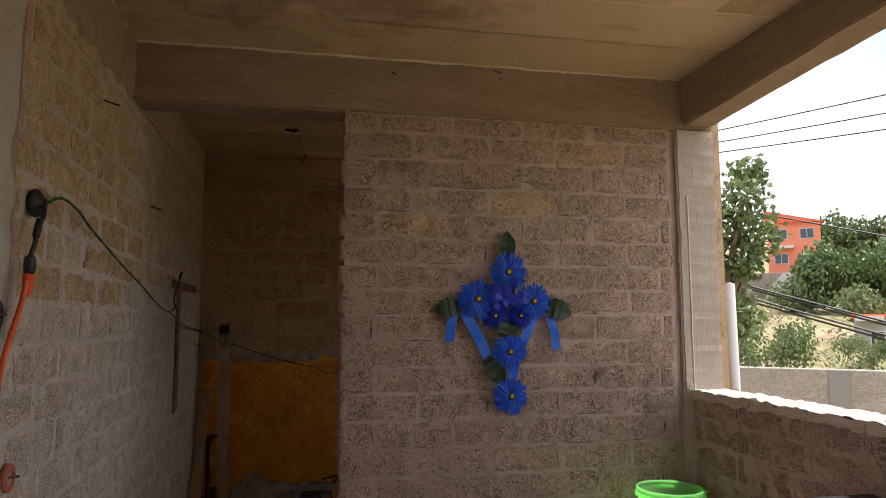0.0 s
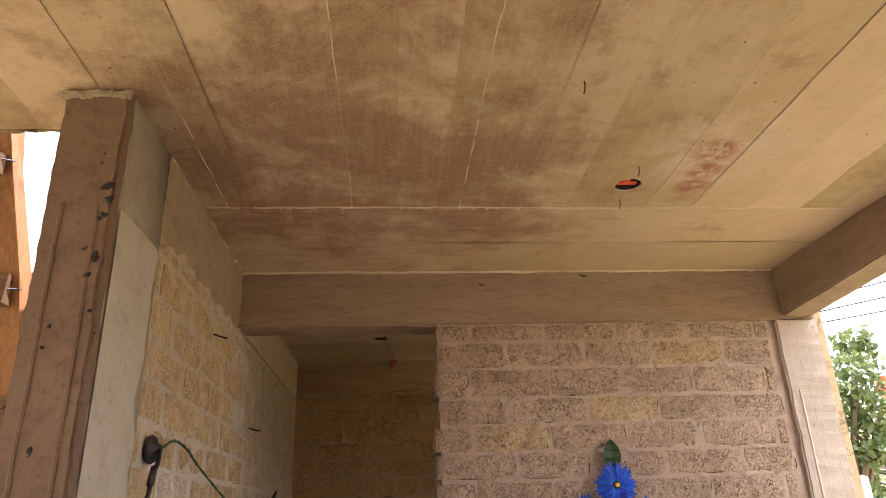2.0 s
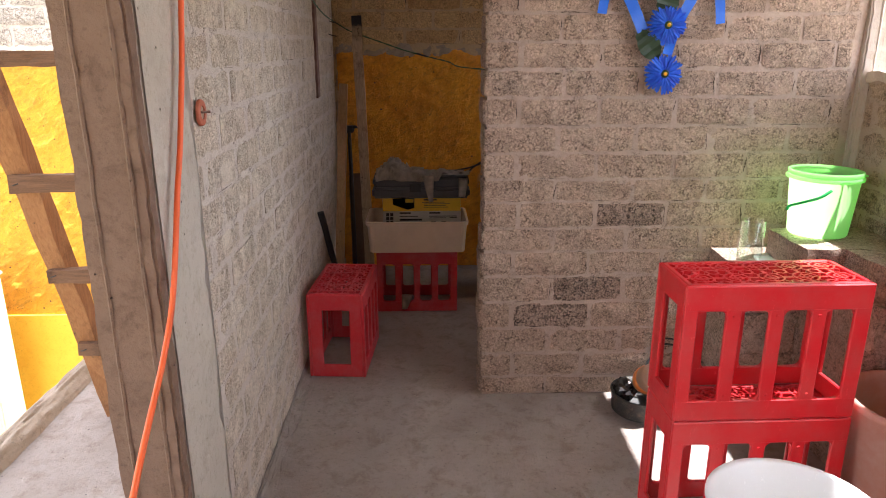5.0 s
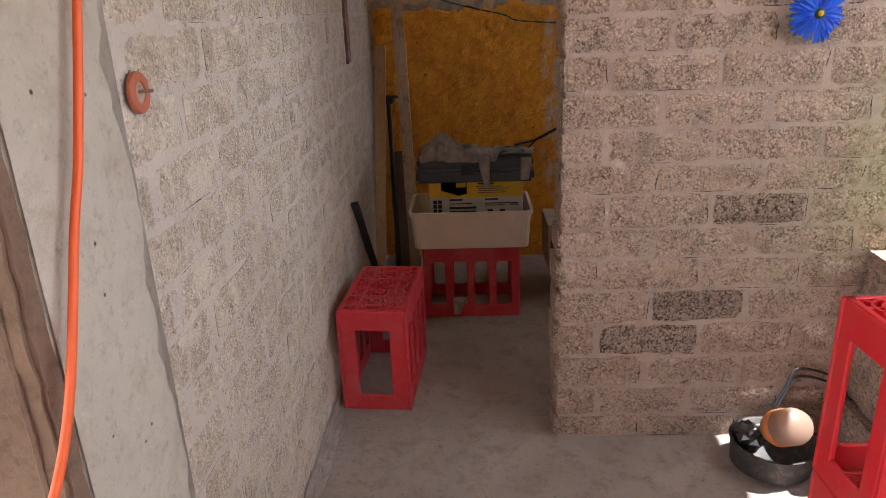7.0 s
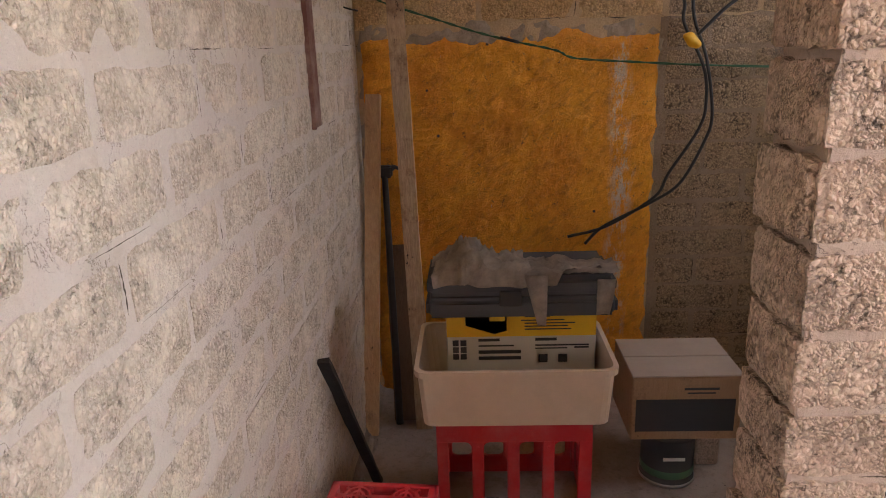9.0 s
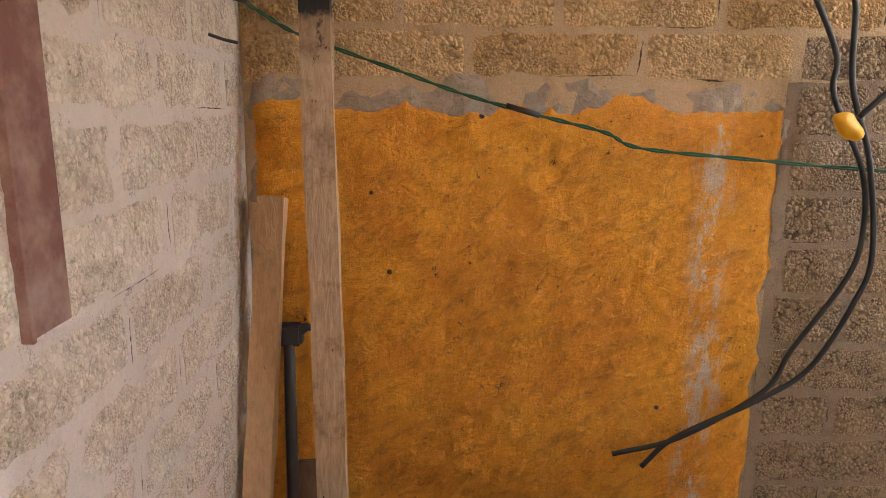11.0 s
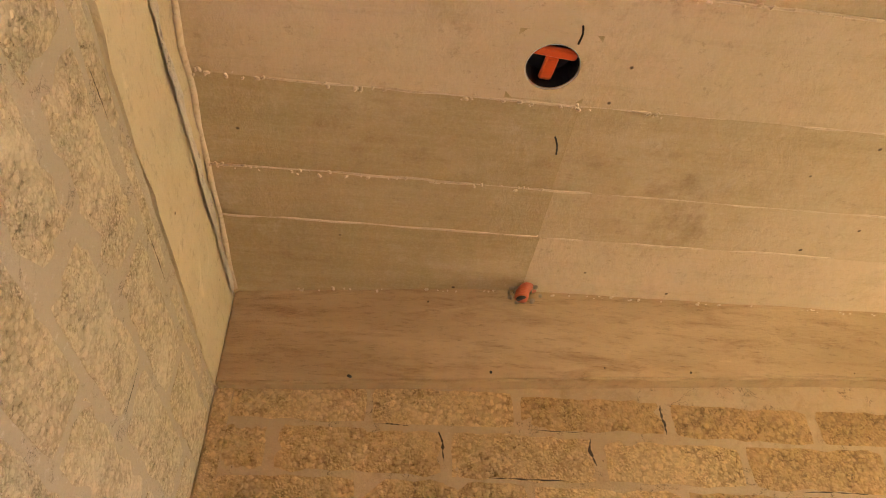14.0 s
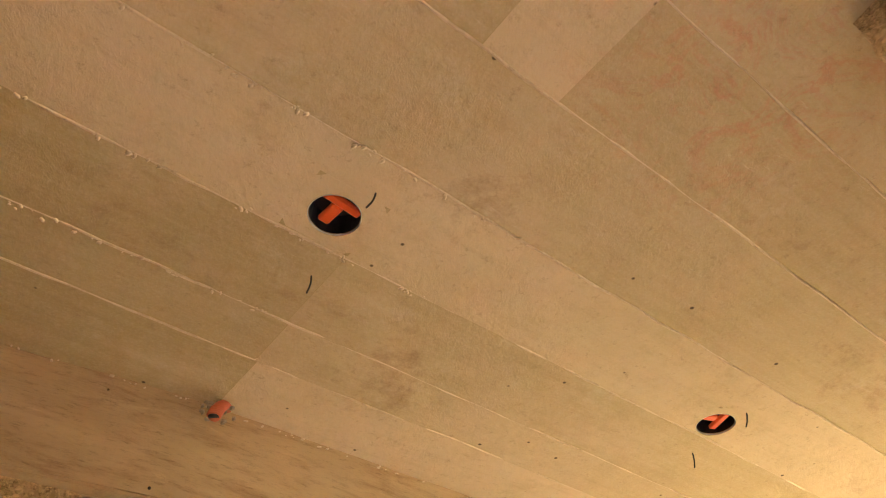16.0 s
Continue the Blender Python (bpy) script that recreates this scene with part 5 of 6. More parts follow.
stool = thing("stool", "small wooden stool under the white basin", "stool", "", (1.30, -1.33, 0.0))
part("seat", bm_box((-0.15, -0.13, 0.27), (0.15, 0.13, 0.297), 0.005), M_WOOD_GREY, stool)
for sx in (-1, 1):
    for sy in (-1, 1):
        part("leg", rough_bar((sx * 0.13, sy * 0.11, 0), (sx * 0.12, sy * 0.10, 0.268), 0.03, 0.03, sx + sy * 3), M_WOOD_GREY, stool)
black = thing("black_box", "black plastic box standing against the parapet", "box", "", (2.05, -1.06, -0.055))
part("body", bm_box((-0.085, -0.17, 0.057), (0.10, 0.17, 1.12), 0.012, None, 2), M_BLACK, black)
part("lid", bm_box((-0.09, -0.176, 1.121), (0.104, 0.176, 1.15), 0.008, None, 2), M_BLACK, black)

# ---------------------------------------------------------------- store room
tray = thing("tray", "cream plastic tray resting on a red crate", "tray")
x0, x1, y0, y1, z0, z1 = 0.237, 0.757, 0.872, 1.20, 0.345, 0.505
bm = bmesh.new()
def loop_at(inset, z):
    r = 0.03
    out = []
    for cx, cy, a0 in ((x1 - inset - r, y1 - inset - r, 0), (x0 + inset + r, y1 - inset - r, 90), (x0 + inset + r, y0 + inset + r, 180), (x1 - inset - r, y0 + inset + r, 270)):
        for q in range(4):
            a = radians(a0 + q * 30)
            out.append(bm.verts.new((cx + r * math.cos(a), cy + r * math.sin(a), z)))
    return out
loops = [loop_at(0.012, z0), loop_at(0.001, z1), loop_at(0.005, z1), loop_at(0.018, z0 + 0.008)]
for a, b in zip(loops, loops[1:]):
    for k in range(16):
        bm.faces.new((a[k], a[(k + 1) % 16], b[(k + 1) % 16], b[k]))
bm.faces.new(loops[0][::-1]), bm.faces.new(loops[-1])
part("body", bm, M_CREAM, tray)
bm = bmesh.new()
loops = [loop_at(a, b) for a, b in ((0.005, z1 - 0.012), (-0.005, z1 - 0.012), (-0.006, z1 + 0.006), (0.006, z1 + 0.006))]
for a, b in zip(loops, loops[1:] + loops[:1]):
    for k in range(16):
        bm.faces.new((a[k], a[(k + 1) % 16], b[(k + 1) % 16], b[k]))
part("rim", bm, M_CREAM, tray, "rolled cream rim")

carton = thing("printed_carton", "yellow and white printed carton standing in the tray", "box")
bx0, bx1, by, bz0, bz1 = 0.312, 0.732, 1.055, 0.355, 0.608
body = part("body", bm_box((bx0, by, bz0), (bx1, by + 0.12, bz1), 0.003), M_WHITE, carton)
part("yellow_band", bm_box((bx0 + 0.001, by - 0.0025, 0.527), (bx1 - 0.001, by + 0.0, bz1 - 0.002)), M_CARTON_Y, carton, "bright yellow printed band")
bm = bmesh.new()
v = [bm.verts.new((bx0 + a, by - 0.004, b)) for a, b in ((0.055, 0.595), (0.17, 0.60), (0.17, 0.545), (0.135, 0.535), (0.055, 0.562))]
bm.faces.new(v)
bmesh.ops.solidify(bm, geom=bm.faces[:], thickness=0.0015)
part("picture", bm, M_INK, carton, "dark picture of a boxy machine")
part("picture_panel", bm_box((bx0 + 0.122, by - 0.006, 0.575), (bx0 + 0.165, by - 0.0045, 0.594)), M_CARTON_Y, carton)
bm = bmesh.new()
for i in range(2):
    for j in range(3):
        bm_box((bx0 + 0.017 + i * 0.022, by - 0.002, 0.457 + j * 0.021), (bx0 + 0.034 + i * 0.022, by, 0.474 + j * 0.021), 0, bm)
part("icons", bm, M_INK, carton, "small dark printed icons")
bm = bmesh.new()
for a, b, z, h in ((0.09, 0.15, 0.512, 0.008), (0.25, 0.31, 0.512, 0.008), (0.09, 0.19, 0.496, 0.004), (0.25, 0.40, 0.496, 0.004), (0.25, 0.34, 0.487, 0.003), (0.09, 0.21, 0.474, 0.010), (0.09, 0.21, 0.455, 0.010), (0.26, 0.285, 0.445, 0.024), (0.315, 0.34, 0.445, 0.024), (0.36, 0.40, 0.488, 0.005)):
    bm_box((bx0 + a, by - 0.002, z), (bx0 + b, by, z + h), 0, bm)
part("print_line", bm, M_INK, carton, "unreadable dark print")
bm = bmesh.new()
for a, b, z, h in ((0.22, 0.29, 0.585, 0.008), (0.21, 0.33, 0.574, 0.003), (0.22, 0.36, 0.565, 0.003), (0.22, 0.34, 0.556, 0.003), (0.22, 0.35, 0.547, 0.003)):
    bm_box((bx0 + a, by - 0.0045, z), (bx0 + b, by - 0.0026, z + h), 0, bm)
part("print_line", bm, M_INK, carton, "unreadable dark print")

case = thing("tool_case", "dark grey plastic case lying on the printed carton", "case")
part("lower_shell", bm_box((0.262, 0.985, 0.609), (0.776, 1.24, 0.665), 0.014, None, 3), M_GREY, case)
part("upper_shell", bm_box((0.266, 0.99, 0.667), (0.772, 1.236, 0.722), 0.016, None, 3), M_GREY, case)
part("latch", bm_box((0.46, 0.978, 0.645), (0.52, 0.988, 0.69), 0.003), M_BLACK, case)

# a rag thrown over the case
def cloth(name, label, hx, hy, base, wave, seed):
    bm = bmesh.new()
    n, m = 44, 26
    rows = []
    for i in range(n + 1):
        row = []
        for j in range(m + 1):
            u, v = i / n, j / m
            x, y, z = base(u, v)
            q = Vector((x * 13 + seed, y * 13, 0))
            f = 0.9 - abs(noise.noise(q * 1.4)) * 2.6 + 0.55 * (0.6 - abs(noise.noise(q * 3.1 + Vector((x * 20, 0, 2)))) * 2.4)
            row.append(bm.verts.new((x + 0.02 * noise.noise(q * 1.7 + Vector((5, 0, 0))), y + 0.02 * noise.noise(q * 1.7 + Vector((0, 5, 0))), z + wave(u, v) * max(f, 0.0) * (0.25 if v < 0.05 else 1.0))))
        rows.append(row)
    for i in range(n):
        for j in range(m):
            bm.faces.new((rows[i][j], rows[i + 1][j], rows[i + 1][j + 1], rows[i][j + 1]))
    bmesh.ops.solidify(bm, geom=bm.faces[:], thickness=0.003)
    return bm


rag = thing("rag", "dirty crumpled cloth rag thrown over the case", "rag")
def rag_base(u, v):
    x = 0.285 + 0.25 * u + (0.25 * u * u * max(0, 1 - abs(v - 0.35) * 2.2))
    y = 0.968 + 0.21 * v
    heap = 0.045 * math.exp(-((u - 0.30) ** 2) / 0.04 - ((v - 0.5) ** 2) / 0.10)
    return x, y, 0.730 - (0.025 if v < 0.05 else 0.0) + heap
part("cloth", cloth("rag", "", 0, 0, rag_base, lambda u, v: 0.018 + 0.03 * math.exp(-((u - 0.32) ** 2) / 0.05 - ((v - 0.45) ** 2) / 0.12), 3), M_RAG, rag, "", True)
bm = bm_sheet(0.0, 0.06, 0.0, 0.14, 0.012, lambda u, v, h: Vector((0.525 + u * (1 - v * 4.5) + 0.25 * v, 0.970 + h - 0.012 * math.sin(v * 20), 0.735 - v)), 0.01, 20)
bmesh.ops.solidify(bm, geom=bm.faces[:], thickness=0.002)
part("hanging_corner", bm, M_RAG, rag, "", True)
bm = bm_sheet(0.0, 0.05, 0.0, 0.10, 0.012, lambda u, v, h: Vector((0.715 + u * (1 - v * 3), 0.972 + h, 0.72 - v)), 0.01, 25)
bmesh.ops.solidify(bm, geom=bm.faces[:], thickness=0.002)
part("hanging_corner", bm, M_RAG, rag, "", True)
bm = bm_sheet(0.0, 0.24, 0.0, 0.11, 0.012, lambda u, v, h: Vector((0.535 + u, 0.982 + v, 0.732 + abs(h) * 1.5)), 0.012, 18)
bmesh.ops.solidify(bm, geom=bm.faces[:], thickness=0.003)
part("flap", bm, M_RAG, rag, "", True)
scrap = bm_sheet(0.0, 0.06, 0.0, 0.085, 0.012, lambda u, v, h: Vector((0.41 + u * (0.5 + v * 6), 0.905 + h, 0.02 + v)), 0.014, 25)
bmesh.ops.solidify(scrap, geom=scrap.faces[:], thickness=0.002)
tagged(link("cloth_scrap", scrap, M_RAG, None, True), "dusty cloth scrap stuck in the crate slot", "rag")

can = thing("paint_can", "dark paint can with a printed label under a carton", "can", "", (0.985, 1.165, 0.0))
part("body", bm_lathe([(0.0, 0.002), (0.080, 0.002), (0.083, 0.006), (0.083, 0.012), (0.080, 0.014), (0.080, 0.15), (0.084, 0.154), (0.084, 0.162), (0.078, 0.163), (0.0, 0.16)], 30), M_INK, can, "", True)
part("label_band", bm_lathe([(0.0805, 0.028), (0.0812, 0.03), (0.0812, 0.05), (0.0805, 0.052)], 30), plain("green_label", (0.05, 0.13, 0.07), 0.4, 0.2), can, "dull green band", True)
part("rim", bm_lathe([(0.0835, 0.0), (0.0855, 0.003), (0.0855, 0.009), (0.0835, 0.011)], 30), plain("tin_rim", (0.4, 0.4, 0.4), 0.4, 0.2, 12, 0.7), can, "pale tin rim", True)
bm = bm_box((-0.035, -0.0822, 0.095), (0.03, -0.0795, 0.105))
part("print_line", bm, M_WHITE, can, "unreadable pale print")
box2 = thing("cardboard_box", "brown cardboard box with a dark panel resting on a can", "box", "", (0.85, 1.09, 0.165))
part("body", bm_box((0, 0, 0), (0.32, 0.26, 0.205), 0.004), M_CARTON, box2)
part("panel", bm_box((0.012, -0.002, 0.03), (0.30, 0.0, 0.135)), M_INK, box2, "dark printed panel")
part("flap", bm_box((0.0, 0.0, 0.207), (0.32, 0.128, 0.211), 0.001), M_CARTON_TOP, box2, "dusty grey top flap")
part("flap", bm_box((0.0, 0.132, 0.207), (0.32, 0.26, 0.212), 0.001), M_CARTON_TOP, box2, "dusty grey top flap")
bm = bm_box((0.15, -0.0015, 0.165), (0.25, 0.0, 0.172))
bm_box((0.16, -0.0015, 0.153), (0.24, 0.0, 0.157), 0, bm)
part("print_line", bm, M_INK, box2, "unreadable dark print")
shelf_block = bm_box((1.06, 1.20, 0), (1.16, 1.36, 0.163), 0.006)
tagged(link("loose_block", shelf_block, M_LOOSE), "loose block propping up a cardboard box", "block", "loose blocks in the store")


def plank(a, b, w, d, seed, material, label, up=(0, 1, 0), cuts=14, jag=0.004):
    return tagged(link("plank", rough_bar(a, b, w, d, seed, None, jag, cuts, up), material), label, "plank", "boards leaning in the corner")


batten = plank((0.205, 1.44, 0.0), (0.147, 1.705, 1.546), 0.056, 0.024, 1, M_BATTEN, "tall greyed timber batten leaning in the corner")
plank((0.018, 1.40, 0.0), (0.056, 1.705, 1.158), 0.052, 0.03, 2, M_WOOD, "shorter timber batten leaning in the corner")
pick = thing("sledge_hammer", "black long-handled hammer standing head up behind the battens", "hammer")
part("handle", bm_tube([(0.112, 1.47, 0.0), (0.098, 1.58, 0.45), (0.084, 1.672, 0.895)], 0.0135, 10, None, 4, 0.011), M_IRON_DARK, pick, "", True)
head = bm_box((0.058, 1.655, 0.872), (0.112, 1.69, 0.915), 0.006, None, 2)
bm_tube([(0.106, 1.672, 0.902), (0.122, 1.672, 0.908), (0.138, 1.672, 0.900)], 0.012, 8, head, 3, 0.004)
part("head", head, M_IRON_DARK, pick, "dark forged head")
plank((0.135, 1.50, 0.0), (0.115, 1.68, 0.62), 0.085, 0.02, 4, wood("dark_board", (0.10, 0.055, 0.03), (0.14, 0.08, 0.045)), "dark brown board leaning in the corner")
plank((0.075, 1.13, 0.0), (0.018, 0.80, 0.585), 0.03, 0.014, 5, M_IRON_DARK, "short dark iron strip leaning on the wall")

# junction disc with black cables, yellow clip
jd = thing("junction_disc", "black round insulator on the tan block wall", "insulator")
part("body", bm_lathe([(0.001, -0.024), (0.010, -0.023), (0.013, -0.014), (0.018, -0.012), (0.020, -0.017), (0.030, -0.016), (0.033, -0.008), (0.030, 0.0), (0.001, 0.0)], 22, None, (1.085, YB - 0.002, 1.752), "y"), M_IRON_DARK, jd, "", True)
part("screw", bm_lathe([(0.001, -0.029), (0.006, -0.028), (0.007, -0.023), (0.001, -0.022)], 12, None, (1.085, YB - 0.002, 1.752), "y"), M_IRON, jd, "", True)
cab = thing("hanging_cable", "pair of black cables drooping over the painted wall", "cable")
part("cable", bm_tube([(1.30, 1.70, 1.765), (1.18, 1.70, 1.772), (1.09, 1.695, 1.782), (1.03, 1.70, 1.75), (1.01, 1.70, 1.68), (1.03, 1.70, 1.575), (1.055, 1.69, 1.528), (1.105, 1.69, 1.43), (1.109, 1.69, 1.359), (1.181, 1.69, 1.223), (1.20, 1.69, 1.11), (1.183, 1.69, 1.011), (1.089, 1.69, 0.858), (1.041, 1.685, 0.772), (0.875, 1.68, 0.671), (0.736, 1.675, 0.636)], 0.0055, 8), M_BLACK, cab, "", True)
part("cable", bm_tube([(1.10, 1.695, 1.775), (1.045, 1.695, 1.765), (1.012, 1.69, 1.70), (1.04, 1.69, 1.60), (1.082, 1.69, 1.54), (1.122, 1.685, 1.529), (1.138, 1.685, 1.38), (1.19, 1.685, 1.24), (1.222, 1.685, 1.057), (1.20, 1.685, 0.96), (1.128, 1.685, 0.821), (1.03, 1.68, 0.755), (0.92, 1.68, 0.70), (0.85, 1.68, 0.66), (0.798, 1.675, 0.607)], 0.0055, 8), M_BLACK, cab, "", True)
clip = thing("cable_clip", "yellow plastic connector hanging on the black cables", "connector")
bm = bmesh.new()
bmesh.ops.create_icosphere(bm, subdivisions=3, radius=1, matrix=Matrix.Translation((1.135, 1.672, 1.303)) @ Matrix.Rotation(0.7, 4, "Y") @ Matrix.Diagonal((0.034, 0.014, 0.02, 1)))
for v in bm.verts:
    v.co += noise.noise_vector(v.co * 40) * 0.006
part("shell", bm, M_YELLOW, clip, "", True)
part("lead", bm_tube([(1.15, 1.672, 1.32), (1.19, 1.67, 1.36), (1.26, 1.68, 1.42), (1.40, 1.69, 1.50)], 0.006, 8), M_BLACK, clip, "black lead", True)


bm = bm_sheet(0.3, 1.69, 0.0, 0.026, 0.008, lambda u, v, h: Vector((0.0045 + h * 0.6, u, 2.425 + 0.075 * u + v * (0.8 + 0.5 * noise.noise(Vector((u * 9, 1, 0)))) + 0.008 * noise.noise(Vector((u * 6, 4, 0))))), 0.004, 30)
structure("trim_beam", bm, M_MORTAR_PALE, "pale streak of mortar along the side beam")


# nails and wire ends in walls and slab
def stub(name, a, b, r, material, label, group):
    return tagged(link(name, bm_tube([a, ((a[0] + b[0]) / 2 + 0.003, (a[1] + b[1]) / 2, (a[2] + b[2]) / 2 - 0.002), b], r, 6, None, 3), material, None, True), label, "nail", group)


for x, y, dx in ((0.565, 1.205, 0.003), (0.555, 1.0, -0.008), (1.477, 1.024, -0.004), (1.511, 1.19, 0.01), (1.30, -0.68, 0.0), (1.285, -0.90, 0.0), (1.02, -1.30, 0.0)):
    stub("wire_stub", (x, y, ZC + 0.01), (x + dx, y + 0.012, ZC - 0.028), 0.0015, M_IRON_DARK, "thin wire end sticking out of the slab", "wire ends in the slab")
for x, z in ((0.262, 2.405), (0.545, 2.43)):
    stub("nail", (x, YB, z), (x - 0.006, YB - 0.045, z - 0.02), 0.003, M_IRON_DARK, "rusty nail in the beam joint", "nails in the walls")
for y, z in ((1.55, 1.443), (1.62, 1.515), (0.35, 2.03), (-0.33, 2.25)):
    stub("nail", (0.0, y, z), (0.045, y + 0.01, z - 0.012), 0.0028, M_IRON_DARK, "bent rusty nail in the pale wall", "nails in the walls")
for x, z in ((1.345, 2.565), (0.93, 2.53)):
    stub("nail", (x, 0.0, z), (x + 0.02, -0.03, z - 0.02), 0.003, M_IRON_DARK, "rusty wire end in the beam", "nails in the walls")
# flat black blobs on the column, painting the shade of its open holes
for k, (x, z, w, h) in enumerate(((-0.008, 2.336, 0.011, 0.007), (-0.002, 2.303, 0.010, 0.009), (-0.008, 2.270, 0.009, 0.006), (-0.015, 2.262, 0.004, 0.005), (-0.010, 2.178, 0.010, 0.009), (-0.020, 2.138, 0.006, 0.006), (-0.035, 2.193, 0.003, 0.003), (-0.004, 2.064, 0.004, 0.004), (-0.075, 2.033, 0.004, 0.004), (-0.081, 1.992, 0.004, 0.005), (-0.07, 1.80, 0.008, 0.004))):
    hole = bmesh.new()
    bmesh.ops.create_icosphere(hole, subdivisions=2, radius=1, matrix=Matrix.Translation((x, YC - 0.001, z)) @ Matrix.Rotation(k * 1.7, 4, "Y") @ Matrix.Diagonal((w, 0.0035, h, 1)))
    for v in hole.verts:
        v.co += Vector((1, 0.3, 1)) * noise.noise(v.co * 95 + Vector((k, 0, 0))) * w * 0.8
    tagged(link("hole_shade_blob", hole, M_HOLE_SHADE), "flat black blob painted for the shade in a column hole", "blob", "filled holes in the column")


# electrical boxes in the slab
def light_box(x, y, turn):
    b = thing("ceiling_box", "orange electrical box sunk in the concrete slab", "electrical box", "ceiling boxes", (x, y, ZC), turn)
    part("shell", bm_lathe([(0.0385, 0.0045), (0.0385, 0.046), (0.0, 0.047)], 24), M_BLACK, b)
    part("rim", bm_lathe([(0.0395, 0.001), (0.0395, 0.004), (0.042, 0.004), (0.042, 0.001)], 28), M_WHITE_PL, b, "pale ring at the edge")
    part("bridge", bm_box((-0.034, 0.008, 0.012), (0.034, 0.024, 0.022), 0.003), M_BOX_ORANGE, b, "bright orange plastic bridge")
    part("tab", bm_box((-0.010, -0.034, 0.014), (0.010, 0.007, 0.024), 0.003), M_BOX_ORANGE, b, "bright orange plastic tab")


for (x, y), a in zip(LAMPS, (0, 186, 250)):
    light_box(x, y, a)

hose = thing("conduit_stub", "orange corrugated conduit stub poking out of the beam", "conduit")
part("pipe", bm_tube([(0.625, 1.64, 2.585), (0.612, 1.622, 2.572), (0.598, 1.606, 2.553), (0.590, 1.598, 2.528)], 0.0125, 12, None, 5), M_HOSE, hose, "", True)
for k in range(5):
    t = k / 5
    part("rib", bm_lathe([(0.0128, -0.002), (0.0145, 0.0), (0.0128, 0.002)], 14, None, (0.590 + 0.007 * t, 1.598 + 0.007 * t, 2.530 + 0.024 * t)), M_HOSE, hose, "", True)
# the tube's end is closed; a black disc paints the shade inside
part("mouth_shade", bm_lathe([(0.0, 0.0), (0.0105, 0.0), (0.0105, -0.001), (0.0, -0.001)], 14, None, (0.590, 1.598, 2.5275)), M_BLACK, hose, "black disc painted for the shade in the open end", True)
crumbs = bmesh.new()
for k in range(26):
    a, d = random.random() * math.tau, random.uniform(0.012, 0.035)
    bmesh.ops.create_icosphere(crumbs, subdivisions=1, radius=1, matrix=Matrix.Translation((0.602 + d * math.cos(a), 1.618 - 0.004 * random.random(), 2.55 + d * 0.8 * math.sin(a))) @ Matrix.Diagonal((0.003 + 0.004 * random.random(), 0.006, 0.003 + 0.003 * random.random(), 1)))
structure("trim_conduit", crumbs, M_GREYCEM, "dark crumbling cement round the conduit")

# ---------------------------------------------------------------- patio on the left: ladder and board
lad = thing("ladder", "rough timber ladder leaning up to the roof slab", "ladder")
def ladder_at(side, z):
    """A point on the left (0) or right (1) rail; the ladder tapers and leans towards the slab's edge."""
    return Vector(((-0.669 - 0.019 * z, -0.225 - 0.077 * z)[side], -0.10 - 0.32 * z, z))


for side, seed in ((0, 11), (1, 12)):
    part("rail", rough_bar(ladder_at(side, 0.0), ladder_at(side, 2.95), 0.074, 0.06, seed, None, 0.014, 22), M_LADDER, lad)
for z, tall in ((0.35, 0.045), (0.659, 0.045), (0.984, 0.055), (1.349, 0.038), (1.653, 0.036), (1.95, 0.075), (2.228, 0.076), (2.542, 0.052)):
    a, b = ladder_at(0, z), ladder_at(1, z)
    out = Vector((0, -0.052, 0.0))
    part("rung", rough_bar(a + out - Vector((0.02, 0, 0)), b + out + Vector((0.02, 0, 0.006 * math.sin(z * 9))), tall, 0.03, z * 7, None, 0.006, 7, (0, 1, 0)), M_RUNG, lad)
    for p in (a, b):
        part("binding", bm_tube([p + Vector((-0.04, -0.03, -0.012)), p + Vector((0, -0.070, 0)), p + Vector((0.04, -0.03, 0.014))], 0.002, 5), M_IRON_DARK, lad)
brd = tagged(link("board", rough_bar((-0.20, -0.45, 0.0), (-0.40, -0.70, 2.335), 0.096, 0.03, 21, None, 0.006, 16), M_WOOD_RED), "reddish timber board standing behind the ladder", "board")
stump = tagged(link("timber_offcut", rough_bar((-0.586, -0.935, 2.36), (-0.619, -0.765, 1.75), 0.078, 0.05, 25, None, 0.012, 8), wood("burnt_timber", (0.20, 0.10, 0.05), (0.30, 0.16, 0.08))), "dark timber offcut tied to the ladder rail", "timber")

# ---------------------------------------------------------------- outdoors
def ground_height(x, y):
    d = math.hypot(x, y)
    base = -1.25
    if d > 14:
        k = min(d, 190) - 14
        lean = max(0.0, min(1.0, (math.degrees(math.atan2(x, y)) + 25) / 45)) if y > -20 else 0.3
        base += lean * (0.035 * k + 0.00075 * k * k * (1 if d < 190 else 1)) * 0.85
        base += 0.5 * noise.noise(Vector((x * 0.05, y * 0.05, 0))) * min(1, (d - 14) / 20) * 2
    return base


bm = bmesh.new()
rad = [2.0 * 1.16 ** k for k in range(50)]
ring0 = None
seg = 96
centre = bm.verts.new((0, 0, -1.25))
for r in rad:
    ring = [bm.verts.new((r * math.sin(k * math.tau / seg), r * math.cos(k * math.tau / seg), ground_height(r * math.sin(k * math.tau / seg), r * math.cos(k * math.tau / seg)))) for k in range(seg)]
    for k in range(seg):
        j = (k + 1) % seg
        if ring0:
            bm.faces.new((ring0[k], ring0[j], ring[j], ring[k]))
        else:
            bm.faces.new((centre, ring[j], ring[k]))
    ring0 = ring
n = Nodes("dry_hillside")
gc = n.mix(n.ramp(n.noise(0.35, 6, 0.7), 0.4, 0.6), (0.30, 0.20, 0.10), (0.20, 0.19, 0.07))
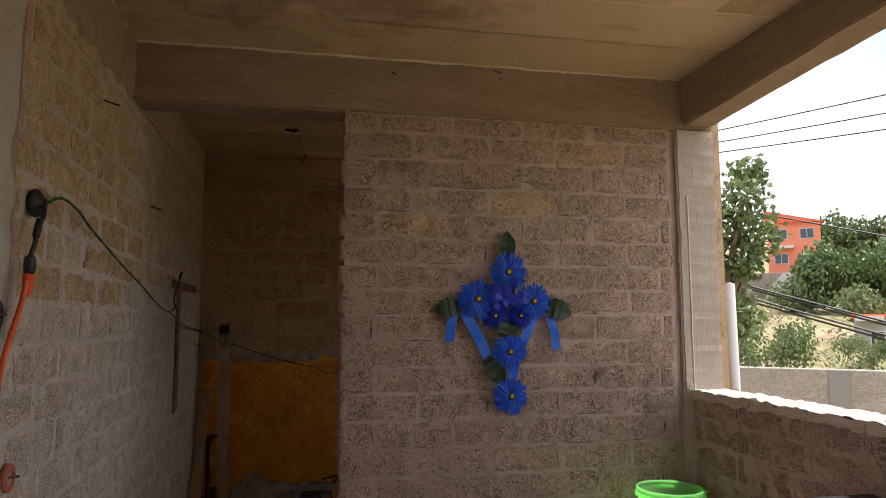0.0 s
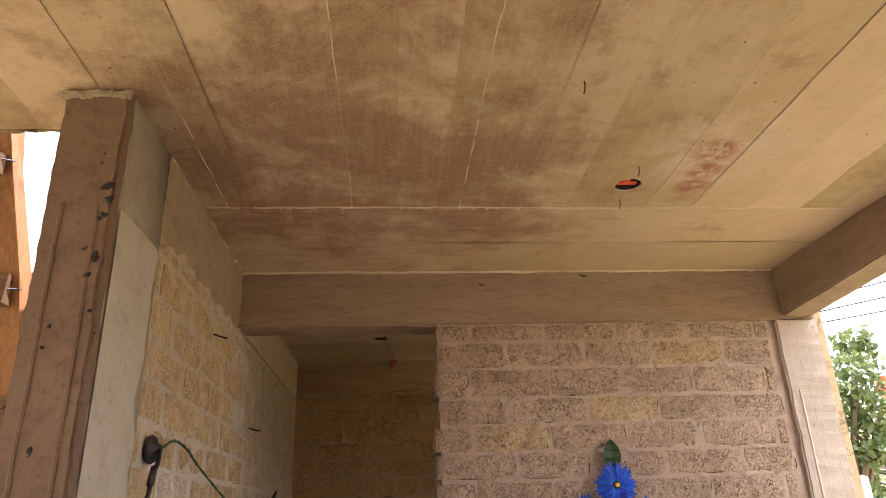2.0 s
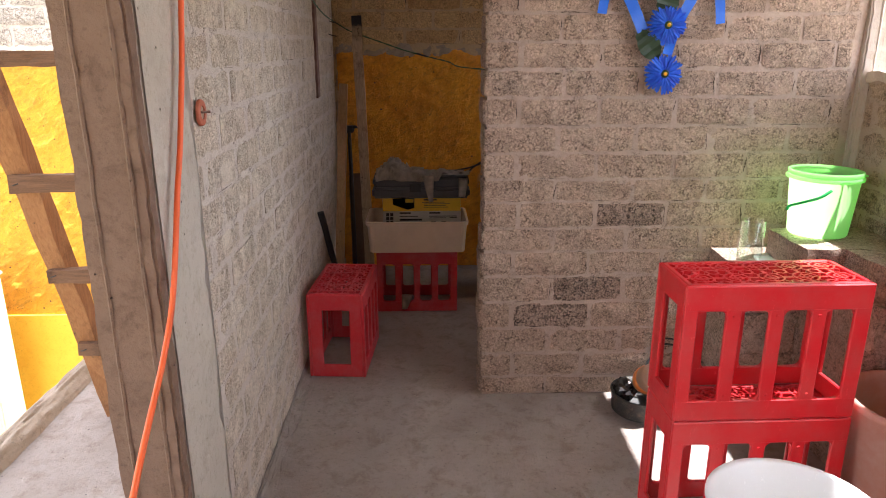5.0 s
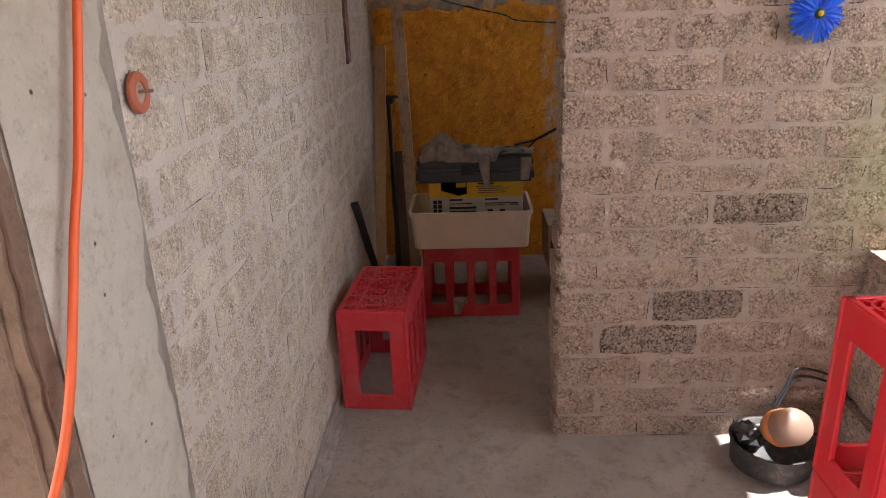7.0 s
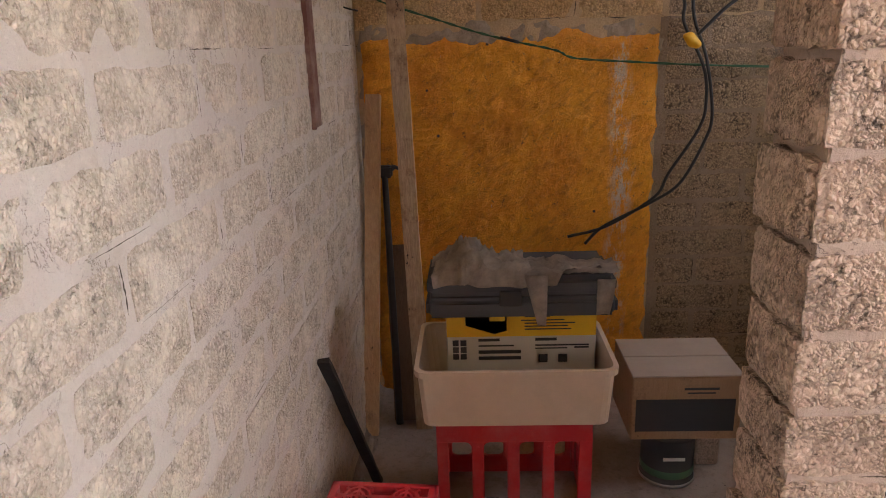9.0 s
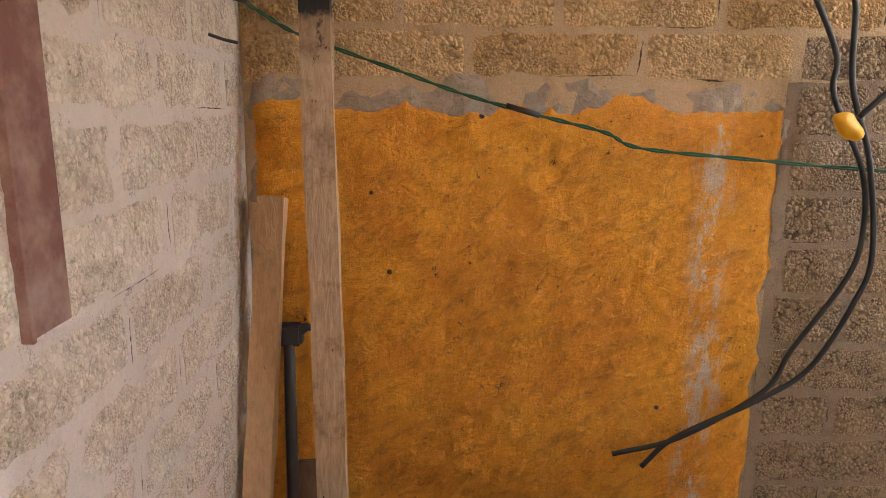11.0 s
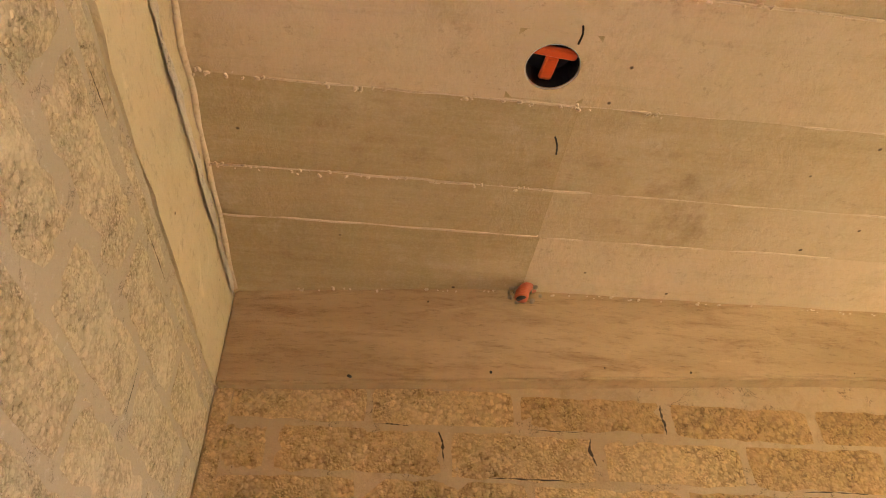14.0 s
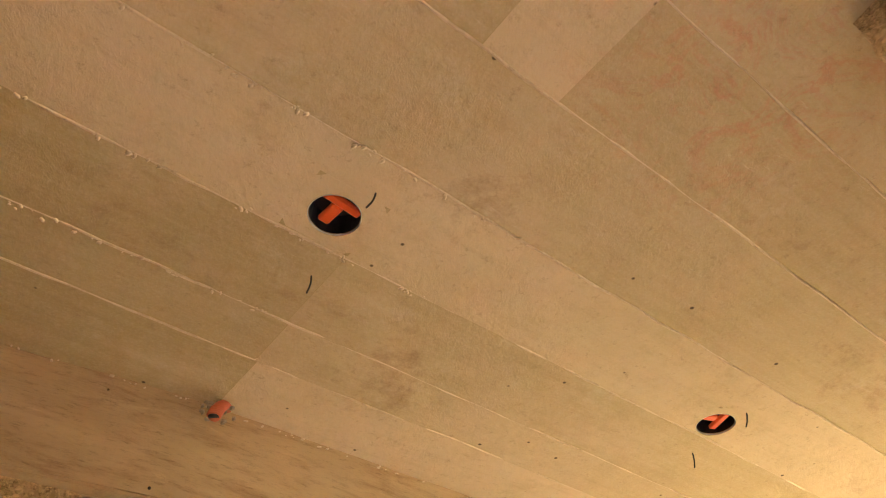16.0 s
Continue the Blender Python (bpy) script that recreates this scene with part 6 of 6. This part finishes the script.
gc = n.mix(n.ramp(n.noise(1.3, 6, 0.75), 0.5, 0.7), gc, (0.10, 0.13, 0.045))
gc = n.mix(n.ramp(n.noise(0.15, 4, 0.6), 0.55, 0.7), gc, (0.36, 0.26, 0.16))
structure("ground", bm, n.done(gc, 0.95, n.noise(3, 6), 0.1), "dry hillside with brown grass and scrub", True)

M_FOLIAGE = leafy("broad_leaves", (0.04, 0.075, 0.02), (0.20, 0.25, 0.09))
M_FOLIAGE_DARK = leafy("dark_leaves", (0.06, 0.10, 0.03), (0.14, 0.19, 0.06))
M_BARK = wood("bark", (0.16, 0.11, 0.07), (0.22, 0.16, 0.11))


def tree(at, h, crown, count, leaf_size, material, label, seed, lumps=9, droop=0.3):
    """A tapered trunk with limbs and a crown of separate leaves gathered in uneven clumps."""
    rnd = random.Random(seed)
    t = thing("tree", label, "tree", "", at)
    bm = bm_tube([(0, 0, 0), (0.04 * h, 0.02 * h, h * 0.3), (0.02 * h, -0.02 * h, h * 0.62), (0, 0, h * 0.8)], h * 0.03, 8, None, 4, h * 0.012)
    centres = []
    for k in range(lumps):
        a = rnd.random() * math.tau
        r, z = crown[0] * (0.25 + 0.6 * rnd.random()), h - crown[1] * (0.15 + 0.75 * rnd.random())
        c = Vector((r * math.cos(a), r * math.sin(a), z))
        centres.append((c, crown[0] * rnd.uniform(0.28, 0.5)))
        bm_tube([(0.02 * h, 0, h * 0.45), (c.x * 0.5, c.y * 0.5, (h * 0.45 + c.z) / 2 + 0.03 * h), tuple(c)], h * 0.012, 5, bm, 3, h * 0.003)
    part("trunk", bm, M_BARK, t)
    verts, faces = [], []
    for k in range(count):
        c, r = centres[k % lumps]
        d = Vector((rnd.gauss(0, 1), rnd.gauss(0, 1), rnd.gauss(0, 1))).normalized()
        p = c + d * r * rnd.random() ** 0.4
        ax = Vector((rnd.gauss(0, 1), rnd.gauss(0, 1), rnd.gauss(0, 1) - droop * 2)).normalized()
        s = ax.orthogonal().normalized()
        s = Matrix.Rotation(rnd.random() * math.tau, 3, ax) @ s
        ln, w = leaf_size * rnd.uniform(0.7, 1.3), leaf_size * rnd.uniform(0.25, 0.4)
        i = len(verts)
        up = ax.cross(s) * w * 0.25
        verts += [p, p + ax * ln * 0.5 + s * w + up, p + ax * ln, p + ax * ln * 0.5 - s * w + up]
        faces += [(i, i + 1, i + 2), (i, i + 2, i + 3)]
    me = bpy.data.meshes.new("crown")
    me.from_pydata([tuple(v) for v in verts], [], faces)
    me.materials.append(material)
    ob = new("crown", me)
    ob.parent = t
    return t


tree((4.36, 3.30, -1.25), 4.75, (0.58, 2.2), 4600, 0.08, M_FOLIAGE, "leafy garden tree standing close to the parapet", 1, 18)
def on_ground(x, y, dz=0.0):
    return (x, y, ground_height(x, y) + dz)


def far_tree(x, y, top, r, count, size, label, seed, material=M_FOLIAGE_DARK):
    g = ground_height(x, y)
    tree((x, y, g - 0.2), top - g + 0.2, (r, (top - g) * 0.8), count, size, material, label, seed, 14, 0.9)


far_tree(47.8, 49.0, 8.9, 4.4, 7000, 0.5, "large rounded green tree on the hillside", 2)
far_tree(43.5, 50.5, 5.2, 2.6, 2200, 0.4, "green tree below the large one on the slope", 3, M_FOLIAGE)
far_tree(72.5, 79.3, 18.0, 4.0, 2500, 0.6, "dark tree on the hill crest", 4)
far_tree(76.0, 78.0, 15.5, 4.0, 2500, 0.6, "dark tree beside others on the crest", 5)
far_tree(18.8, 21.3, 1.9, 1.4, 1800, 0.16, "green bush with pale flowers on the slope", 6, M_FOLIAGE)
far_tree(16.6, 20.3, 1.5, 1.0, 1200, 0.14, "low green bush behind the garden wall", 7, M_FOLIAGE)
far_tree(22.5, 21.0, 1.0, 1.1, 1200, 0.14, "low green bush by a hut on the slope", 8, M_FOLIAGE)
far_tree(34.0, 33.0, 3.6, 2.0, 1600, 0.3, "small green tree on the dry slope", 9, M_FOLIAGE)
far_tree(-5.2, 4.6, 4.3, 1.9, 3200, 0.16, "green tree rising behind the patio wall", 10, M_FOLIAGE)
far_tree(-2.6, 4.2, 4.0, 1.4, 2200, 0.15, "leafy tree top behind the patio wall", 11, M_FOLIAGE)


scrub_v, scrub_f = [], []
rnd = random.Random(77)
for k in range(420):
    az, d = radians(rnd.uniform(22, 56)), 15 + 75 * rnd.random() ** 1.3
    cx, cy = d * math.sin(az), d * math.cos(az)
    cz, size = ground_height(cx, cy), rnd.uniform(0.25, 0.8) * (0.6 + d / 70)
    for q in range(46):
        o = Vector((cx + rnd.gauss(0, 0.5) * size, cy + rnd.gauss(0, 0.5) * size, cz + abs(rnd.gauss(0, 0.4)) * size))
        ax = Vector((rnd.gauss(0, 1), rnd.gauss(0, 1), 0.6 + rnd.random())).normalized()
        sd = ax.orthogonal().normalized() * size * 0.09
        i = len(scrub_v)
        scrub_v += [tuple(o - sd), tuple(o + sd), tuple(o + ax * size * 0.42)]
        scrub_f.append((i, i + 1, i + 2))
scrub_me = bpy.data.meshes.new("scrub")
scrub_me.from_pydata(scrub_v, [], scrub_f)
scrub_me.materials.append(leafy("scrub_leaves", (0.07, 0.10, 0.03), (0.24, 0.20, 0.08)))
tagged(new("scrub", scrub_me), "green and straw-coloured scrub on the dry hillside", "scrub", "", "stuff")


def house(at, turn, w, d, floors, wall_m, label, roof="gable", roof_m=None, cols=2):
    h = 2.9
    t = thing("house", label, "house", "", at, turn)
    fz = floors * h
    part("wall", bm_box((-w / 2, 0, -3.0), (w / 2, d, fz)), wall_m, t)
    rm = roof_m or wall_m
    if roof == "gable":
        bm = bmesh.new()
        v = [bm.verts.new(p) for p in ((-w / 2 - 0.3, -0.4, fz), (w / 2 + 0.3, -0.4, fz), (w / 2 + 0.3, d, fz), (-w / 2 - 0.3, d, fz), (-w / 2 - 0.3, -0.4, fz + 1.6), (-w / 2 - 0.3, d, fz + 1.6))]
        for f in ((0, 1, 4), (3, 5, 2), (1, 2, 5, 4), (0, 4, 5, 3), (0, 3, 2, 1)):
            bm.faces.new([v[i] for i in f])
        part("roof", bm, rm, t, "sloping orange roof")
    else:
        part("roof", bm_box((-w / 2 - 0.15, -0.15, fz + 0.003), (w / 2 + 0.15, d + 0.15, fz + 0.25)), rm, t)
    for f in range(floors):
        for c in range(cols):
            x = -w / 2 + w * (c + 0.5) / cols
            z = f * h + 0.95
            win = part("window", bm_box((x - 0.75, -0.06, z), (x + 0.75, 0.02, z + 1.25)), M_WHITE, t, "white window frame")
            for q in (-0.36, 0.36):
                part("pane", bm_box((x + q - 0.32, -0.08, z + 0.08), (x + q + 0.32, -0.062, z + 1.17)), M_PANE, win)
    part("balcony", bm_box((-w / 2 + 0.1, -1.2, h - 0.15), (0.0, -0.003, h + 0.15)), M_WHITE, t, "white balcony slab")
    return t


M_PANE = plain("window_pane", (0.05, 0.06, 0.08), 0.15, 0.1)
M_SALMON = plain("salmon_wall", (0.75, 0.24, 0.14), 0.85, 0.1, 1.0)
M_ROOF = plain("orange_roof", (0.72, 0.14, 0.06), 0.8, 0.15, 2.0)
M_GREYWALL = plain("grey_block_wall", (0.42, 0.40, 0.38), 0.9, 0.2, 1.0)
house((56.6, 67.6, 7.3), -39, 5.6, 6, 2, M_SALMON, "two-storey salmon pink house with an orange roof on the hill", "gable", M_ROOF)
house((78.5, 72.0, 11.0), -45, 8.0, 6, 1, M_GREYWALL, "unfinished grey block house on the hill crest", "flat", M_GREYWALL, 3)
house((70.0, 84.0, 12.0), -40, 6.0, 5, 1, M_GREYWALL, "small grey house near the hill crest", "flat")
house((33.0, 31.0, -1.2), -45, 3.0, 3, 1, M_GREYWALL, "low hut with a red tin roof on the slope", "flat", M_ROOF, 1)
stair = thing("stairway", "pale concrete stairway climbing to the salmon house", "stairs", "", (50.5, 64.0, 4.6), -39)
for k in range(10):
    part("step", bm_box((-0.7 + 0.2 * k, 0.3 * k, 0.26 * k - 1.5), (0.7 + 0.2 * k, 0.3 * k + 0.4, 0.26 * k)), M_GREYWALL, stair)
rw = thing("retaining_wall", "stone retaining wall under the salmon house", "wall", "", (55.5, 65.4, 4.0), -39)
part("wall", bm_box((-6, 0, -4), (6, 0.8, 3.1), 0.05), plain("stone_wall", (0.30, 0.25, 0.21), 0.95, 0.5, 2.5), rw)

M_GREYPIER = plain("grey_pier", (0.30, 0.27, 0.25), 0.9, 0.2, 1.0)
gw = thing("garden_wall", "grey block garden wall beyond the parapet", "wall", "", (7.45, 5.95, -1.3), -39.0)
part("wall", bm_box((-7, 0, 0), (7, 0.15, 2.2), 0.01), M_BLOCK_OUT, gw)
for k in range(6):
    part("pier", bm_box((-6 + 2.1 * k, -0.025, 0), (-5.75 + 2.1 * k, -0.003, 2.2), 0.01), M_GREYPIER, gw)
for k in range(20):
    part("joint_course", bm_box((-7, -0.004, 0.1 + 0.105 * k), (7, -0.001, 0.112 + 0.105 * k)), M_MORTAR, gw)

pole = thing("utility_pole", "pale concrete post just outside the porch", "post", "", (3.27, 1.36, -1.25))
part("shaft", bm_lathe([(0.0, 0.0), (0.06, 0.0), (0.03, 3.05), (0.0, 3.06)], 14), M_GREYWALL, pole, "", True)


def overhead(a, b, sag, r, label):
    a, b = Vector(a), Vector(b)
    pts = [tuple(a + (b - a) * k / 8 - Vector((0, 0, sag * math.sin(math.pi * k / 8)))) for k in range(9)]
    return tagged(link("overhead_wire", bm_tube(pts, r, 5, None, 3), M_BLACK, None, True), label, "wire", "overhead wires")


A, B = Vector((5.57, 4.65, 3.75)), Vector((6.79, 3.6, 3.84))
step = (B - A)
for dz, s in ((0.10, 0.0), (0.02, 0.0), (-0.05, 0.0)):
    overhead(A - step * 2 + Vector((0, 0, dz * 0.5)), A + step * 6 + Vector((0, 0, dz * 6 + 0.1)), 0.12, 0.008, "dark overhead service wire")
A, B = Vector((5.6, 4.94, 2.06)), Vector((6.9, 3.92, 1.56))
for dz in (0.03, 0.0, -0.10, -0.14):
    overhead(A - (B - A) * 0.6 + Vector((0, 0, dz)), A + (B - A) * 4 + Vector((0, 0, dz * 1.5)), 0.05, 0.012, "black bundled overhead cable")
A, B = Vector((5.95, 4.6, 2.86)), Vector((6.9, 3.84, 2.54))
overhead(A - (B - A) * 1.2, A + (B - A) * 5, 0.05, 0.009, "single black overhead cable")

# ---------------------------------------------------------------- blocks, one object each
random.seed(7)


def block_meshes(count, nu, nv, jag, depth):
    """Unit blocks (1 by 1 in u and v) with chipped outlines and an uneven face."""
    out = []
    for s in range(count):
        bm = bmesh.new()
        rows, back = [], {}
        for i in range(nu + 1):
            row = []
            for j in range(nv + 1):
                u, v = i / nu, j / nv
                edge = i in (0, nu) or j in (0, nv)
                q = Vector((u * 5 + s * 7.7, v * 3, s))
                ju, jv = jag[0] * noise.noise(q * 1.9), jag[1] * noise.noise(q * 1.9 + Vector((0, 0, 9)))
                if i in (0, nu) and j in (0, nv):
                    ju += (0.008 if i == 0 else -0.008)
                    jv += (0.03 if j == 0 else -0.03)
                row.append(bm.verts.new((u + ju, (0.0022 if edge else 0.0) + 0.0022 * noise.noise(q * 2.7), v + jv)))
            rows.append(row)
        for i in range(nu):
            for j in range(nv):
                bm.faces.new((rows[i][j], rows[i + 1][j], rows[i + 1][j + 1], rows[i][j + 1]))
        rim = [rows[i][0] for i in range(nu + 1)] + [rows[nu][j] for j in range(1, nv + 1)] + [rows[i][nv] for i in range(nu - 1, -1, -1)] + [rows[0][j] for j in range(nv - 1, 0, -1)]
        front = [bm.verts.new(v.co) for v in rim]
        deep = [bm.verts.new((v.co.x * 0.99 + 0.005, depth, v.co.z * 0.97 + 0.015)) for v in rim]
        for k in range(len(rim)):
            j = (k + 1) % len(rim)
            bm.faces.new((front[k], deep[k], deep[j], front[j]))
        me = bpy.data.meshes.new("block")
        bmesh.ops.recalc_face_normals(bm, faces=bm.faces)
        bm.to_mesh(me)
        bm.free()
        for p in me.polygons:
            p.use_smooth = abs(p.normal.y) > 0.5
        out.append(me)
    return out


SHAPES = block_meshes(12, 10, 5, (0.014, 0.09), 0.02)
FILLED = {}


def meshes_for(material):
    if material not in FILLED:
        FILLED[material] = []
        for me in SHAPES:
            c = me.copy()
            c.materials.append(material)
            FILLED[material].append(c)
    return FILLED[material]


def crevice_shade(bm, m, length, r):
    """A short, ragged dark sliver beside a block: painted shade of an open joint."""
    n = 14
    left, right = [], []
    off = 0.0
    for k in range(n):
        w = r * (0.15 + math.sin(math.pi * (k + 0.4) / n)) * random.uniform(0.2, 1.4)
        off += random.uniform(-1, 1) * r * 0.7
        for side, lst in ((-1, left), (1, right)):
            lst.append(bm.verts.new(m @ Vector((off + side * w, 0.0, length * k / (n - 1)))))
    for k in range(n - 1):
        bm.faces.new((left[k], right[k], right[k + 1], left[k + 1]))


def lay_blocks(parent, beds, u0, u1, pitch, joint, frame_of, pick, proud=0.0025, skip=None, first=(0.0, 0.5), sliver_share=0.45, sliver_width=1.0):
    """Rows of blocks in running bond; first gives where a joint falls in even and odd rows; frame_of(u, z) the matrix of a block's corner."""
    slivers = bmesh.new()
    for r, (z0, z1) in enumerate(zip(beds, beds[1:])):
        start = first[r % 2]
        start -= math.ceil((start - u0) / pitch) * pitch
        ends = [start + k * pitch + random.uniform(-0.012, 0.012) for k in range(int((u1 - start) / pitch) + 2)]
        for left, right in zip(ends, ends[1:]):
            gap = joint * random.uniform(0.3, 0.75)
            a, b = max(left + gap, u0), min(right - gap, u1)
            if b - a < 0.03 or (skip and skip((a + b) / 2, (z0 + z1) / 2)):
                continue
            m = random.choice(meshes_for(pick((a + b) / 2, (z0 + z1) / 2)))
            ob = new("block", m)
            ob.parent = parent
            j = joint * random.uniform(0.25, 0.5)
            h = z1 - z0 - 2 * j
            tilt = Matrix.Rotation(random.uniform(-0.012, 0.012), 4, "Y")
            ob.matrix_world = frame_of(a, z0 + j) @ Matrix.Translation((0, -proud * random.uniform(0.1, 1.2), 0)) @ tilt @ Matrix.Diagonal((b - a, 1, h, 1))
            # upright and lying dark slivers, painted shade along the block's edges
            if random.random() < sliver_share and b - a > 0.1:
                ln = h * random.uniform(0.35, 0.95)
                crevice_shade(slivers, frame_of(b + 0.002, z0 + j + random.uniform(0, h - ln)) @ Matrix.Translation((0, -0.003, 0)) @ Matrix.Rotation(random.uniform(-0.08, 0.08), 4, "Y"), ln, random.uniform(0.0012, 0.003) * sliver_width)
            if random.random() < sliver_share * 0.9 and b - a > 0.12:
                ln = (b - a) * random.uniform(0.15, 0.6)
                crevice_shade(slivers, frame_of(a + random.uniform(0, b - a - ln), z0 + j * random.uniform(0.4, 1.0)) @ Matrix.Translation((0, -0.003, 0)) @ Matrix.Rotation(math.pi / 2, 4, "Y"), ln, random.uniform(0.0007, 0.0016) * sliver_width)
    if slivers.verts:
        tagged(part("joint_shade_slivers", slivers, M_JOINT_SHADE, parent), "", "", "", "stuff")
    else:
        slivers.free()


def some(chance, a, b):
    return a if random.random() < chance else b


# front wall, facing the porch
OCHRE_BLOCKS = ((1.43, 2.026), (1.72, 2.237), (0.95, 1.92), (1.75, 2.13))
DARK_BLOCKS = ((1.31, 0.76), (1.18, 0.457), (1.01, 0.347))


def front_pick(u, z):
    if any(abs(u - a) < 0.12 and abs(z - b) < 0.04 for a, b in DARK_BLOCKS):
        return M_BLOCK_DARK
    if any(abs(u - a) < 0.12 and abs(z - b) < 0.04 for a, b in OCHRE_BLOCKS):
        return M_BLOCK_OCHRE
    return M_BLOCK


lay_blocks(wall_front, BEDS, XD, 2.085, 0.288, 0.017, lambda u, z: Matrix.Translation((u, 0, z)), front_pick, 0.003, None, (1.03, 0.885), 0.5, 1.0)
# the jamb's cut ends
for z0, z1 in zip(BEDS, BEDS[1:]):
    ob = new("block", random.choice(meshes_for(M_BLOCK)))
    ob.parent = wall_front
    ob.matrix_world = Matrix.Translation((XD, 0.138, z0 + 0.006)) @ Matrix.Rotation(-math.pi / 2, 4, "Z") @ Matrix.Translation((0, random.uniform(-0.016, 0.002), 0)) @ Matrix.Rotation(random.uniform(-0.02, 0.02), 4, "Z") @ Matrix.Diagonal((0.13, 1, z1 - z0 - 0.012, 1))
# left wall, facing +x
def left_pick(u, z):
    if u < 0.25:
        return some(0.88, M_BLOCK_YELLOW, M_BLOCK_PALE) if z > 1.62 else M_BLOCK_PALE
    return M_BLOCK_SAND if z > 1.7 else M_BLOCK_PALE


lay_blocks(wall_left, [b + 0.02 for b in BEDS[:-1]] + [ZB], -0.93, YB - 0.005, 0.295, 0.022, lambda u, z: Matrix.Translation((0, u, z)) @ Matrix.Rotation(math.pi / 2, 4, "Z"), left_pick, 0.002, None, (0.0, 0.15), 0.3, 0.55)
# back wall in the room, above and beside the dado
BACK = [1.382, 1.476, 1.58, 1.69, 1.786, 1.894, 1.998, 2.1, 2.205, 2.305, 2.39]
# browner blocks become more frequent towards the right
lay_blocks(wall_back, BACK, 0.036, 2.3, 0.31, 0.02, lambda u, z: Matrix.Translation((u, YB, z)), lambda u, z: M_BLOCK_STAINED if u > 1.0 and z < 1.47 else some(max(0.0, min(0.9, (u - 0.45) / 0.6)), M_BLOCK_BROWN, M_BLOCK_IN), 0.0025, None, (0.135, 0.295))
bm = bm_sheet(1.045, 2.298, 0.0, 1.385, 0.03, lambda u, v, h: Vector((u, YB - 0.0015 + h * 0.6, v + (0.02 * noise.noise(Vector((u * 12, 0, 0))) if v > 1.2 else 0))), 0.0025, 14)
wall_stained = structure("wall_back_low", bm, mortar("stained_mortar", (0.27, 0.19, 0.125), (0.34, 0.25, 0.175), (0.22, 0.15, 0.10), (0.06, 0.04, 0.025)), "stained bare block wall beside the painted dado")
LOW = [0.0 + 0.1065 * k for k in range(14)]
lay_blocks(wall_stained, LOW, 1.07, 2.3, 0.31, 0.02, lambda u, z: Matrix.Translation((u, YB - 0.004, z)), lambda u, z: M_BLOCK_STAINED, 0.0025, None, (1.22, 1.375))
# patio wall above the dado
lay_blocks(wall_patio, [1.375 + 0.112 * k for k in range(13)], -3.6, -0.2, 0.31, 0.02, lambda u, z: Matrix.Translation((u, YB, z)), lambda u, z: M_BLOCK_OUT, 0.003)
# parapet, facing the porch
lay_blocks(parapet, [0.0] + [0.085 + 0.1 * k for k in range(12)] + [1.262], -2.6, -0.02, 0.288, 0.018, lambda u, z: Matrix.Translation((XR, u + 0.0, z)) @ Matrix.Rotation(math.pi / 2, 4, "Z") @ Matrix.Scale(-1, 4, (0, 1, 0)), lambda u, z: some(0.7, M_BLOCK, M_LOOSE), 0.003)
